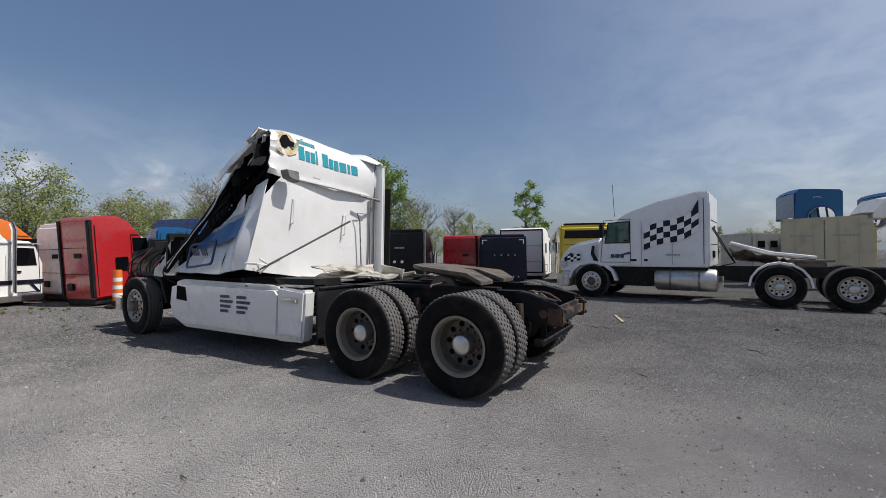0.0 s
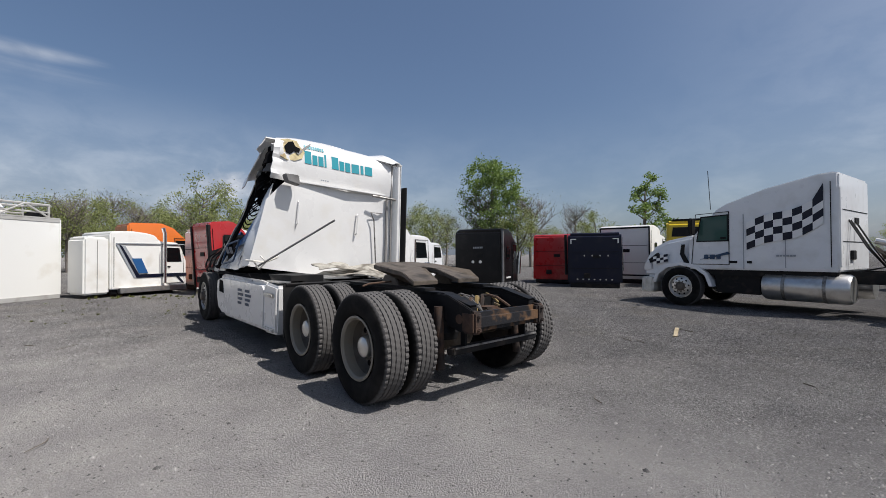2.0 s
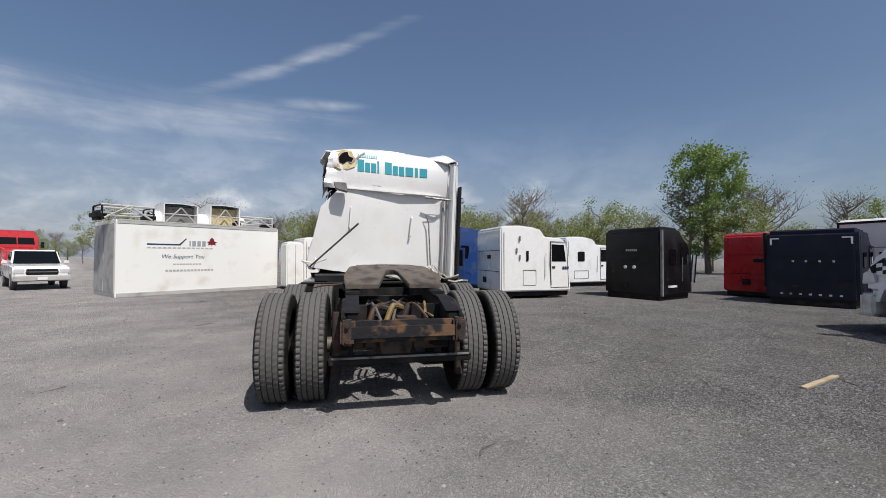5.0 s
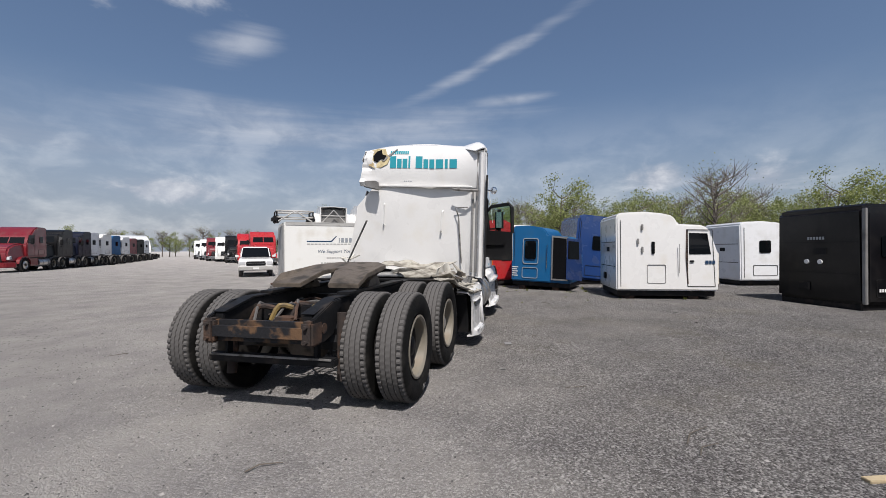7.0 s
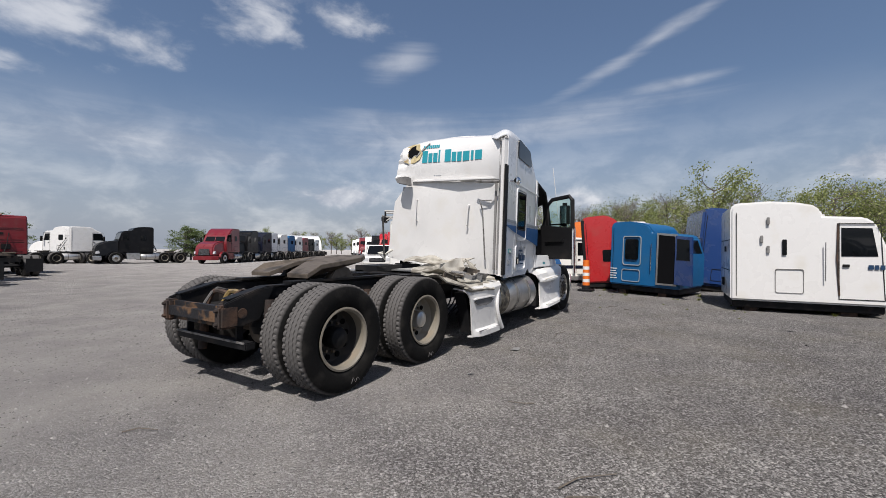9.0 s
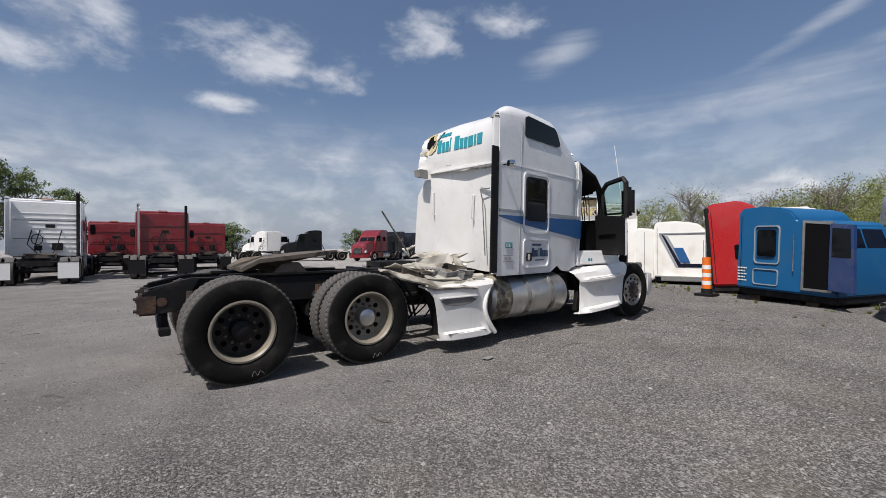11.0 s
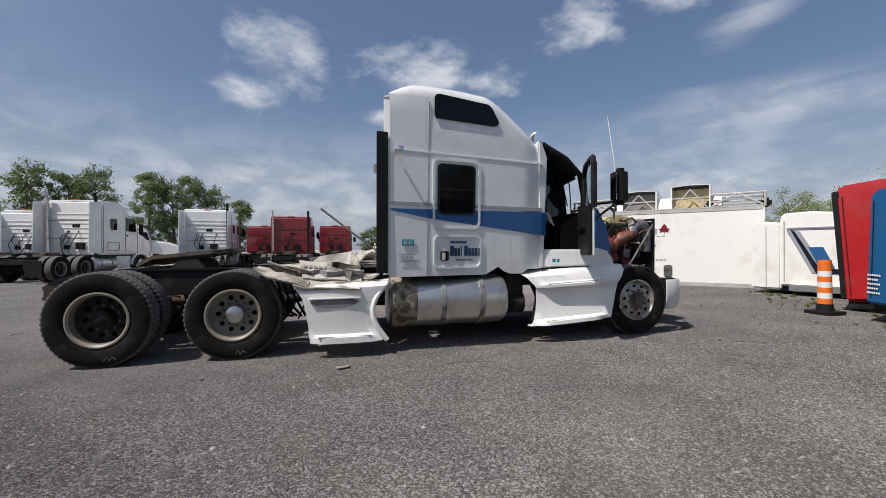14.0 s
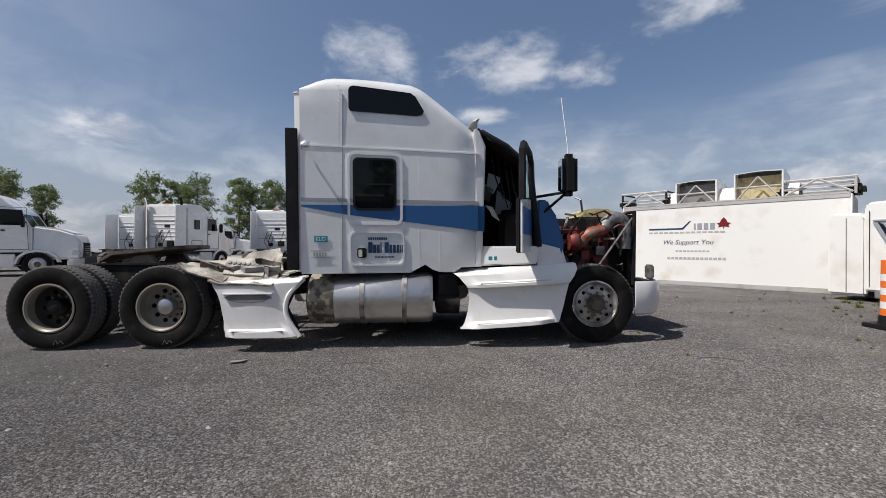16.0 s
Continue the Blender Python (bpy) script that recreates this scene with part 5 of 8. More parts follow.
    for k, (x, y, z, w) in enumerate(((1.75, -1.08, 1.02, 0.42), (2.15, -1.12, 0.96, 0.50), (2.40, -1.02, 1.06, 0.36), (2.55, -1.14, 0.98, 0.24))):
        part("torn_inner_fold", patch((x, y, z - 0.10), (x + 0.02, y - 0.06, z + 0.05), (x + w, y - 0.10, z + 0.04 * (k % 2)), (x + w * 0.95, y - 0.02, z - 0.14), 5, 4, 0.012, 0.09, 6, k + 20), (M_GREASE, M_GREYTRIM)[k % 2], T, "grimy torn inner fold", smooth=False)
    for k in range(4):
        part("torn_hose", tube([(1.62 + 0.09 * k, -0.78, 0.96), (1.72 + 0.07 * k, -0.95, 0.80), (1.80 + 0.06 * k, -0.98, 0.52 + 0.05 * k), (1.94 + 0.05 * k, -0.88, 0.44)], 0.016, 6, fine=3), M_MATTE, T, "hanging black hose")
    part("deck_plate", box(2.55, 3.3, -0.42, 0.42, 1.01, 1.04, 0.004), M_ALU, T, "chequered deck plate")
    # ---- left fairing with lettering ----
    lf = part("left_fairing", prism([(2.72, 0.28), (2.66, 0.92), (2.78, 1.02), (5.15, 1.04), (5.45, 0.98), (5.52, 0.62), (5.38, 0.36), (5.1, 0.27)], 1.02, 1.20, bevel=0.085, segments=4), M_WHITE, T, "white left tank fairing with dark lettering")
    part("fairing_step", prism([(2.28, 0.30), (2.22, 0.96), (2.70, 1.0), (2.76, 0.92), (2.78, 0.28)], 1.0, 1.19, bevel=0.03), M_WHITE, lf)
    part("step_recess", box(2.34, 2.68, 1.15, 1.225, 0.80, 0.86, 0.015), M_OFFWHITE, lf)
    part("step_recess", box(2.32, 2.70, 1.15, 1.235, 0.33, 0.38, 0.015), M_OFFWHITE, lf)
    part("tread_plate", box(2.28, 2.76, 0.8, 1.15, 1.0, 1.02), M_ALU, lf)
    # near-black plate on the uncut fairing, painting the shade of a punched hole
    part("fairing_hole", prism([(4.93, 0.70), (5.24, 0.72), (5.22, 0.94), (4.98, 0.92)], 1.19, 1.206), M_DARK, lf, "near-black plate standing in for a shaded punched hole")
    for k, (z, ww) in enumerate(((0.80, [0.018] * 9), (0.73, [0.018] * 12), (0.66, [0.018] * 10), (0.59, [0.018] * 8))):
        for x0 in (3.62, 4.02):
            part("small_lettering", moved(bars(ww, 0.042, 0.008), pose(x0, 1.204, z, 90, 0, 180)), M_NAVYINK, lf)
    part("left_frame_box", box(2.28, 2.9, 0.5, 0.98, 0.9, 1.1), M_MATTE, T)
    part("left_tank", lathe([(0.0, 3.0), (0.30, 3.0), (0.31, 3.05), (0.31, 5.0), (0.0, 5.02)], centre=(0, 0.80, 0.62), axis="x", n=20), M_FRAME, T)
    part("mud_flap", box(2.0, 2.03, 0.62, 1.18, 0.3, 1.0), M_MATTE, T)
    part("mud_flap_hanger", tube([(2.0, -1.15, 1.0), (2.0, 1.15, 1.0)], 0.02, 6), M_FRAME, T)

    # ---- engine and nose ----
    E = new("engine")
    E.parent = T
    E.location = (0, 0, -0.08)
    tagged(E, label="exposed red diesel engine with pipes")
    part("engine_block", box(6.22, 7.30, -0.34, 0.34, 0.72, 1.55, 0.03), M_ENGRED, E, "grimy red engine block")
    part("valve_cover", prism([(6.86, 1.74), (7.46, 1.74), (7.46, 1.85), (7.38, 1.90), (7.12, 1.91), (6.94, 1.88), (6.86, 1.82)], -0.26, 0.28, bevel=0.04), M_ENGBEIGE, E, "beige valve cover")
    part("cylinder_head", box(6.28, 7.42, -0.32, 0.32, 1.54, 1.75, 0.02), M_ENGBLACK, E)
    part("exhaust_manifold", tube([(6.35, -0.42, 1.56), (6.7, -0.44, 1.58), (7.15, -0.44, 1.55)], 0.06, 8), M_ENGRED, E)
    part("turbo", lathe([(0.0, 0.0), (0.12, 0.0), (0.15, 0.05), (0.15, 0.11), (0.10, 0.16), (0.07, 0.24), (0.0, 0.24)], centre=(6.62, -0.52, 1.40), axis="x", n=20), M_ENGRED, E, "red turbocharger housing")
    part("intake_pipe", tube([(6.80, -0.52, 1.36), (6.84, -0.56, 1.46), (6.94, -0.57, 1.53), (7.06, -0.56, 1.56), (7.16, -0.54, 1.62)], 0.085, 14, fine=4), M_COPPER, E, "reddish charge air pipe")
    part("intake_elbow", tube([(7.13, -0.545, 1.60), (7.20, -0.53, 1.70), (7.32, -0.50, 1.75), (7.44, -0.48, 1.70), (7.47, -0.48, 1.55), (7.46, -0.48, 1.30)], 0.092, 14, fine=4), M_ENGGREY, E)
    rng = random.Random(8)
    for k in range(44):
        x0, z0 = rng.uniform(6.15, 7.35), rng.uniform(0.85, 1.85)
        x1, z1 = x0 + rng.uniform(-0.35, 0.35), z0 + rng.uniform(-0.35, 0.25)
        y = -0.38 - rng.uniform(0, 0.22)
        part("hose", tube([(x0, y, z0), ((x0 + x1) / 2, y - 0.06, (z0 + z1) / 2 + 0.06), (x1, y + 0.03, max(0.75, z1))], rng.uniform(0.008, 0.022), 6), (M_MATTE, M_RUBBER, M_ENGRED, M_ENGGREY)[k % 4], E)
    for k in range(30):
        x0, z0 = rng.uniform(6.2, 7.2), rng.uniform(0.8, 1.62)
        s = rng.uniform(0.05, 0.13)
        part("engine_bracket", box(x0, x0 + s, -0.40 - s * 0.8, -0.32, z0, z0 + s * rng.uniform(0.6, 1.4), 0.01), (M_ENGRED, M_ENGBLACK, M_MATTE, M_ENGRED, M_ENGGREY)[k % 5], E)
    part("radiator", box(7.50, 7.62, -0.50, 0.50, 0.66, 1.72, 0.02), M_MATTE, T, "dark radiator core")
    part("radiator_frame", tube([(7.56, -0.55, 0.7), (7.58, -0.54, 1.75), (7.56, 0.54, 1.75), (7.56, 0.55, 0.7)], 0.03, 6), M_FRAME, T)
    part("brace_rod", tube([(6.98, -0.66, 0.95), (7.52, -0.60, 1.66)], 0.014, 6), M_ENGGREY, T)
    part("headlamp_bracket", box(7.66, 7.74, -0.80, -0.66, 0.80, 1.0, 0.02), M_ENGGREY, T)
    part("nose_scrap", box(7.56, 7.76, -0.86, -0.50, 0.48, 0.78, 0.03), M_MATTE, T)
    part("left_nose_scrap", patch((7.3, 0.55, 1.0), (7.5, 0.9, 1.1), (7.7, 0.8, 1.5), (7.4, 0.5, 1.6), 5, 5, 0.02, 0.12, 4), M_MATTE, T, "crumpled left nose wreckage")
    part("left_cab_scrap", patch((5.7, 1.05, 1.1), (6.3, 1.0, 1.05), (6.2, 0.85, 1.7), (5.6, 0.8, 1.6), 6, 6, 0.02, 0.15, 4), M_OFFWHITE, T, "crumpled left cowl wreckage")
    part("left_blue_scrap", patch((6.2, 0.95, 1.25), (6.7, 0.7, 1.3), (6.6, 0.5, 1.85), (6.1, 0.6, 1.9), 6, 6, 0.02, 0.12, 4), M_BLUE, T)
    for k in range(14):
        x = 5.8 + 0.12 * k
        part("torn_wire", tube([(x, 0.7, 1.5 + 0.03 * (k % 4)), (x + 0.08, 0.95, 1.35 - 0.05 * (k % 3)), (x + 0.05, 0.98, 1.05), (x - 0.05, 0.8, 0.9)], 0.012, 5, fine=3), (M_DARK, M_MATTE, M_ENGRED)[k % 3], T, "torn wire")
    outer = [(7.60, -0.30), (7.72, -0.48), (7.78, -0.66), (7.77, -0.82), (7.70, -0.97), (7.58, -1.08), (7.44, -1.14), (7.28, -1.16)]
    shell = [[(7.40 + (x - 7.40) * q, -0.60 + (y + 0.60) * q, z) for z, q in ((0.79, 0.93), (0.80, 0.97), (0.77, 1.0), (0.58, 1.01), (0.46, 0.99), (0.38, 0.93), (0.35, 0.84))] for x, y in outer]
    part("bumper_end", sheet(shell, 0.014), M_WHITE, T, "rounded white bumper end")
    part("bumper_bar", box(7.50, 7.60, -0.6, 1.0, 0.40, 0.62, 0.03), M_FRAME, T)
    part("left_bumper_end", prism([(7.5, 0.9), (7.62, 1.0), (7.5, 1.18), (7.25, 1.18), (7.25, 1.12), (7.45, 1.1)], 0.40, 0.66, axis="z", bevel=0.02), M_CHROME, T)
    part("front_rail_box", box(6.2, 7.6, -0.30, 0.30, 0.55, 0.74, 0.03), M_FRAME, T)
    part("inner_fender", prism([(5.95, 0.6), (6.15, 1.0), (6.45, 1.12), (7.1, 1.12), (7.1, 1.08), (6.5, 1.06), (6.2, 0.95), (6.02, 0.58)], 0.55, 1.0), M_MATTE, T)
    # the whole cab is twisted: its right side leans out towards the rear
    for o in T.children_recursive:
        if o.type != "MESH" or o.parent is D or o.name.startswith(("tyre", "rim", "hub", "hand_hole", "wheel_nut")):
            continue
        low = o.name.startswith(("fuel_tank", "tank_strap", "scraped_end", "fairing_step"))
        for v in o.data.vertices:
            x, y, z = v.co
            if z > 1.3 and 2.85 < x < 4.3 and y > -1.1:
                v.co.z += 0.14 * min(1.0, (z - 1.3) / 1.1) * min(1.0, (y + 1.1) / 2.0) * max(0.25, min(1.0, 1.0 - (x - 3.4) * 0.8))
            if z > 2.40 and 2.6 < x < 5.36:
                v.co.z += 0.135 * (z - 2.40) * min(1.0, max(0.0, (5.36 - x) / 0.8))
            if y < -0.55 and 2.85 < x < 5.36 and z > 0.92 and not low:
                want = -1.42 + 0.142 * (x - 3.02) - 0.035 * (z - 1.6)
                v.co.y += (want + 1.225) * min(1, (-y - 0.55) / 0.5)
            elif low and y < 0:
                v.co.y -= 0.12
            if 2.85 < x < 3.6 and z > 0.93 and y > -1.0 and not low:
                w = min(1.0, (y + 1.0) / 0.5)
                v.co.x += 0.10 * w
                v.co.y += 0.06 * w
    return T


wreck()

# ---- other cabs and tractors ----
def cab_body(parent, paint, L=2.9, H=2.5, W=2.3, style="sleeper", z0=0.25, trim=None, fine=True, back_window=False, bunk=True, bevel=0.09):
    """A sleeper cab on its own floor: rear wall at x 0, facing +x. Returns the body part."""
    trim = trim or M_MATTE
    S = 0.60 * L if style != "cabover" else 0.5 * L
    zt = z0 + H
    if style == "high":
        prof = [(0.0, z0), (0.0, zt - 0.06), (0.10, zt), (S * 0.75, zt + 0.02), (S * 1.02, zt - 0.16), (L * 0.80, z0 + H * 0.74), (L * 0.86, z0 + H * 0.68), (L, z0 + H * 0.40), (L, z0)]
    elif style == "raked":
        prof = [(0.0, z0), (0.0, zt - 0.05), (0.08, zt), (0.30, zt - 0.02), (L * 0.55, zt - 0.34), (L * 0.74, zt - 0.62), (L * 0.82, zt - 0.78), (L, z0 + H * 0.40), (L, z0)]
    elif style == "sloped":
        prof = [(0.0, z0), (0.0, zt - 0.04), (0.06, zt), (0.34, zt - 0.02), (1.25, zt - 0.20), (2.05, zt - 0.47), (2.28, zt - 0.60), (L - 0.02, z0 + 0.72), (L, z0)]
    elif style == "flat":
        prof = [(0.0, z0), (0.0, zt - 0.10), (0.05, zt - 0.03), (0.16, zt), (S * 0.45, zt + 0.02), (S * 0.75, zt - 0.03), (S * 0.92, zt - 0.10), (S, zt - 0.21), (S + 0.04, z0 + H * 0.845), (L * 0.86, z0 + H * 0.825), (L * 0.92, z0 + H * 0.77), (L, z0 + H * 0.48), (L, z0)]
    else:
        prof = [(0.0, z0), (0.0, zt - 0.10), (0.14, zt), (S, zt - 0.02), (L * 0.72, zt - 0.28), (L * 0.90, z0 + H * 0.78), (L, z0 + H * 0.42), (L, z0)]
    half = W / 2

    def taper(c):
        k = 1 - 0.05 * max(0, (c.z - z0) / H - 0.5)
        return (c.x, c.y * k, c.z)

    body = part("cab_shell", prism(prof, -half, half, bevel=bevel, taper=taper, segments=4), paint, parent)
    # windscreen lies on the last slope
    a, b_ = Vector((prof[-3][0], 0, prof[-3][1])), Vector((prof[-2][0], 0, prof[-2][1]))
    d = (b_ - a).normalized()
    nrm = Vector((-d.z, 0, d.x)) * -1
    p0, p1 = a + d * 0.07 + nrm * 0.010, b_ - d * 0.10 + nrm * 0.010
    w = half * 0.82
    for s in (-1, 1):
        g = sheet([[(p0.x, s * 0.03, p0.z), (p0.x, s * w * 0.93, p0.z)], [(p1.x, s * 0.03, p1.z), (p1.x, s * w, p1.z)]], 0.012)
        part("windscreen_pane", g, M_GLASS, parent)
    for s in (-1, 1):
        ys = s * (half + 0.004)
        zw0, zw1 = z0 + H * 0.46, z0 + H * 0.72
        x0, x1 = max(S * 1.06, L * 0.72 if style == "flat" else 0), L * 0.93
        if style == "sloped":
            zw0, zw1, x0, x1 = z0 + 0.72, z0 + 1.30, L * 0.69, L * 0.92
        win = [(x0, zw0), (x1, zw0), (x1 - 0.10, zw1), (x0, zw1 + 0.02)]
        w0 = part("side_window", prism([(x, z) for x, z in win], ys * 0.985 - 0.012, ys * 0.985 + 0.012), M_GREENGLASS if fine else M_GLASS, parent)
        if fine:
            part("window_rubber", ring_frame([(x0 - 0.03, zw0 - 0.03), (x1 + 0.03, zw0 - 0.03), (x1 - 0.08, zw1 + 0.03), (x0 - 0.03, zw1 + 0.05)], win, ys * 0.985 - 0.016, ys * 0.985 + 0.016), trim, w0)
        door = ring_frame([(x0 - 0.05, z0 + 0.12), (L * 0.97, z0 + 0.12), (x1 + 0.04, zw1 + 0.10), (x0 - 0.05, zw1 + 0.12)], [(x0 - 0.035, z0 + 0.135), (L * 0.97 - 0.015, z0 + 0.135), (x1 + 0.03, zw1 + 0.085), (x0 - 0.035, zw1 + 0.105)], ys - 0.006, ys + 0.006)
        part("door_seam", door, trim, parent)
        part("door_handle", box(x0 + 0.02, x0 + 0.14, ys - 0.02, ys + 0.02, z0 + H * 0.36, z0 + H * 0.385, 0.006), trim, parent)
        if bunk and style not in ("day", "sloped"):
            part("bunk_window", prism(rounded(S * 0.38, S * 0.38 + 0.42, z0 + H * 0.47, z0 + H * 0.68, 0.06), ys - 0.008, ys + 0.008), M_GLASS, parent)
            part("locker", ring_frame(rounded(S * 0.25, S * 0.75, z0 + 0.18, z0 + 0.58, 0.05), rounded(S * 0.25 + 0.015, S * 0.75 - 0.015, z0 + 0.195, z0 + 0.565, 0.04), ys - 0.005, ys + 0.005), trim, parent)
        part("rear_corner_seam", box(0.12, 0.135, ys - 0.004, ys + 0.004, z0 + 0.1, z0 + H * 0.9), trim, parent)
    # rear wall fittings
    for z in (0.30, 0.62):
        part("rear_seam", box(-0.006, 0.004, -half * 0.88, half * 0.88, z0 + H * z, z0 + H * z + 0.02), trim, parent)
    if back_window:
        part("back_window", prism(rounded(-0.32, 0.32, z0 + H * 0.42, z0 + H * 0.72, 0.06), -0.014, 0.0, axis="x"), M_GLASS, parent, "square rear window")
        part("window_trim", ring_frame(rounded(-0.40, 0.40, z0 + H * 0.38, z0 + H * 0.76, 0.08), rounded(-0.33, 0.33, z0 + H * 0.42, z0 + H * 0.72, 0.06), -0.012, 0.0, axis="x"), paint, parent)
    part("rear_vent", box(-0.02, 0.0, -0.25, 0.05, z0 + H * 0.5, z0 + H * 0.56, 0.004), trim, parent)
    part("hose_bracket", box(-0.05, 0.0, 0.15, 0.4, z0 + 0.25, z0 + 0.45, 0.01), M_FRAME, parent)
    part("floor_sill", box(0.05, L - 0.05, -half * 0.9, half * 0.9, z0 - 0.16, z0 + 0.02, 0.02), M_FRAME, parent)
    return body


def hood(parent, paint, x0, L, W, z0, z1, grille=M_MATTE):
    prof = [(x0, z0), (x0, z1), (x0 + L * 0.55, z1 - 0.14), (x0 + L * 0.88, z1 - 0.36), (x0 + L, z1 - 0.72), (x0 + L, z0)]
    part("hood", prism(prof, -W / 2, W / 2, bevel=0.10, segments=3, taper=lambda c: (c.x, c.y * (1 - 0.16 * max(0, (c.x - x0) / L) - 0.12 * max(0, (c.z - 1.0))), c.z)), paint, parent)
    part("grille", prism([(-W * 0.26, z0 + 0.06), (W * 0.26, z0 + 0.06), (W * 0.22, z1 - 0.76), (-W * 0.22, z1 - 0.76)], x0 + L - 0.05, x0 + L + 0.03, axis="x", bevel=0.02), grille, parent)
    for k in range(6):
        part("grille_bar", box(x0 + L + 0.028, x0 + L + 0.04, -W * 0.22, W * 0.22, z0 + 0.12 + 0.09 * k, z0 + 0.14 + 0.09 * k), M_CHROME, parent)
    for s in (-1, 1):
        part("headlamp", prism([(x0 + L * 0.80, z0 + 0.22), (x0 + L * 0.99, z0 + 0.18), (x0 + L * 0.97, z0 + 0.40), (x0 + L * 0.84, z0 + 0.46)], s * W * 0.37, s * W * 0.445, bevel=0.02), M_LAMP, parent)


def tractor(m, paint, label, style="high", fine=False, sleeper=2.9, H=2.5, wb=5.2, hoodL=1.75, stack=0, extender=False, flaps=True, low=1.05, group="parked tractors", rim=None):
    """A parked highway tractor. Origin under its rear axle, +x forward."""
    T = thing("parked_tractor", m, label, "truck", group)
    fx = wb
    cab0 = fx - 0.35 - sleeper + 0.15
    cab_body(T, paint, sleeper, H, 2.3, style, low, fine=fine)
    for o in T.children:
        o.location.x += cab0
    hood(T, paint, cab0 + sleeper - 0.08, hoodL, 2.15, 0.72, low + (H * 0.47 if style != "sloped" else 0.90))
    part("bumper", prism([(cab0 + sleeper + hoodL - 0.30, -1.2), (cab0 + sleeper + hoodL + 0.02, -0.8), (cab0 + sleeper + hoodL + 0.06, 0.8), (cab0 + sleeper + hoodL - 0.30, 1.2), (cab0 + sleeper + hoodL - 0.5, 1.2), (cab0 + sleeper + hoodL - 0.5, -1.2)], 0.34, 0.72, axis="z", bevel=0.04), paint if style == "high" else (M_OFFWHITE if style == "sloped" else M_CHROME), T)
    for s in (-1, 1):
        pts = [(fx - 0.78, 0.55), (fx - 0.66, 0.88), (fx - 0.40, 1.09), (fx, 1.16), (fx + 0.42, 1.08), (fx + 0.66, 0.86), (fx + 0.74, 0.6), (fx + 0.66, 0.6), (fx + 0.58, 0.82), (fx + 0.36, 1.0), (fx, 1.07), (fx - 0.36, 1.0), (fx - 0.60, 0.82), (fx - 0.70, 0.55)]
        part("fender", prism(pts, s * 0.86, s * 1.16), paint, T)
        part("step_box", prism([(fx - 1.75, 0.40), (fx - 0.78, 0.40), (fx - 0.74, 0.98), (fx - 1.75, 0.98)], s * 0.78, s * (0.98 if style == "sloped" else 1.08), bevel=0.03), paint if style == "high" else (M_FRAME if style == "sloped" else M_ALU), T)
        part("fuel_tank", lathe([(0.0, fx - 3.3), (0.28, fx - 3.3), (0.31, fx - 3.25), (0.31, fx - 1.85), (0.28, fx - 1.8), (0.0, fx - 1.8)], centre=(0, s * 0.88, 0.62), axis="x", n=20), M_ALU, T, "aluminium fuel tank")
        for x in (fx - 2.9, fx - 2.2):
            part("tank_strap", lathe([(0.312, x - 0.03), (0.32, x - 0.03), (0.32, x + 0.03), (0.312, x + 0.03)], centre=(0, s * 0.88, 0.62), axis="x", n=20), M_ENGGREY, T)
        mr = part("mirror", box(cab0 + sleeper - 0.25, cab0 + sleeper - 0.15, s * 1.38 - 0.1, s * 1.38 + 0.1, low + H * 0.42, low + H * 0.62, 0.03), M_MATTE, T)
        part("mirror_arm", tube([(cab0 + sleeper - 0.2, s * 1.3, low + H * 0.52), (cab0 + sleeper - 0.15, s * 1.1, low + H * 0.50)], 0.018, 6), M_MATTE, mr)
        part("frame_rail", box(-0.75, fx + 0.9, s * 0.43 - 0.05, s * 0.43 + 0.05, 0.72, 0.98, 0.01), M_FRAME, T)
        if extender:
            part("side_extender", prism([(cab0 - extender, low + 0.1), (cab0 + 0.02, low + 0.05), (cab0 + 0.02, low + H * 0.97), (cab0 - extender * 0.92, low + H * 0.94)], s * 1.12 - 0.015, s * 1.12 + 0.015, bevel=0.006), paint, T)
        if flaps:
            part("mud_flap", box(-0.95, -0.93, s * 0.92 - 0.3, s * 0.92 + 0.3, 0.25, 0.85, 0.004), M_REFLECT if flaps == "white" else M_MATTE, T)
            part("flap_bar", tube([(-0.94, s * 0.4, 0.86), (-0.94, s * 1.2, 0.86)], 0.018, 6), M_FRAME, T)
        for x in (0.0, 1.32):
            wheel(T, "tyre", x, s * 1.065, s, rim=rim or M_DIRTYRIM, fine=fine)
            wheel(T, "tyre", x, s * 0.735, s, rim=M_DIRTYRIM, fine=fine)
        wheel(T, "tyre", fx, s * 1.04, s, "front", M_ALU, fine=fine)
    part("rear_crossmember", box(-0.78, -0.66, -0.5, 0.5, 0.70, 0.92, 0.02), M_FRAME, T)
    for x in (0, 1.32):
        part("axle", tube([(x, -1, 0.515), (x, 1, 0.515)], 0.08, 8), M_FRAME, T)
    b = prism([(0.25, 0.45), (0.95, 0.45), (1.15, 0.2), (1.15, -0.2), (0.95, -0.45), (0.25, -0.45), (0.5, 0.0)], 1.12, 1.17, axis="z")
    part("fifth_wheel", b, M_GREASE, T)
    part("fifth_wheel_base", box(0.4, 1.0, -0.42, 0.42, 0.98, 1.12, 0.02), M_GREASE, T)
    part("front_axle", box(fx - 0.07, fx + 0.07, -0.95, 0.95, 0.40, 0.52), M_FRAME, T)
    part("engine_bay", box(fx - 0.9, fx + 0.7, -0.6, 0.6, 0.5, 0.95), M_FRAME, T)
    for k in range(stack):
        s = (-1, 1)[k]
        part("exhaust_stack", tube([(cab0 - 0.12, s * 1.0, 0.9), (cab0 - 0.12, s * 1.0, low + H + 0.05), (cab0 - 0.22, s * 1.0, low + H + 0.30)], 0.065, 10), M_CHROME if k else M_MATTE, T)
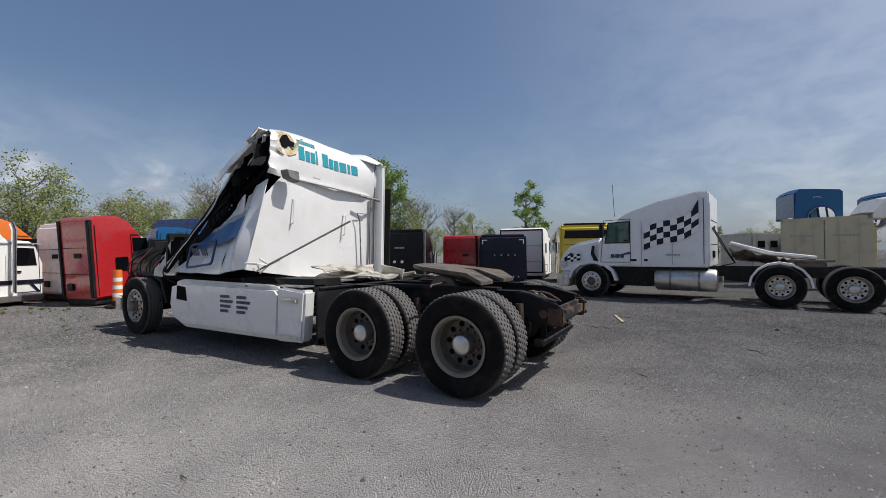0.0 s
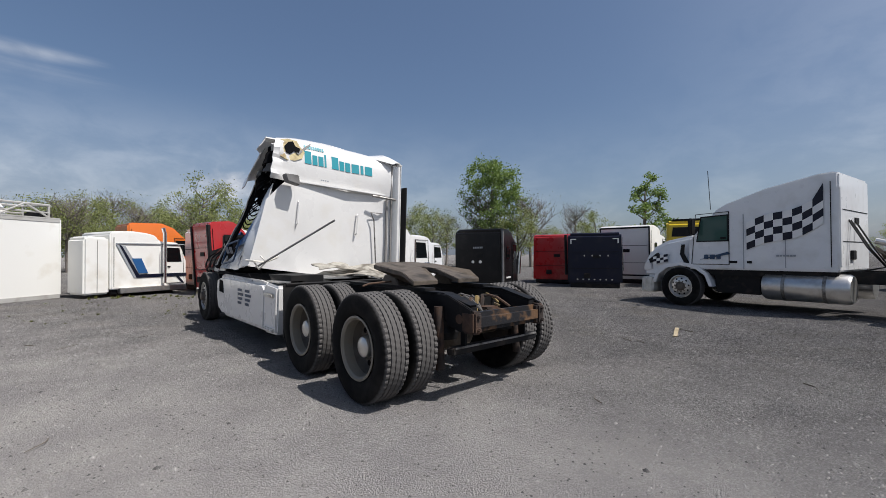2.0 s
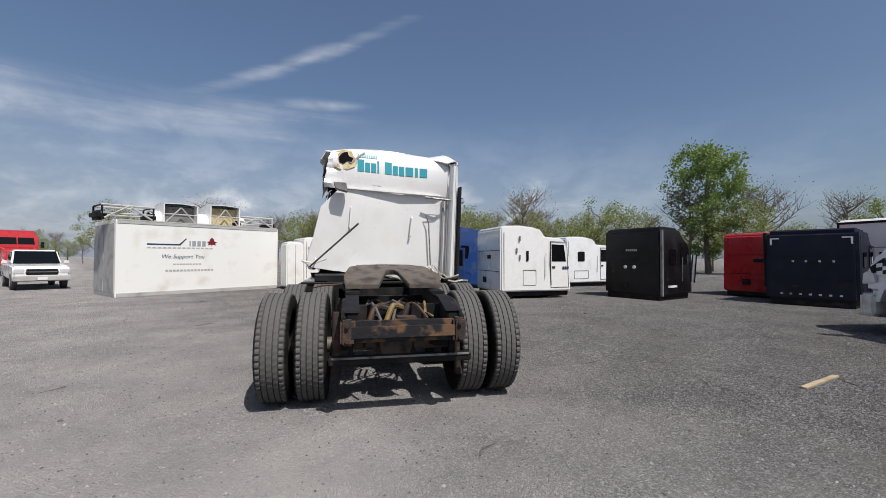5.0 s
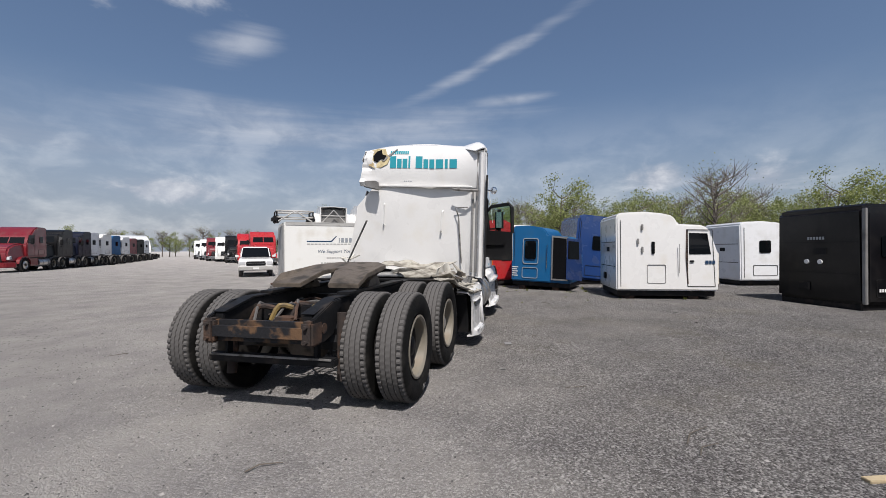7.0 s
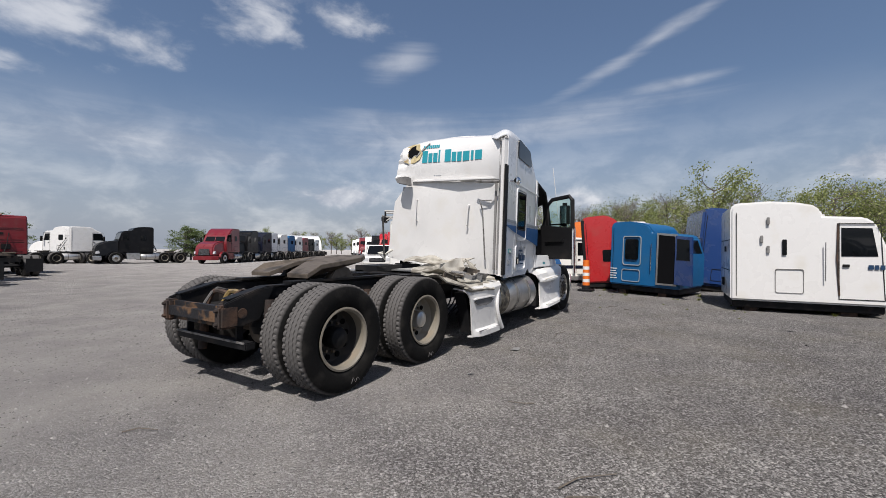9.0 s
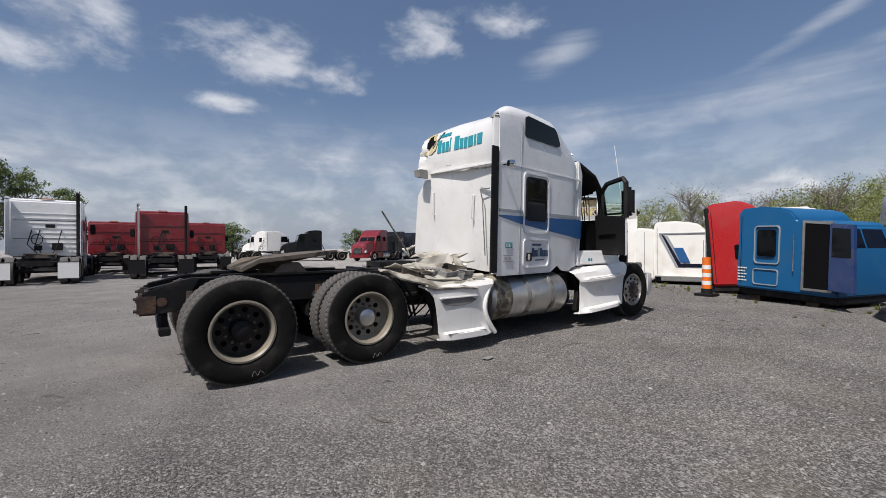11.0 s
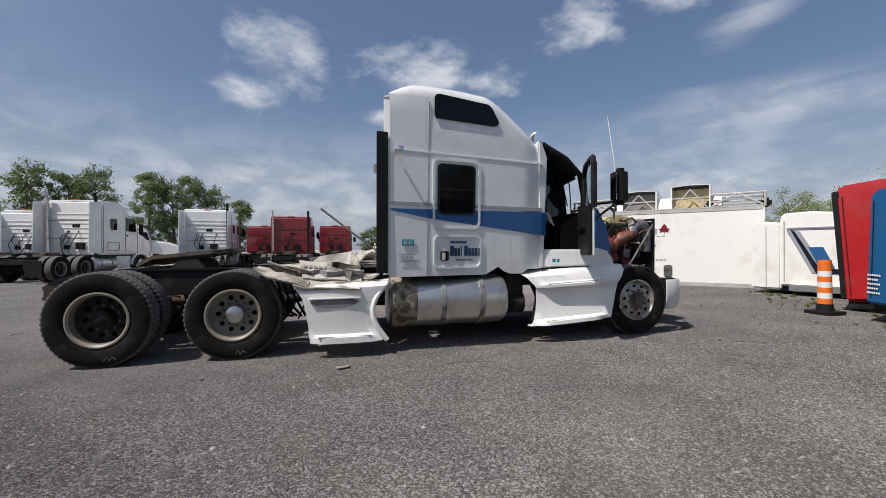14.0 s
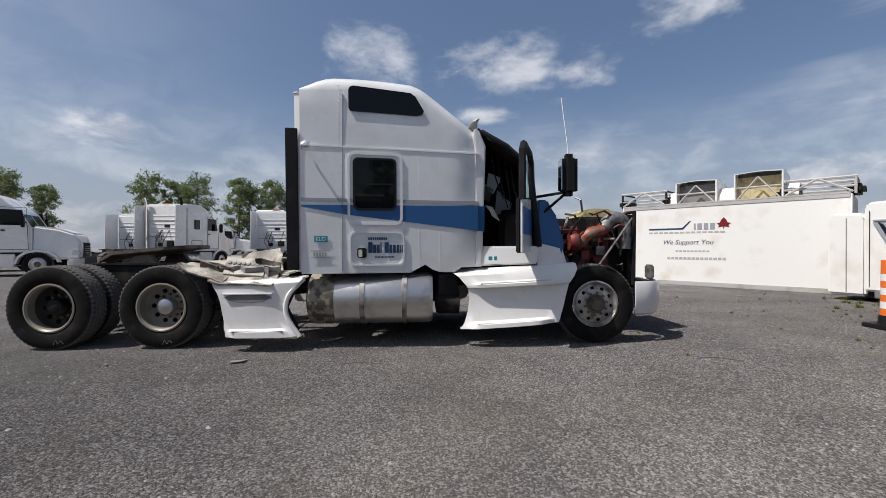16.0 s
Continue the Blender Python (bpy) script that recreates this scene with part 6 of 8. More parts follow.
    rr = random.Random(int(abs(m.translation.x) * 100))
    for k in range(3):
        y = rr.uniform(-0.5, 0.5)
        part("air_line", tube([(cab0, y, low + 1.1), (cab0 - 0.3, y + 0.1, low + 0.5), (cab0 - 0.5, y * 0.5, low + 0.1), (cab0 - 0.2, y, 1.0)], 0.018, 6), M_MATTE, T)
    return T


def loose_cab(m, paint, label, L=2.9, H=2.4, style="sleeper", z0=0.22, W=2.3, extras=True, back_window=False, bunk=True):
    C = thing("loose_cab", m, label, "truck cab", "loose cabs")
    cab_body(C, paint, L, H, W, style, z0, fine=False, back_window=back_window, bunk=bunk, bevel=0.15)
    part("timber_block", box(0.3, 0.6, -W * 0.42, W * 0.42, 0, z0 - 0.1, 0.01), M_RUST, C)
    part("timber_block", box(L - 0.8, L - 0.5, -W * 0.42, W * 0.42, 0, z0 - 0.1, 0.01), M_RUST, C)
    if extras:
        for s in (-1, 1):
            part("grab_rail", tube([(L * 0.62, s * (W / 2 + 0.05), z0 + 0.5), (L * 0.62, s * (W / 2 + 0.06), z0 + 1.3)], 0.014, 6), M_CHROME, C)
    return C


# the silver tractor with chequered flags beside the lane
vo = tractor(pose(-5.25, -9.25, 0, 0, 0, -7), M_SILVER, "silver-white tractor with chequered flag graphics, parked", "sloped", True, 2.95, 2.08, 5.93, 1.42, extender=False, rim=M_ALU, group="", low=0.98)
vo["group"] = "parked tractors"
# chequered flag on its left side: wavy cells
for s in (1,):
    for i in range(8):
        for j in range(4):
            def cell(u, v):
                x = 4.02 - u * 1.38
                z = 1.46 + v * 0.64 + 0.52 * (u ** 1.3) + 0.06 * math.sin(u * 6.5)
                if u > 0.93 and v > 0.9:
                    z += 0.20
                return (x, z)
            q = [cell(i / 8, j / 4), cell((i + 1) / 8, j / 4), cell((i + 1) / 8, (j + 1) / 4), cell(i / 8, (j + 1) / 4)]
            part("chequer", prism(q, 1.155, 1.168), (M_NAVY, M_REFLECT)[(i + j) % 2], vo)
    part("logo", moved(bars([0.10, 0.12, 0.10], 0.11, 0.03), pose(4.95, 1.165, 1.24, 90, 0, 180)), M_NAVYINK, vo, "dark door logo")
    part("logo_flash", prism([(5.06, 1.22), (4.36, 1.36), (4.42, 1.42)], 1.158, 1.166), M_NAVYINK, vo)
    part("small_lettering", moved(bars([0.05] * 6, 0.04, 0.01), pose(3.45, 1.165, 1.30, 90, 0, 180)), M_GREYSTRIPE, vo)
    part("aerial", tube([(4.9, 0.9, 2.5), (4.95, 0.92, 3.5)], 0.008, 5), M_MATTE, vo)
    for i in range(4):
        for j in range(3):
            part("hood_chequer", prism([(5.72 + 0.10 * i, 1.16 + 0.07 * j - 0.02 * i), (5.82 + 0.10 * i, 1.14 + 0.07 * j - 0.02 * i), (5.82 + 0.10 * i, 1.21 + 0.07 * j - 0.02 * i), (5.72 + 0.10 * i, 1.23 + 0.07 * j - 0.02 * i)], 0.99, 1.02), (M_NAVY, M_REFLECT)[(i + j) % 2], vo)
    part("cowl_gap", prism([(5.18, 1.02), (5.34, 1.36), (5.30, 1.62), (5.22, 1.62), (5.24, 1.38), (5.10, 1.10)], 1.06, 1.10), M_MATTE, vo, "black cowl gap")
    part("hood_vent", prism([(5.95, 1.30), (6.22, 1.12), (6.26, 1.22), (6.02, 1.40)], 0.90, 0.99), M_MATTE, vo, "black hood vent")
    part("sleeper_seam", box(3.28, 3.295, 1.148, 1.156, 1.05, 1.95), M_GREYSTRIPE, vo)
    part("door_seam_rear", box(4.08, 4.095, 1.148, 1.157, 1.0, 2.3), M_GREYSTRIPE, vo)
    part("door_badge", box(4.22, 4.40, 1.15, 1.162, 1.14, 1.20, 0.004), M_MATTE, vo)
    part("door_badge", box(3.92, 4.02, 1.15, 1.162, 1.14, 1.20, 0.004), M_MATTE, vo)
    part("rear_fin", box(2.38, 2.48, 0.98, 1.14, 1.1, 2.75, 0.02), M_SILVER, vo)
    part("deck_clutter", patch((0.9, -0.5, 1.15), (1.4, 0.5, 1.25), (2.4, 0.45, 1.45), (2.3, -0.5, 1.1), 8, 6, 0.03, 0.16, 4), M_GREASE, vo, "greasy clutter on the deck")
    part("deck_pipe", tube([(0.6, 0.3, 1.22), (1.5, 0.5, 1.34), (2.35, 0.7, 1.62)], 0.06, 8), M_ALU, vo)
    part("bumper_lower", box(6.1, 6.5, -1.0, 1.0, 0.30, 0.40, 0.03), M_OFFWHITE, vo)
    for x in (0.0, 1.32):
        arch = []
        for k in range(9):
            a = math.pi * k / 8
            arch.append((x + 0.64 * math.cos(a), 0.52 + 0.62 * math.sin(a)))
        for k in range(8, -1, -1):
            a = math.pi * k / 8
            arch.append((x + 0.59 * math.cos(a), 0.52 + 0.57 * math.sin(a)))
        if x > 1:
            part("quarter_fender", prism(arch, 0.76, 1.2), M_REFLECT, vo, "pale quarter fender")
for o in vo.children:
    if o.name.startswith(("chequer", "logo", "small_lettering", "aerial", "sleeper_seam", "door_seam_rear", "door_badge", "rear_fin")):
        o.location.x += 0.38
    elif o.name.startswith(("hood_chequer", "cowl_gap", "hood_vent", "bumper_lower")):
        o.location.x += 0.62

# loose cabs on the ground along the tree side
wc = loose_cab(pose(9.9, -4.3, 0, 0, 0, -86), M_WHITE, "white sleeper cab with a dark-glazed door set down on the gravel", 3.0, 2.2, "flat", 0.25, 2.2, bunk=False)
part("slot_window", prism(rounded(1.06, 1.15, 1.28, 1.62, 0.02), -1.118, -1.09), M_GLASS, wc, "narrow dark slot window")
part("locker", ring_frame(rounded(0.92, 1.48, 0.45, 0.98, 0.05), rounded(0.935, 1.465, 0.465, 0.965, 0.04), -1.108, -1.09), M_GREYTRIM, wc)
part("door_opening_edge", tube([(2.12, -1.11, 0.45), (2.08, -1.12, 1.2), (2.10, -1.10, 1.95)], 0.018, 6), M_RUST, wc)
part("cowl_grille", box(2.96, 3.22, -0.75, 0.75, 0.35, 1.35, 0.06), M_OFFWHITE, wc)
part("small_lettering", moved(bars([0.09, 0.07, 0.08], 0.09, 0.02), pose(2.62, -1.112, 1.0, 90, 0, 180) @ pose(0, 0, 0, 0, 180, 0)), M_NAVYINK, wc)
for zz, xx in ((1.95, 0.75), (1.55, 0.62), (1.32, 0.75)):
    part("side_latch", box(xx, xx + 0.06, -1.135, -1.10, zz, zz + 0.16, 0.008), M_GREYTRIM, wc)
wc.scale.x = 0.88
bc = loose_cab(pose(8.3, -8.9, 0, 0, 0, -68), M_BLACK, "black sleeper cab set down on the gravel", 1.95, 2.3, "sleeper", 0.12, 2.1)
for yy in (-0.1, 0.22):
    part("round_vent", lathe([(0.0, -0.03), (0.055, -0.03), (0.06, 0.0)], centre=(0.0, yy, 1.08), axis="x", n=14), M_REFLECT, bc, "pale round vent")
part("small_lettering", moved(bars([0.05] * 8, 0.07, 0.02), pose(0.35, -1.072, 0.42, 90, 0, 0)), M_REFLECT, bc)
part("small_lettering", moved(bars([0.05] * 6, 0.07, 0.02), Matrix(((0, 0, -1, -0.01), (-1, 0, 0, 0.2), (0, 1, 0, 1.62), (0, 0, 0, 1)))), M_GREYSTRIPE, bc)
part("exhaust_stub", tube([(1.90, -1.08, 0.55), (1.95, -1.13, 1.5)], 0.09, 12), M_CHROME, bc)
part("corner_rail", box(-0.02, 0.05, -1.08, -1.0, 0.15, 2.3, 0.01), M_GREYTRIM, bc)
loose_cab(pose(15.0, -9.3, 0, 0, 0, -78), M_SILVER, "pale grey sleeper cab behind the black one", 3.0, 2.2, "flat", 0.2)
loose_cab(pose(7.81, -13.5, 0, 0, 0, -72), M_RED, "red sleeper cab set down on the gravel", 2.7, 2.1, "flat", 0.2, 2.1)
nv = loose_cab(pose(5.30, -12.54, 0, 0, 0, -64), M_NAVY, "navy sleeper cab set down on the gravel", 2.7, 2.1, "sleeper", 0.15, 2.1)
wb = loose_cab(pose(5.77, -16.1, 0, 0, 0, -80), M_TRAILER, "white box body behind the navy cab", 3.4, 2.5, "flat", 0.2)
for s in (-1, 1):
    part("corner_bracket", prism([(s * 0.70, 2.00), (s * 0.92, 2.00), (s * 0.92, 1.80), (s * 0.88, 1.80), (s * 0.88, 1.97), (s * 0.70, 1.97)], -0.012, 0.0, axis="x"), M_REFLECT, nv, "pale corner bracket")
for k in range(7):
    part("rear_fitting", box(-0.03, 0.0, -0.7 + 0.22 * k, -0.64 + 0.22 * k, 0.32, 0.37, 0.004), M_GREYBODY, nv)
for k in range(4):
    part("rear_fitting", box(-0.03, 0.0, -0.55 + 0.3 * k, -0.5 + 0.3 * k, 1.28, 1.34, 0.004), M_GREYBODY, nv)
part("exhaust_pipe", tube([(0.55, 1.16, 0.5), (0.55, 1.18, 2.2)], 0.06, 10), M_MATTE, nv)
part("edge_frame", ring_frame([(-1.12, 0.35), (1.12, 0.35), (1.12, 2.62), (-1.12, 2.62)], [(-1.06, 0.42), (1.06, 0.42), (1.06, 2.55), (-1.06, 2.55)], -0.02, 0.0, axis="x"), M_MATTE, wb, "black edge frame")
part("exhaust_pipe", tube([(-0.15, 0.6, 0.8), (-0.15, 0.6, 2.3)], 0.07, 10), M_MATTE, wb)
yc = loose_cab(pose(2.26, -15.0, 0, 0, 0, -70), M_YELLOW, "yellow sleeper cab with dark roof top", 2.8, 2.5, "sleeper", 0.2)
# black plate on the closed rear wall paints the shade of an opening
part("dark_opening", prism([(-0.95, 2.05), (0.95, 2.05), (0.90, 2.42), (-0.90, 2.42)], -0.02, 0.0, axis="x", bevel=0.004), M_MATTE, yc, "black plate standing in for a shaded opening")
part("roof_cap", box(0.15, 1.7, -0.95, 0.95, 2.68, 2.76, 0.05), M_MATTE, yc, "dark roof cap")
bl = loose_cab(pose(12.3, -1.5, 0.02, 0, 2, -106), M_CABBLUE, "teal-blue cab with square side window and missing door", 2.6, 1.95, "flat", 0.3, 2.0, bunk=False)
# its side towards the yard: window in a raised frame, locker, sign lines and the doorway
part("square_window", prism(rounded(0.62, 1.12, 1.10, 1.72, 0.06), -1.035, -1.0), M_GLASS, bl, "square side window")
part("window_trim", ring_frame(rounded(0.52, 1.22, 0.92, 1.82, 0.09), rounded(0.545, 1.195, 0.945, 1.795, 0.075), -1.02, -0.99), M_GREYSTRIPE, bl)
part("locker_trim", ring_frame(rounded(0.50, 1.20, 0.42, 0.80, 0.07), rounded(0.52, 1.18, 0.44, 0.78, 0.06), -1.02, -0.99), M_GREYSTRIPE, bl)
for k in range(5):
    part("side_lettering", moved(bars([0.035] * (6 - k % 2), 0.03, 0.012), pose(0.05, -1.01, 0.48 + 0.075 * k, 90, 0, 0)), M_REFLECT, bl)
# solid near-black slab, the shade of an open doorway put into its colour
part("open_doorway", prism([(1.86, 0.45), (2.45, 0.45), (2.42, 1.82), (1.86, 1.86)], -1.03, -0.95), M_DARK, bl, "near-black slab standing in for the shaded open doorway")
part("doorway_trim", ring_frame([(1.80, 0.40), (2.50, 0.40), (2.47, 1.88), (1.80, 1.92)], [(1.86, 0.45), (2.45, 0.45), (2.42, 1.82), (1.86, 1.86)], -1.04, -0.98), M_ALU, bl)
part("ajar_door", moved(prism([(0.0, 0.45), (0.72, 0.45), (0.66, 1.80), (0.0, 1.84)], -0.03, 0.03, bevel=0.01), pose(2.45, -1.05, 0, 0, 0, -18)), M_DEEPBLUE, bl, "dented dark blue door hanging ajar")
part("ajar_glass", moved(prism([(0.08, 1.15), (0.60, 1.15), (0.56, 1.72), (0.08, 1.75)], -0.036, 0.036), pose(2.45, -1.05, 0, 0, 0, -18)), M_GLASS, bl)
bl.scale.x = 0.8
loose_cab(pose(14.6, -3.2, 0.05, 0, 6, -75), M_DEEPBLUE, "deep blue tall sleeper cab", 2.8, 2.6, "sleeper", 0.2)
rl = loose_cab(pose(13.11, -0.11, -0.01, 0, -4, -78), M_RED, "bright red sleeper cab leaning back", 1.8, 2.35, "high", 0.2, 1.35, bunk=False)
part("square_window", prism(rounded(0.62, 0.98, 0.95, 1.35, 0.05), -0.69, -0.66), M_GLASS, rl, "square side window")
for yy in (-0.62, 0.62):
    part("rear_edge", box(-0.04, 0.08, yy - 0.06, yy + 0.06, 0.25, 2.45, 0.02), M_MATTE, rl, "black rear edge strip")
loose_cab(pose(15.4, -0.2, 0, 0, 0, -80), M_WHITE, "white cab behind the red and blue ones", 2.6, 2.3, "sleeper", 0.2, 2.0)
cs = thing("cab_section", pose(15.12, 3.45, 0, 0, 0, -70), "cut-off white cab section standing beside the trailer", "truck cab")
part("section_shell", prism([(0.0, 0.12), (0.0, 1.95), (0.10, 2.05), (0.66, 2.0), (0.72, 1.9), (0.72, 0.12)], -1.0, 0.2, bevel=0.06), M_TRAILER, cs)
part("section_seam", box(0.36, 0.375, -1.01, -0.99, 0.2, 1.9), M_GREYTRIM, cs)
sc = loose_cab(pose(15.38, 2.80, 0, 0, 0, -70), M_TRAILER, "white cab with grey and blue stripes beside the box trailer", 3.1, 1.98, "flat", 0.25, 2.2, bunk=False)
for x0, x1, mm, y0 in ((0.20, 0.55, M_GREYSTRIPE, 0.0), (0.30, 0.42, M_NAVY, 0.004)):
    part("slant_stripe", prism([(x0, 1.78), (x1, 1.72), (x1 + 0.72, 0.62), (x0 + 0.72 - 0.05, 0.62)], -1.112 - y0, -1.09), mm, sc, "slanting dark stripe")
part("level_stripe", prism([(1.0, 0.62), (3.1, 0.62), (3.1, 0.74), (1.05, 0.74)], -1.118, -1.09), M_NAVY, sc, "dark level stripe")
part("blue_panel", prism([(0.78, 1.30), (1.15, 1.30), (1.42, 0.78), (1.05, 0.78)], -1.124, -1.09), M_BLUE, sc, "blue panel")
part("thin_stripe", prism([(0.2, 1.80), (3.0, 1.80), (3.0, 1.83), (0.2, 1.83)], -1.116, -1.09), M_GREYSTRIPE, sc)
part("hook_stripe", prism([(2.5, 0.74), (2.62, 0.74), (3.0, 0.36), (2.9, 0.36)], -1.118, -1.09), M_NAVY, sc)
part("exhaust_pipe", tube([(2.05, -1.22, 0.4), (2.05, -1.22, 2.2), (1.98, -1.22, 2.4)], 0.075, 12), M_CHROME, sc)
part("running_board", box(0.3, 3.0, -1.25, -1.0, 0.12, 0.30, 0.02), M_ALU, sc)
sc.scale.x = 0.8
loose_cab(pose(18.6, 1.9, 0, 0, 0, -80), M_ORANGE, "orange cab behind the striped one", 2.7, 2.55, "high", 0.2, 1.9)


# ---- box trailer with lettering ----
def box_trailer():
    A, B = Vector((11.7, 8.11, 0)), Vector((15.4, 3.71, 0))
    d = (B - A).normalized()
    ang = math.degrees(math.atan2(d.y, d.x))
    L, H = (B - A).length, 2.60
    T = thing("box_trailer", pose(A.x, A.y, 0, 0, 0, ang), "white box trailer body set on the ground with faded lettering", "trailer")
    part("side_wall", box(0, L, 0, 0.05, 0.12, H, 0.004), M_TRAILER, T)
    part("far_wall", box(0, L, 2.40, 2.45, 0.12, H), M_TRAILER, T)
    part("roof", box(-0.02, L + 0.02, -0.02, 2.47, H, H + 0.05, 0.01), M_GREYBODY, T)
    part("rear_frame", box(-0.06, 0.0, 0.0, 2.45, 0.0, H + 0.04, 0.01), M_TRAILER, T)
    for s in (0.05, 1.24):
        part("rear_door", box(-0.09, -0.06, s, s + 1.16, 0.15, H - 0.1, 0.01), M_GREYBODY, T)
    part("front_wall", box(L, L + 0.05, 0.0, 2.45, 0.12, H), M_TRAILER, T)
    part("bottom_rail", box(-0.02, L + 0.02, -0.02, 0.06, 0.0, 0.14, 0.01), M_GREYBODY, T)
    part("top_rail", box(-0.02, L + 0.02, -0.015, 0.06, H - 0.10, H + 0.04, 0.008), M_GREYBODY, T)
    rv = bmesh.new()
    for k in range(int(L / 0.6)):
        rivets(rv, [(0.3 + 0.6 * k, -0.001, 0.3 + 0.2 * j) for j in range(12)], 0.008)
    part("rivets", rv, M_TRAILER, T)

    def on_side(b, x, z, y=-0.004):
        return moved(b, Matrix(((1, 0, 0, x + 0.22), (0, 0, -1, y), (0, 1, 0, z), (0, 0, 0, 1))))

    part("logo_line", on_side(prism([(0.0, 0.0), (1.05, 0.0), (1.28, 0.26), (1.23, 0.26), (1.02, 0.05), (0.0, 0.05)], 0, 0.003, axis="z"), 0.62, 1.80), M_NAVYINK, T, "dark logo stroke")
    for x, w in ((1.98, 0.05), (2.08, 0.13), (2.26, 0.12), (2.43, 0.13)):
        part("logo_bar", on_side(bars([w], 0.20, 0.0), x, 1.78), M_GREYSTRIPE, T, "grey logo shape")
    part("logo_leaf", on_side(prism([(0.17, 0.0), (0.19, 0.10), (0.32, 0.07), (0.29, 0.14), (0.36, 0.20), (0.27, 0.22), (0.24, 0.30), (0.17, 0.38), (0.10, 0.30), (0.07, 0.22), (-0.02, 0.20), (0.05, 0.14), (0.02, 0.07), (0.15, 0.10)], 0, 0.003, axis="z"), 2.62, 1.76), M_DARKRED, T, "dark red leaf shape")
    part("small_lettering", on_side(bars([0.12] * 14, 0.05, 0.04), 0.62, 1.68), M_GREYBODY, T)
    part("slogan", on_side(letters("We Support You", 0.21, 0.25), 1.05, 1.32), M_NAVYINK, T, "dark hand-style slogan")
    part("small_lettering", on_side(bars([0.08] * 9, 0.05, 0.03), 1.45, 1.08), M_GREYBODY, T)
    part("small_lettering", on_side(bars([0.09] * 14, 0.07, 0.03), 1.2, 0.84), M_GREYBODY, T)
    return T


box_trailer()


# hoods standing on the trailer roof
def roof_hood(x, y, ang, paint, label, style="hood", tall=0.86):
    T = thing("loose_hood", pose(x, y, 2.65, 0, 0, ang), label, "truck hood", "hoods on the trailer")
    if style == "frame":
        for xx in (0.05, 1.1):
            for yy in (-0.75, 0.75):
                part("upright", tube([(xx, yy, 0.0), (xx, yy, tall)], 0.035, 6), paint, T)
            part("cross_bar", tube([(xx, -0.78, tall), (xx, 0.78, tall)], 0.04, 6), M_GREYBODY, T)
            part("cross_bar", tube([(xx, -0.78, tall * 0.45), (xx, 0.78, tall * 0.45)], 0.03, 6), M_GREYBODY, T)
        for yy in (-0.75, 0.75):
            part("side_bar", tube([(0.05, yy, tall), (1.1, yy, tall)], 0.03, 6), paint, T)
            part("end_block", box(0.1, 0.9, yy - 0.18, yy + 0.18, 0.0, tall * 0.6, 0.08), M_MATTE, T)
        part("brace", tube([(0.0, -0.7, 0.05), (0.0, 0.0, tall)], 0.03, 6), M_GREYBODY, T)
        part("brace", tube([(0.0, 0.7, 0.05), (0.0, 0.0, tall)], 0.03, 6), M_GREYBODY, T)
        return T
    prof = [(0.0, 0.0), (0.0, tall * 0.93), (0.35, tall), (1.1, tall * 0.82), (1.5, 0.2), (1.5, 0.0)]
    for s in (-1, 1):
        part("hood_side", prism(prof, s * 0.60, s * 0.56, bevel=0.0), paint, T)
        part("fender", lathe([(0.36, s * 0.58), (0.42, s * 0.60), (0.44, s * 0.75), (0.40, s * 0.92), (0.34, s * 0.92)], centre=(0.55, 0, 0.05), n=20), paint, T)
    part("hood_top", sheet([[(px, yy, pz + 0.06 * (1 - abs(yy))) for yy in (-0.60, -0.3, 0.0, 0.3, 0.60)] for px, pz in prof[1:5]], 0.02), paint, T)
    part("hood_lining", box(0.28, 0.32, -0.55, 0.55, 0.0, tall * 0.85, 0.0), M_FOAM if style == "hood" else M_GREYTRIM, T)
    for a, b_ in (((0.02, -0.5, 0.05), (0.02, 0.0, tall * 0.8)), ((0.02, 0.5, 0.05), (0.02, 0.0, tall * 0.8)), ((0.02, -0.55, tall * 0.45), (0.02, 0.55, tall * 0.45))):
        part("hood_brace", tube([a, b_], 0.024, 6), M_GREYBODY, T)
    return T


def lifted_front(m, label):
    """A whole bonnet with its wheel arch, set down on its lower edge."""
    T = thing("loose_hood", m, label, "truck hood", "hoods on the containers")
    arch = [(0.62 + 0.42 * math.cos(math.pi * k / 12), 0.42 * math.sin(math.pi * k / 12)) for k in range(13)]
    side = [(0.0, 0.0), (0.0, 0.92), (0.08, 1.0), (1.25, 1.08), (1.36, 0.98), (1.40, 0.0)] + arch
    for s in (-1, 1):
        part("hood_side", prism(side, s * 0.88, s * 0.94), M_CABBLUE, T)
        part("arch_rim", tube([(x, s * 0.95, z) for x, z in arch], 0.03, 6), M_DEEPBLUE, T)
        for x in (0.34, 0.60, 0.86):
            part("timber_prop", tube([(x, s * 0.7, 0.0), (x + 0.1, s * 0.7, 0.85)], 0.035, 5), M_RUST, T)
    part("hood_top", sheet([[(x, y, z + 0.05 * (1 - y * y)) for y in (-0.94, -0.5, 0.0, 0.5, 0.94)] for x, z in ((0.0, 0.92), (0.08, 1.0), (0.7, 1.05), (1.25, 1.08), (1.38, 0.94))], 0.02), M_CABBLUE, T)
    part("nose_panel", box(1.36, 1.41, -0.88, 0.88, 0.05, 0.95, 0.02), M_DEEPBLUE, T)
    part("logo", tube([(0.62, 0.955, 0.74), (0.72, 0.955, 0.77), (0.86, 0.955, 0.76), (0.84, 0.955, 0.72)], 0.012, 5), M_REFLECT, T)
    return T


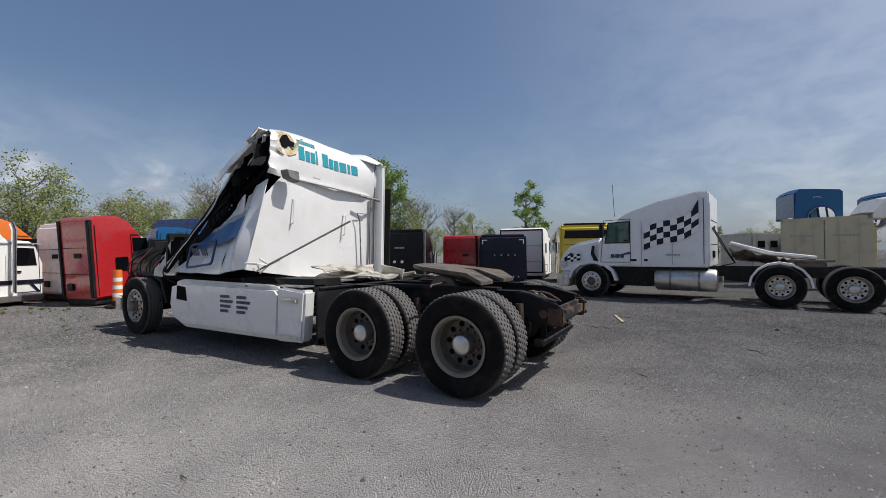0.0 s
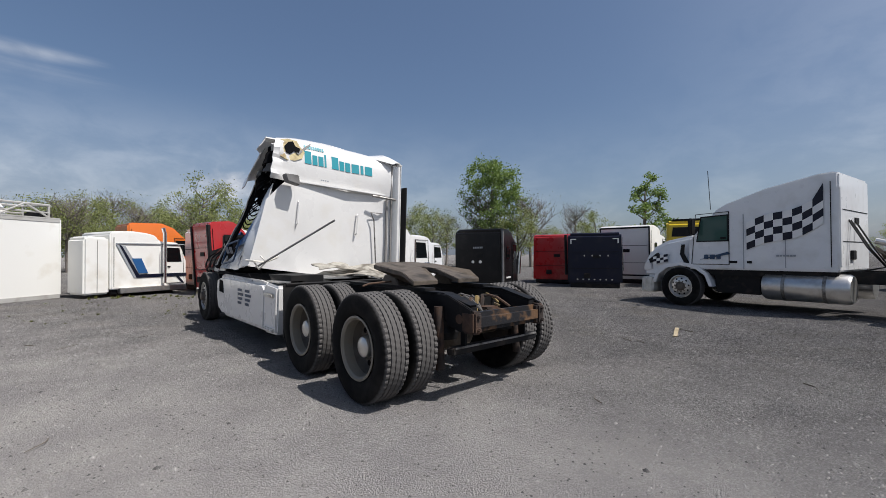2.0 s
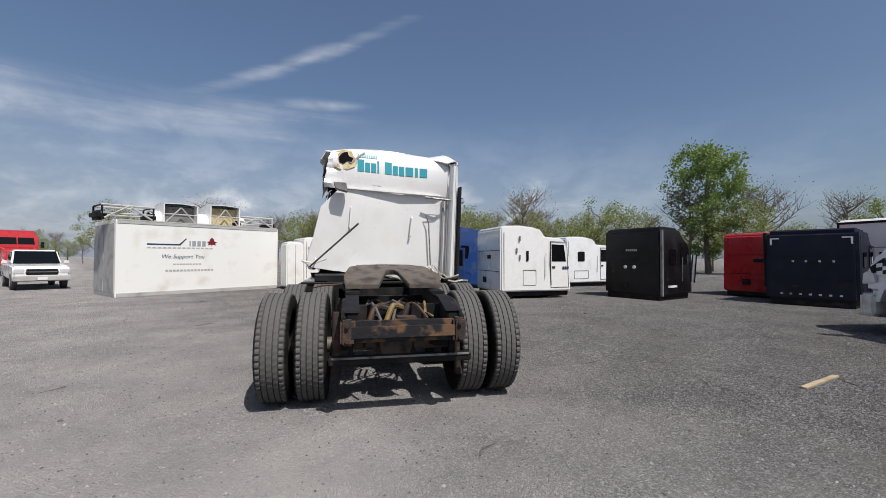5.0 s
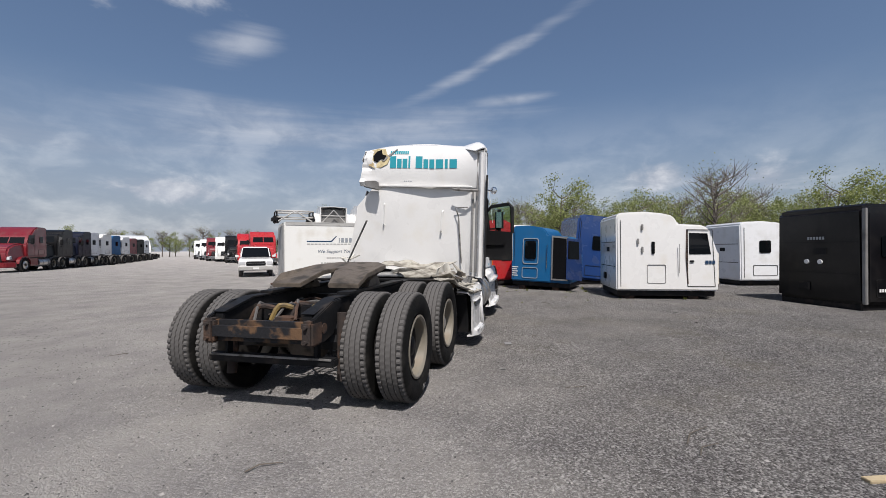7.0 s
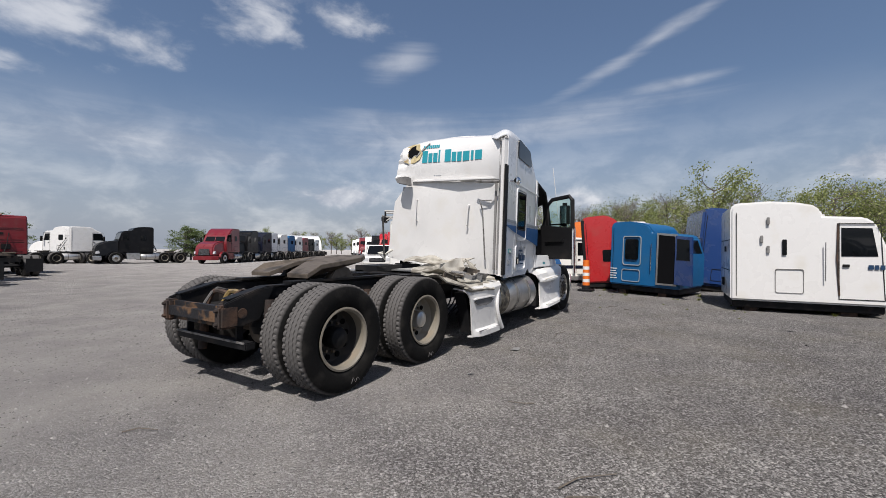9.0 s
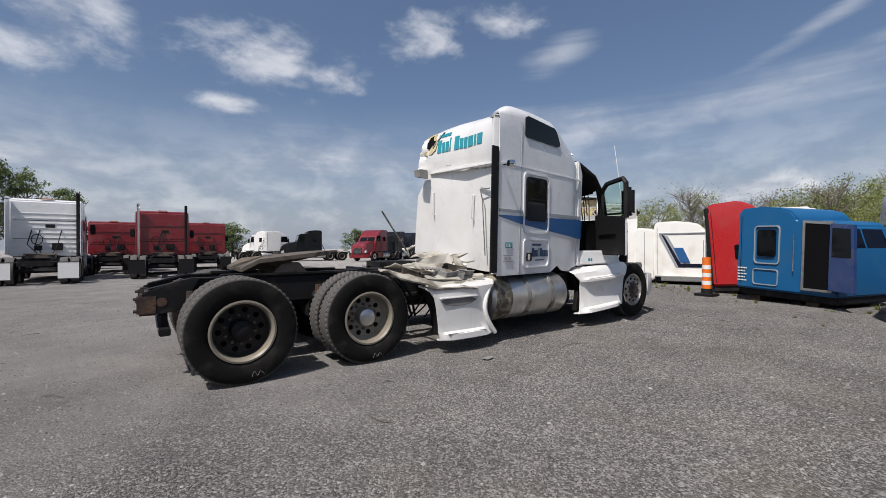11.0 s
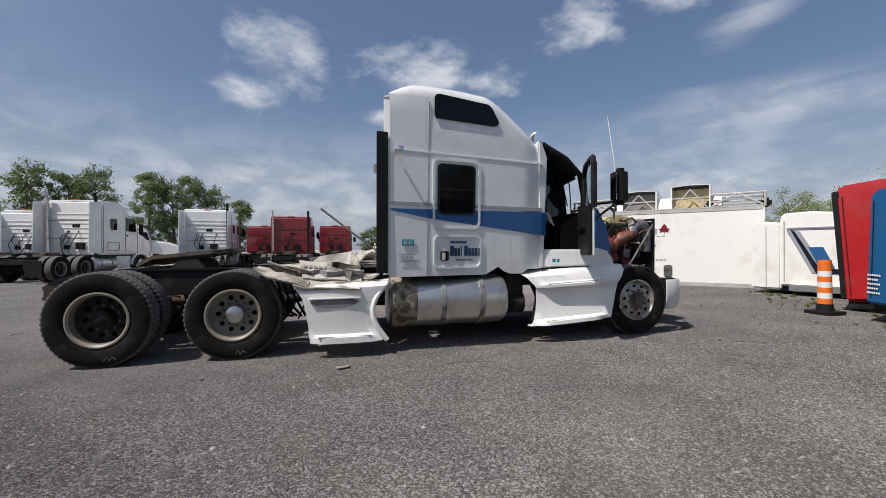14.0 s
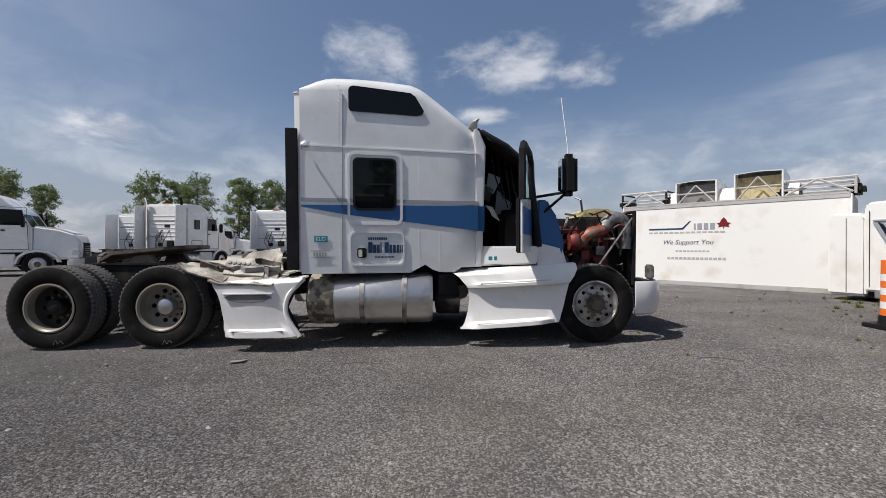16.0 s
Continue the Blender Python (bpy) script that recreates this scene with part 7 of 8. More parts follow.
tdir = Vector((15.4 - 11.23, 3.71 - 8.67, 0)).normalized()
tside = Vector((-tdir.y, tdir.x, 0))
for u, p, lab, st, tall in ((0.95, M_MATTE, "black front frame lying on the trailer roof", "frame", 0.5), (2.75, M_WHITE, "white hood standing on the trailer roof", "lined", 0.75), (4.55, M_WHITE, "cream-lined white hood standing on the trailer roof", "hood", 0.85), (6.0, M_GREYBODY, "grey front frame lying on the trailer roof", "frame", 0.45)):
    q = Vector((11.23, 8.67, 0)) + tdir * (0.92 * u + 0.3) + tside * 0.5
    roof_hood(q.x, q.y, math.degrees(math.atan2(tside.y, tside.x)), p, lab, st, tall)


# ---- traffic post ----
def traffic_post(x, y):
    T = thing("traffic_post", pose(x, y, 0), "orange and white banded traffic post on a black base", "traffic post")
    part("base", prism(rounded(-0.24, 0.24, -0.24, 0.24, 0.07), 0.0, 0.07, axis="z", bevel=0.01), M_MATTE, T)
    part("collar", lathe([(0.0, 0.07), (0.14, 0.07), (0.125, 0.2), (0.0, 0.2)], axis="z", n=24), M_MATTE, T)
    for k in range(8):
        z0 = 0.2 + k * 0.105
        r0, r1 = 0.115 - 0.0015 * k, 0.1135 - 0.0015 * k
        part("band", lathe([(0.0, z0), (r0, z0), (r1, z0 + 0.105), (0.0, z0 + 0.105)], axis="z", n=24), M_CONE if k % 2 == 0 or k == 7 else M_REFLECT, T)
    return T


traffic_post(11.6, -0.45)


# ---- shipping containers ----
def container(m, L, label):
    T = thing("shipping_container", m, label, "container", "containers")
    W, H = 2.44, 2.6
    for y in (0.0, W - 0.05):
        b = bmesh.new()
        n = int(L / 0.28)
        pts = []
        for k in range(n):
            x = 0.1 + k * (L - 0.2) / n
            w = (L - 0.2) / n
            pts += [(x, 0.0), (x + w * 0.35, 0.0), (x + w * 0.5, 0.036), (x + w * 0.85, 0.036)]
        pts.append((L - 0.1, 0.0))
        grid = [[(px, y + py, z) for px, py in pts] for z in (0.15, H - 0.1)]
        part("side_panel", sheet(grid, 0.004), M_BEIGE, T, smooth=False)
    for y in (0.04, W / 2 + 0.01):
        d = part("end_door", box(-0.04, 0.0, y, y + W / 2 - 0.05, 0.16, H - 0.12, 0.008), M_BEIGE, T)
        for k in (0.28, 0.8):
            part("lock_bar", tube([(-0.07, y + k, 0.1), (-0.07, y + k, H - 0.08)], 0.017, 6), M_BEIGE, d)
        part("door_lettering", moved(bars([0.07] * 7, 0.07, 0.03), Matrix(((0, 0, -1, -0.042), (-1, 0, 0, y + 0.95), (0, 1, 0, 1.9), (0, 0, 0, 1)))), M_GREYSTRIPE, d)
    for x in (-0.02, L - 0.10):
        for y in (0.0, W - 0.12):
            part("corner_post", box(x, x + 0.12, y - 0.01, y + 0.13, 0, H, 0.01), M_BEIGE, T)
    for y in (-0.01, W - 0.11):
        part("rail", box(0, L, y, y + 0.12, 0.0, 0.16, 0.01), M_BEIGE, T)
        part("rail", box(0, L, y, y + 0.12, H - 0.1, H, 0.01), M_BEIGE, T)
    part("roof", box(0, L, 0, W, H - 0.03, H), M_BEIGE, T)
    part("header", box(-0.02, 0.1, 0, W, H - 0.13, H, 0.01), M_BEIGE, T)
    part("sill", box(-0.02, 0.1, 0, W, 0, 0.16, 0.01), M_BEIGE, T)
    return T


container(pose(-7.2, -14.8, 0, 0, 0, -105), 6.06, "beige corrugated shipping container with closed doors")
container(pose(-8.9, -20.8, 0, 0, 0, -105), 6.06, "beige corrugated shipping container behind the first")
lifted_front(pose(-6.45, -16.4, 2.6, 0, 0, 10), "blue front end lying on a container roof")
roof_hood(0, 0, 0, M_WHITE, "white front end lying on a container roof").matrix_basis = pose(-9.0, -18.0, 2.6, 0, 0, 20)
lifted_front(pose(-9.7, -19.6, 2.6, 0, 0, 14), "blue front end further along the container roof")

# grey service body beyond the containers
sb = thing("service_body", pose(-4.2, -18.0, 0, 0, 0, -60), "faded grey service body with small windows", "truck body")
part("body", box(0, 2.2, -2.4, 0, 0.3, 2.2, 0.04), M_GREYBODY, sb)
for k in range(4):
    part("vent_window", box(-0.012, 0.0, -2.2 + k * 0.55, -1.9 + k * 0.55, 1.55, 1.85), M_GLASS, sb)
part("skid", box(0.1, 2.1, -2.3, -0.1, 0, 0.3), M_FRAME, sb)

# ---- far row of parked tractors across the lane ----
ROW = [
    (-17.5, 11.5, 25, M_WHITE, "white aerodynamic tractor parked in the far row", "high", 0.0, 0, 1.06),
    (-21.5, 15.5, 25, M_WHITE, "white aerodynamic tractor standing behind its neighbour", "high", 0.0, 0, 0.92),
    (-20.5, 23.0, 165, M_RED, "faded red sleeper tractor behind the far row", "flat", 0.0, 0, 0.88),
    (-13.2, 17.6, 84, M_SILVER, "pale grey tractor with long open side fairings in the far row", "sleeper", 0.95, 1, 0.95),
    (-9.2, 13.7, 81, M_WHITE, "white tractor with black stack in the far row", "high", 0.75, 2, 1.03),
    (-13.4, 22.6, 14, M_WHITE, "white day-cab truck standing across the far row", "day", 0.0, 0, 1.05),
    (-4.05, 16.3, 92, M_SILVER, "grey-white tractor with white mud flaps in the far row", "flat", 0.9, 1, 1.0),
    (-2.3, 22.6, 88, M_DARKRED, "low dark red tractor between its taller neighbours", "flat", 0.0, 0, 0.78),
    (-0.1, 17.8, 88, M_DARKRED, "dark red tractor with chrome stack in the far row", "flat", 0.0, 2, 0.92),
    (2.4, 24.0, 86, M_DARKRED, "low dark red tractor open at the rear in the far row", "flat", 0.0, 0, 0.84),
]
for x, y, a, p, lab, st, ext, stk, hh in ROW:
    tr = tractor(pose(x, y, 0, 0, 0, a), p, lab, st, False, 2.7 if st != "day" else 1.7, (2.40 if st != "day" else 1.7) * hh, 5.2, 1.7, stack=stk, extender=ext, flaps="white" if x == -4.05 else True)
    cab0 = 5.2 - 0.35 - (2.7 if st != "day" else 1.7) + 0.15
    hz = (2.40 if st != "day" else 1.7) * hh
    # pressed rear panel, hose coil and brackets behind the cab
    for k in range(3 if p == M_DARKRED else 9):
        part("rear_rib", box(cab0 - 0.02, cab0 + 0.01, -0.95, 0.95, 1.2 + hz * (0.30 if p == M_DARKRED else 0.085) * k, 1.222 + hz * (0.30 if p == M_DARKRED else 0.085) * k), p, tr)
    part("hose_coil", tube([(cab0 - 0.10, 0.18 * math.cos(q * 0.7) + 0.3, 1.75 + 0.22 * math.sin(q * 0.7)) for q in range(20)], 0.016, 5), M_MATTE, tr)
    part("rear_bracket", box(cab0 - 0.14, cab0, -0.5, -0.15, 1.3, 1.6, 0.02), M_FRAME, tr)
    part("roof_marker", box(cab0 + 0.02, cab0 + 0.1, -0.2, 0.2, 1.05 + hz, 1.09 + hz, 0.01), M_AMBER, tr)
FAR = [
    (8.0, 45.0, 0, M_WHITE, "white long-nosed day-cab truck far along the lane", "day"), (12.5, 43.5, 120, M_WHITE, "white tractor far along the lane", "flat"),
    (17.5, 40.5, 170, M_BLACK, "black tractor far along the lane", "flat"),
    (22.6, 38.2, 212, M_DARKRED, "dark red tractor parked nose to the lane", "high"), (26.2, 40.6, 212, M_BLACK, "black tractor in the far lane row", "flat"),
    (29.4, 42.8, 212, M_NAVY, "navy tractor in the far lane row", "flat"), (31.6, 43.8, 200, M_SILVER, "silver tractor in the far lane row", "flat"),
    (35.4, 47.0, 200, M_TRAILER, "white tractor in the far lane row", "flat"), (39.2, 50.4, 200, M_CABBLUE, "blue tractor in the far lane row", "flat"),
    (43.4, 54.0, 200, M_WHITE, "white tractor in the far lane row", "flat"), (48.0, 58.2, 200, M_DARKRED, "dark red tractor in the far lane row", "flat"),
    (53.0, 62.6, 200, M_BLACK, "black tractor near the lane's end", "flat"), (58.0, 67.2, 200, M_SILVER, "silver tractor near the lane's end", "flat"),
    (35.5, 27.4, 222, M_RED, "red tractor behind the pickup", "flat"), (39.8, 32.4, 222, M_RED, "red tractor in the near lane row", "high"),
    (43.8, 37.4, 222, M_BLACK, "black tractor in the near lane row", "flat"), (48.0, 42.6, 222, M_WHITE, "white tractor in the near lane row", "high"),
    (51.0, 46.8, 222, M_DARKRED, "dark red tractor in the near lane row", "flat"), (57.0, 53.6, 222, M_WHITE, "white tractor in the near lane row", "flat"),
    (63.5, 61.0, 222, M_SILVER, "silver tractor in the near lane row", "flat"),
]
for x, y, a, p, lab, st in FAR:
    tractor(pose(x, y, 0, 0, 0, a), p, lab, st, False, 2.6, 2.3, 5.0, 1.7)


# ---- pickup ----
def pickup(m):
    T = thing("pickup_truck", m, "white compact pickup truck facing the lane", "car")
    part("body", prism([(-2.5, 0.45), (-2.5, 1.05), (0.9, 1.05), (2.2, 0.98), (2.42, 0.8), (2.42, 0.40)], -0.86, 0.86, bevel=0.06, segments=3), M_WHITE, T)
    part("cabin", prism([(-0.9, 1.03), (-0.75, 1.62), (-0.5, 1.68), (0.3, 1.66), (0.95, 1.03)], -0.80, 0.80, bevel=0.07, segments=3, taper=lambda c: (c.x, c.y * (1 - 0.18 * max(0, c.z - 1.05)), c.z)), M_WHITE, T)
    part("windscreen", sheet([[(0.40, -0.66, 1.60), (0.40, 0.66, 1.60)], [(0.93, -0.74, 1.08), (0.93, 0.74, 1.08)]], 0.01), M_GLASS, T)
    for s in (-1, 1):
        part("side_window", prism([(-0.65, 1.1), (0.70, 1.1), (0.32, 1.56), (-0.6, 1.56)], s * 0.735, s * 0.775), M_GLASS, T)
        part("headlamp", box(2.36, 2.435, s * 0.68 - 0.16, s * 0.68 + 0.16, 0.66, 0.86, 0.03), M_LAMP, T)
        part("mirror", box(0.70, 0.80, s * 0.98 - 0.09, s * 0.98 + 0.09, 1.06, 1.2, 0.02), M_WHITE, T)
        for x in (-1.5, 1.55):
            t = part("wheel", lathe([(0.0, s * 0.66), (0.2, s * 0.66), (0.34, s * 0.68), (0.35, s * 0.72), (0.35, s * 0.84), (0.33, s * 0.87), (0.22, s * 0.87), (0.20, s * 0.83), (0.0, s * 0.84)], centre=(x, 0, 0.35), n=24), M_RUBBER, T)
            part("rim", lathe([(0.21, s * 0.872), (0.18, s * 0.845), (0.06, s * 0.86), (0.0, s * 0.87)], centre=(x, 0, 0.35), n=16), M_ALU, t)
    part("grille", box(2.41, 2.44, -0.48, 0.48, 0.62, 0.86, 0.02), M_MATTE, T)
    part("grille_bar", box(2.435, 2.455, -0.50, 0.50, 0.72, 0.77), M_CHROME, T)
    part("bumper", box(2.30, 2.52, -0.88, 0.88, 0.36, 0.58, 0.04), M_GREYBODY, T)
    part("plate", box(2.52, 2.53, -0.15, 0.15, 0.42, 0.53), M_REFLECT, T)
    return T


pickup(pose(17.93, 14.36, 0, 0, 0, 218))

# ---- plank, stones, litter ----
pk = tagged(part("plank", box(0, 0.9, -0.03, 0.03, 0.0, 0.022, 0.004), M_PLANK, None, "pale broken plank lying on the gravel"), category="plank")
pk.matrix_basis = pose(-0.76, -4.24, 0.0, 0, 0, -72)


def stone_material():
    m = material("loose_stone", (0.22, 0.213, 0.21), 0.9, vary=0.3, grain=60.0, spec=0.1)
    t = m.node_tree
    b = t.nodes["Principled BSDF"]
    src = b.inputs["Base Color"].links[0].from_socket
    n = t.nodes.new("ShaderNodeMix")
    n.data_type, n.blend_type = "RGBA", "MULTIPLY"
    ramp = t.nodes.new("ShaderNodeValToRGB")
    ramp.color_ramp.elements[0].color, ramp.color_ramp.elements[1].color = (0.35, 0.35, 0.345, 1), (1.6, 1.57, 1.50, 1)
    t.links.new(t.nodes.new("ShaderNodeNewGeometry").outputs["Random Per Island"], ramp.inputs[0])
    sockets = [q for q in n.inputs if q.enabled and (q.type == "RGBA" or q.name == "Factor")]
    sockets[0].default_value = 1.0
    t.links.new(src, sockets[1])
    t.links.new(ramp.outputs[0], sockets[2])
    t.links.new([q for q in n.outputs if q.type == "RGBA"][0], b.inputs["Base Color"])
    return m


def stones():
    rng = np.random.default_rng(3)
    n = 60000
    xy = np.stack([rng.uniform(-9, 12, n), rng.uniform(-9, 8, n)], 1)
    size = rng.uniform(0.004, 0.012, n) * np.where(rng.random(n) > 0.97, 1.7, 1.0) * np.where(rng.random(n) > 0.9985, 2.2, 1.0)
    base = np.array([(1, 0, 0), (0.3, 0.9, 0), (-0.8, 0.5, 0), (-0.7, -0.6, 0), (0.4, -0.9, 0), (0.1, 0.05, 0.8)])
    faces = [(0, 1, 5), (1, 2, 5), (2, 3, 5), (3, 4, 5), (4, 0, 5)]
    ang = rng.uniform(0, 6.28, n)
    vs = np.zeros((n, 6, 3))
    jit = rng.uniform(0.75, 1.25, (n, 6, 3))
    b = base[None] * jit
    vs[:, :, 0] = (b[:, :, 0] * np.cos(ang)[:, None] - b[:, :, 1] * np.sin(ang)[:, None]) * size[:, None] + xy[:, :1]
    vs[:, :, 1] = (b[:, :, 0] * np.sin(ang)[:, None] + b[:, :, 1] * np.cos(ang)[:, None]) * size[:, None] + xy[:, 1:]
    vs[:, :, 2] = b[:, :, 2] * size[:, None]
    me = bpy.data.meshes.new("loose_stones")
    me.from_pydata(vs.reshape(-1, 3).tolist(), [], [tuple(v + 6 * i for v in f) for i in range(n) for f in faces])
    me.materials.append(stone_material())
    tagged(new("loose_stones", me), "loose grey stones scattered over the gravel yard", "gravel", kind="stuff")


stones()


# ---- trees ----
def tree(m, H, R, leaf, label, n_clump=70, per=55, size=0.20, lean=0.0, bare=False, low=0.25, seed=1, name="tree", narrow=1.0):
    rng = random.Random(seed)
    T = thing(name, m, label, "tree")
    b = bmesh.new()
    tube([(0, 0, 0), (0.02 * H, 0, H * 0.3), (lean, 0.02 * H, H * 0.6), (lean, 0, H * 0.9)], 0.022 * H + 0.03, 8, bm=b, r_end=0.03)
    ends = []
    for k in range(16 if not bare else 34):
        z = H * (low + (0.92 - low) * rng.random())
        a = rng.uniform(0, 6.28)
        reach = R * (1 - 0.55 * (z / H)) * rng.uniform(0.6, 1.05)
        e = Vector((math.cos(a) * reach, math.sin(a) * reach, min(H, z + reach * rng.uniform(0.5, 1.1))))
        midp = Vector((e.x * 0.45, e.y * 0.45, z + (e.z - z) * 0.35))
        tube([(0, 0, z), midp, e], 0.012 * H * 0.6 + 0.015, 5, bm=b, r_end=0.012)
        ends.append(e)
        for _ in range(7 if bare else 2):
            q = midp + (e - midp) * rng.uniform(0.1, 0.9)
            f = q + Vector((rng.uniform(-1, 1), rng.uniform(-1, 1), rng.uniform(0.2, 1.2))) * R * 0.32
            tube([q, f], 0.02, 4, bm=b, r_end=0.008)
            ends.append(f)
    part("trunk", b, M_TWIG if bare else M_BARK, T)
    pr = np.random.default_rng(seed)
    cs = []
    for k in range(n_clump):
        if k < len(ends):
            cs.append(ends[k])
        else:
            z = H * (low + (1 - low) * rng.random() ** 0.8)
            rr = R * narrow * math.sin(math.pi * min(1, 0.15 + 0.85 * (1 - (z / H - low) / (1 - low)))) ** 0.7 * rng.random() ** 0.45
            a = rng.uniform(0, 6.28)
            cs.append(Vector((rr * math.cos(a), rr * math.sin(a), z)))
    cs = np.array([tuple(c) for c in cs])
    n = len(cs) * per
    c = np.repeat(cs, per, 0) + pr.normal(0, 1, (n, 3)) * np.array([R * 0.15, R * 0.15, R * 0.12]) * (0.6 if not bare else 1.0)
    c[:, 2] = np.maximum(c[:, 2], 0.4)
    u = pr.normal(0, 1, (n, 3))
    u /= np.linalg.norm(u, axis=1)[:, None]
    w = pr.normal(0, 1, (n, 3))
    v = np.cross(u, w)
    v /= np.linalg.norm(v, axis=1)[:, None]
    s = size * pr.uniform(0.5, 1.2, n)[:, None]
    quad = np.stack([c - u * s, c - v * s * 0.6, c + u * s, c + v * s * 0.6], 1).reshape(-1, 3)
    me = bpy.data.meshes.new("crown")
    me.from_pydata(quad.tolist(), [], np.arange(4 * n).reshape(-1, 4).tolist())
    me.materials.append(leaf)
    cr = new("crown", me)
    cr.parent = T
    return T


tree(pose(28.0, -31.5, 0), 11.4, 3.6, M_LEAF, "tall full green tree behind the cabs", 170, 80, 0.14, low=0.14, seed=11)
tree(pose(9.0, -26.0, 0), 6.7, 1.7, M_LEAF, "slender green tree behind the yellow cab", 60, 55, 0.10, seed=12)
spring = tree(pose(33, -4, 0), 6.4, 3.0, M_SPRING, "light green spring tree in the tree line", 110, 60, 0.085, seed=13)
spring2 = tree(pose(36, -11, 0), 5.6, 3.2, M_SPRING, "light green spreading tree in the tree line", 120, 55, 0.085, seed=14)
bare = tree(pose(34, -16, 0), 7.2, 3.4, M_SPRING, "nearly bare tree with budding twigs", 60, 7, 0.07, bare=True, seed=15)
rng = random.Random(21)
for k in range(74):
    a = -62 + k * 2.6 + rng.uniform(-1, 1) if k < 36 else 30 + (k - 36) * 0.9 + rng.uniform(-0.3, 0.3)
    dist = rng.uniform(40, 56) if a < 29 else rng.uniform(105, 140)
    x, y = dist * math.cos(radians(a)), dist * math.sin(radians(a))
    src = (spring, bare, spring2, bare, spring2)[k % 5]
    s = rng.uniform(0.70, 1.02) * (1.0 if a < 29 else 0.95)
    o = copy_thing(src, pose(x, y, 0, 0, 0, rng.uniform(0, 360)) @ Matrix.Scale(s, 4))
    o.scale = (s, s, s)
for k in range(20):
    a = -34 + k * 2.3 + rng.uniform(-0.8, 0.8)
    dist = rng.uniform(50, 62)
    o = copy_thing((spring, spring2, spring, bare)[k % 4], pose(dist * math.cos(radians(a)), dist * math.sin(radians(a)), 0, 0, 0, rng.uniform(0, 360)))
    q = rng.uniform(0.85, 1.1)
    o.scale = (q, q, q)
pop = tree(pose(-34.9, 30.5, 0), 7.4, 1.75, M_POPLAR, "tall airy poplar beyond the far row", 130, 60, 0.085, low=0.22, seed=16, narrow=0.75)
pop2 = tree(pose(-30.0, 29.5, 0), 7.2, 1.9, M_POPLAR, "broad airy poplar beyond the far row", 130, 60, 0.085, low=0.18, seed=17, narrow=0.8)
for k, (x, h) in enumerate(((-33.0, 0.98), (-31.6, 1.0), (-28.4, 0.88), (-18.6, 0.98), (-16.8, 0.92), (-14.6, 0.97), (-10.9, 0.93), (-9.5, 0.85), (-8.4, 0.92), (-6.7, 0.82), (-5.0, 0.70), (-38, 1.0), (-41, 0.9))):
    o = copy_thing((pop, pop2)[k % 2], pose(x, 30 + rng.uniform(-0.8, 1.6), 0, 0, 0, rng.uniform(0, 360)))
    q = rng.uniform(0.92, 1.08)
    o.scale = (h * q, h * q, h)
for x, y, q in ((9.5, 74, 0.9), (12.0, 76, 1.0), (20.5, 82, 0.8), (3.5, 70, 0.7), (33.0, 72, 0.9), (36.0, 74, 0.85)):
    o = copy_thing(pop2, pose(x, y, -1.4, 0, 0, 40 * x))
    o.scale = (q * 1.9, q * 1.9, q * 0.95)
for k in range(16):
    a = -110 + k * 3.2
    dist = rng.uniform(60, 80)
    src = (spring, spring2, pop2)[k % 3]
    o = copy_thing(src, pose(dist * math.cos(radians(a)), dist * math.sin(radians(a)), 0, 0, 0, rng.uniform(0, 360)))
    o.scale = (0.7, 0.7, 0.7)


# ---- white arched shelter at the lane's end ----
def shelter(m):
    T = thing("shelter", m, "white arched fabric shelter at the end of the lane", "tent")
    arc = [(6.0 * math.cos(math.pi * k / 16), 1.2 + 3.6 * math.sin(math.pi * k / 16)) for k in range(17)]
    poly = [(6.0, 0.0)] + arc + [(-6.0, 0.0), (-5.8, 0.0)] + [(x * 0.965, z - 0.15) for x, z in arc[::-1]] + [(5.8, 0.0)]
    part("cover", prism(poly, 0.0, 16.0, axis="y"), M_WHITE, T)
    part("back_wall", prism([(6.0, 0.0)] + arc + [(-6.0, 0.0)], 15.9, 16.0, axis="y"), M_GREYBODY, T)
    return T


shelter(pose(68.3, 80.2, 0, 0, 0, 60))


# ---- weeds along the loose cabs, twigs and scraps on the gravel ----
def weed_mesh():
    b = bmesh.new()
    rg = random.Random(5)
    for k in range(34):
        a, r = rg.uniform(0, 6.28), rg.uniform(0.0, 0.10)
        h, o = rg.uniform(0.06, 0.22), rg.uniform(0.03, 0.14)
        p = Vector((r * math.cos(a), r * math.sin(a), 0))
        q = p + Vector((math.cos(a) * o * 0.4, math.sin(a) * o * 0.4, h * 0.65))
        e = p + Vector((math.cos(a) * o, math.sin(a) * o, h))
        side_v = Vector((-math.sin(a), math.cos(a), 0)) * 0.007
        v = [b.verts.new(c) for c in (p - side_v, p + side_v, q + side_v * 1.4, q - side_v * 1.4, e)]
        b.faces.new((v[0], v[1], v[2], v[3]))
        b.faces.new((v[3], v[2], v[4]))
    ob = part("weed", b, M_GRASS, None)
    return ob


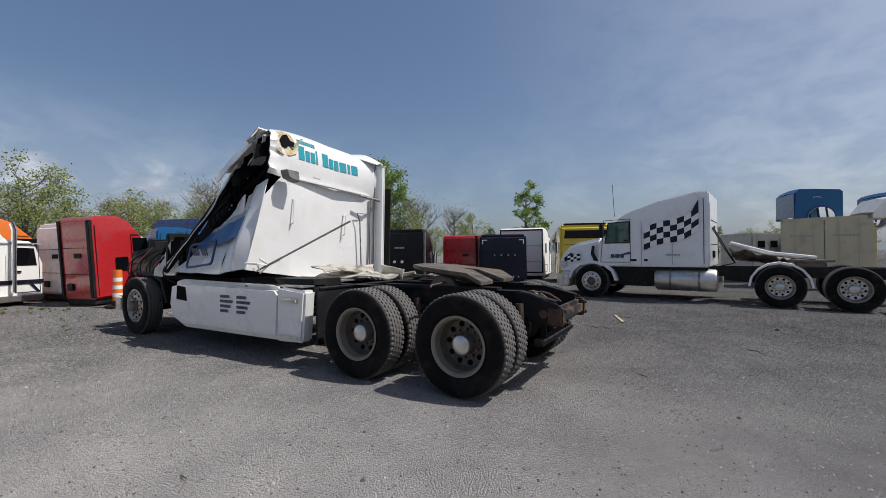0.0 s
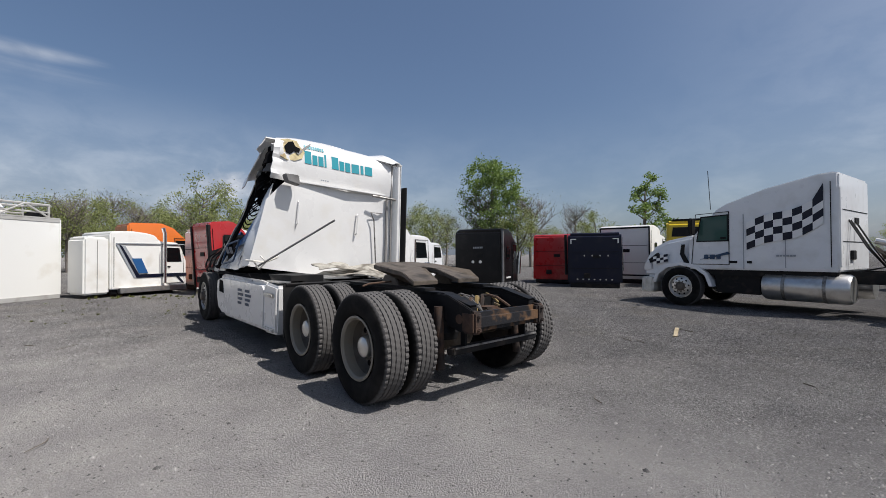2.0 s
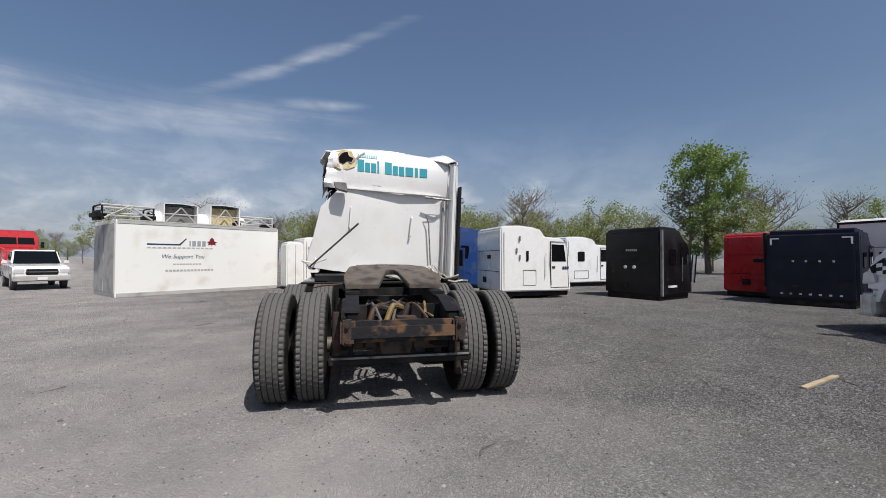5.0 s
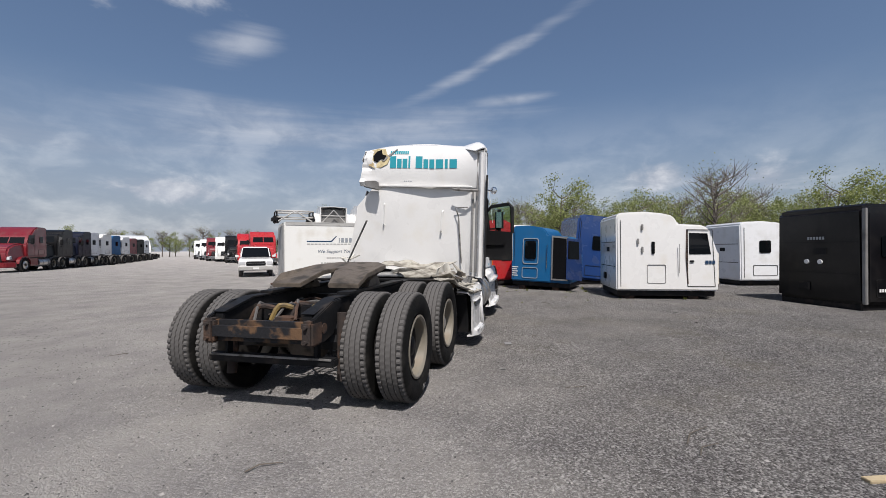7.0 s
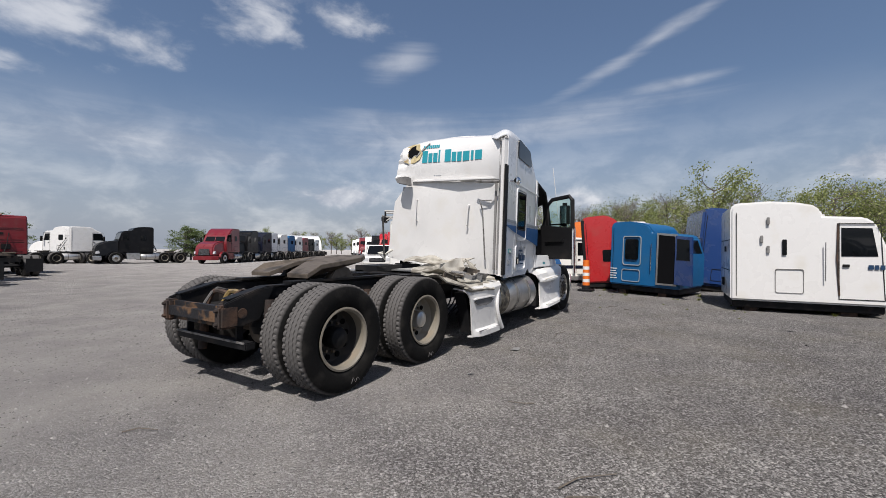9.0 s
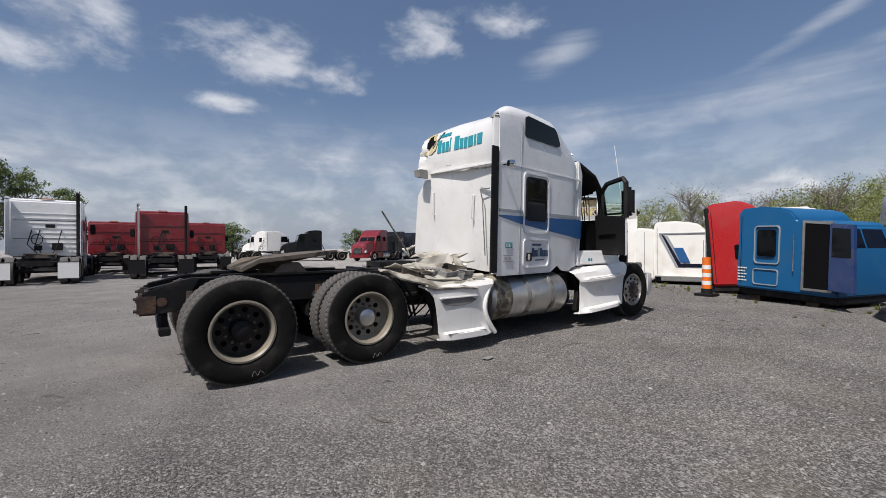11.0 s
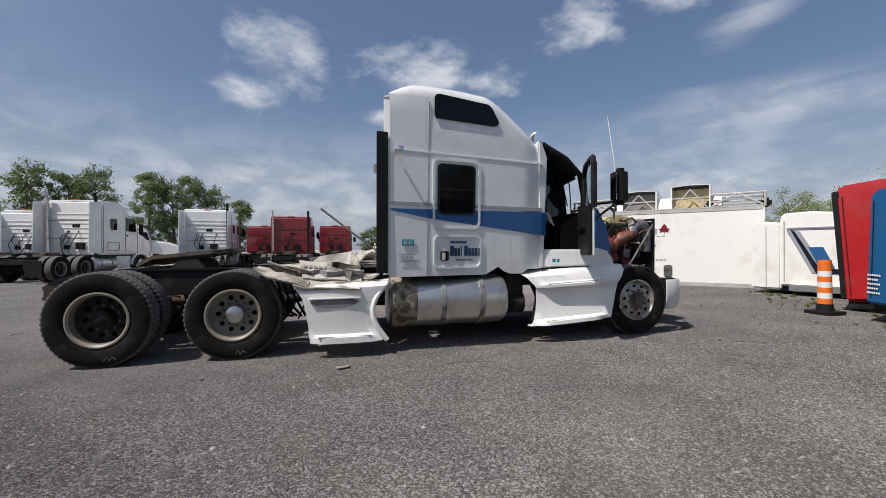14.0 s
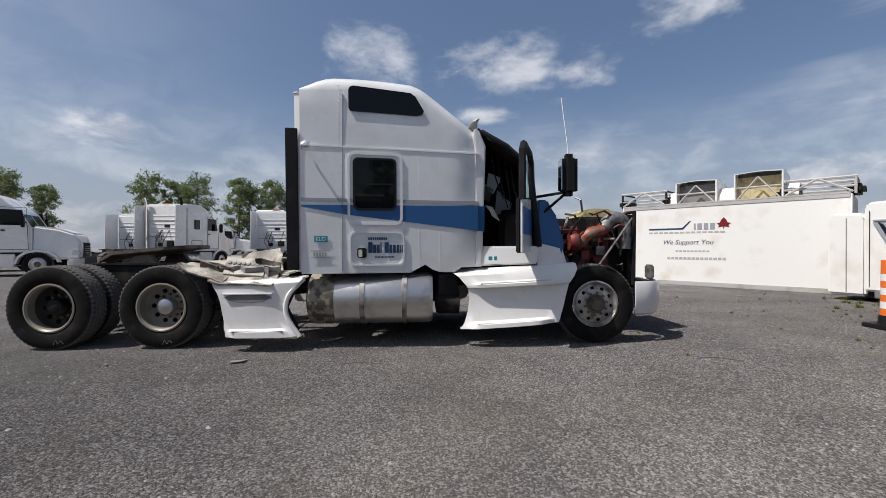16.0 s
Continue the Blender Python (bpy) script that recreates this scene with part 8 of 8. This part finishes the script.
weed = tagged(weed_mesh(), "sparse green weed growing out of the gravel", "weed", "weeds", "stuff")
rg = random.Random(31)
weed.matrix_basis = pose(12.6, -2.9, 0)
for k in range(52):
    if k < 42:
        u = rg.random()
        x, y = 14.3 - 5.0 * u + rg.gauss(0, 0.4), 3.0 - 9.0 * u + rg.gauss(0, 0.4)
    else:
        u = rg.random()
        x, y = 15.2 + 2.3 * u + rg.gauss(0, 0.15), 11.6 - 6.2 * u
    o = tagged(new("weed", weed.data), "sparse green weed growing out of the gravel", "weed", "weeds", "stuff")
    o.matrix_basis = pose(x, y, 0, 0, 0, rg.uniform(0, 360))
    q = rg.uniform(0.2, 0.6)
    o.scale = (q, q, q * rg.uniform(0.6, 1.1))
for k in range(90):
    o = tagged(new("weed", weed.data), "sparse green weed growing out of the gravel", "weed", "weeds", "stuff")
    u = rg.random()
    o.matrix_basis = pose(rg.uniform(7.5, 13.5), rg.uniform(-4.5, 5.5) - 1.2 * u, 0, 0, 0, rg.uniform(0, 360))
    q = rg.uniform(0.10, 0.30)
    o.scale = (q, q, q * rg.uniform(0.5, 0.9))
for k in range(26):
    x, y, a = rg.uniform(-6, 10), rg.uniform(-8, 6), rg.uniform(0, 6.28)
    if abs(y) < 1.5 and x > -1.2:
        y -= 3.5
    l = rg.uniform(0.12, 0.45)
    tw = part("twig", tube([(0, 0, 0.012), (l * 0.4, 0.03, 0.02), (l, -0.02, 0.012)], 0.006, 5, r_end=0.003), M_BARK, None, "small dry twig lying on the gravel")
    tagged(tw, "small dry twig lying on the gravel", "twig", "twigs")
    tw.matrix_basis = pose(x, y, 0, 0, 0, math.degrees(a))
for x, y, sc_, mt, lab in ((2.6, -1.75, 0.16, M_GREYTRIM, "torn scrap of grey plastic on the gravel"), (1.2, -1.9, 0.07, M_GREYTRIM, "torn scrap of grey plastic on the gravel"), (5.0, -5.2, 0.05, M_MATTE, "scrap of black rubber on the gravel"), (-3.2, -4.6, 0.07, M_MATTE, "scrap of black rubber on the gravel"), (6.3, -5.2, 0.09, M_MATTE, "scrap of black rubber on the gravel"), (11.8, -2.4, 0.2, M_OFFWHITE, "torn scrap of pale plastic on the gravel")):
    sp = tagged(part("scrap", patch((0, 0, 0.012), (sc_, 0.02, 0.02), (sc_ * 0.9, sc_ * 0.8, 0.012), (0.02, sc_ * 0.6, 0.03), 4, 4, 0.006, 0.02, 9, x), mt, None), lab, "scrap")
    sp.matrix_basis = pose(x, y, 0, 0, 0, x * 70)
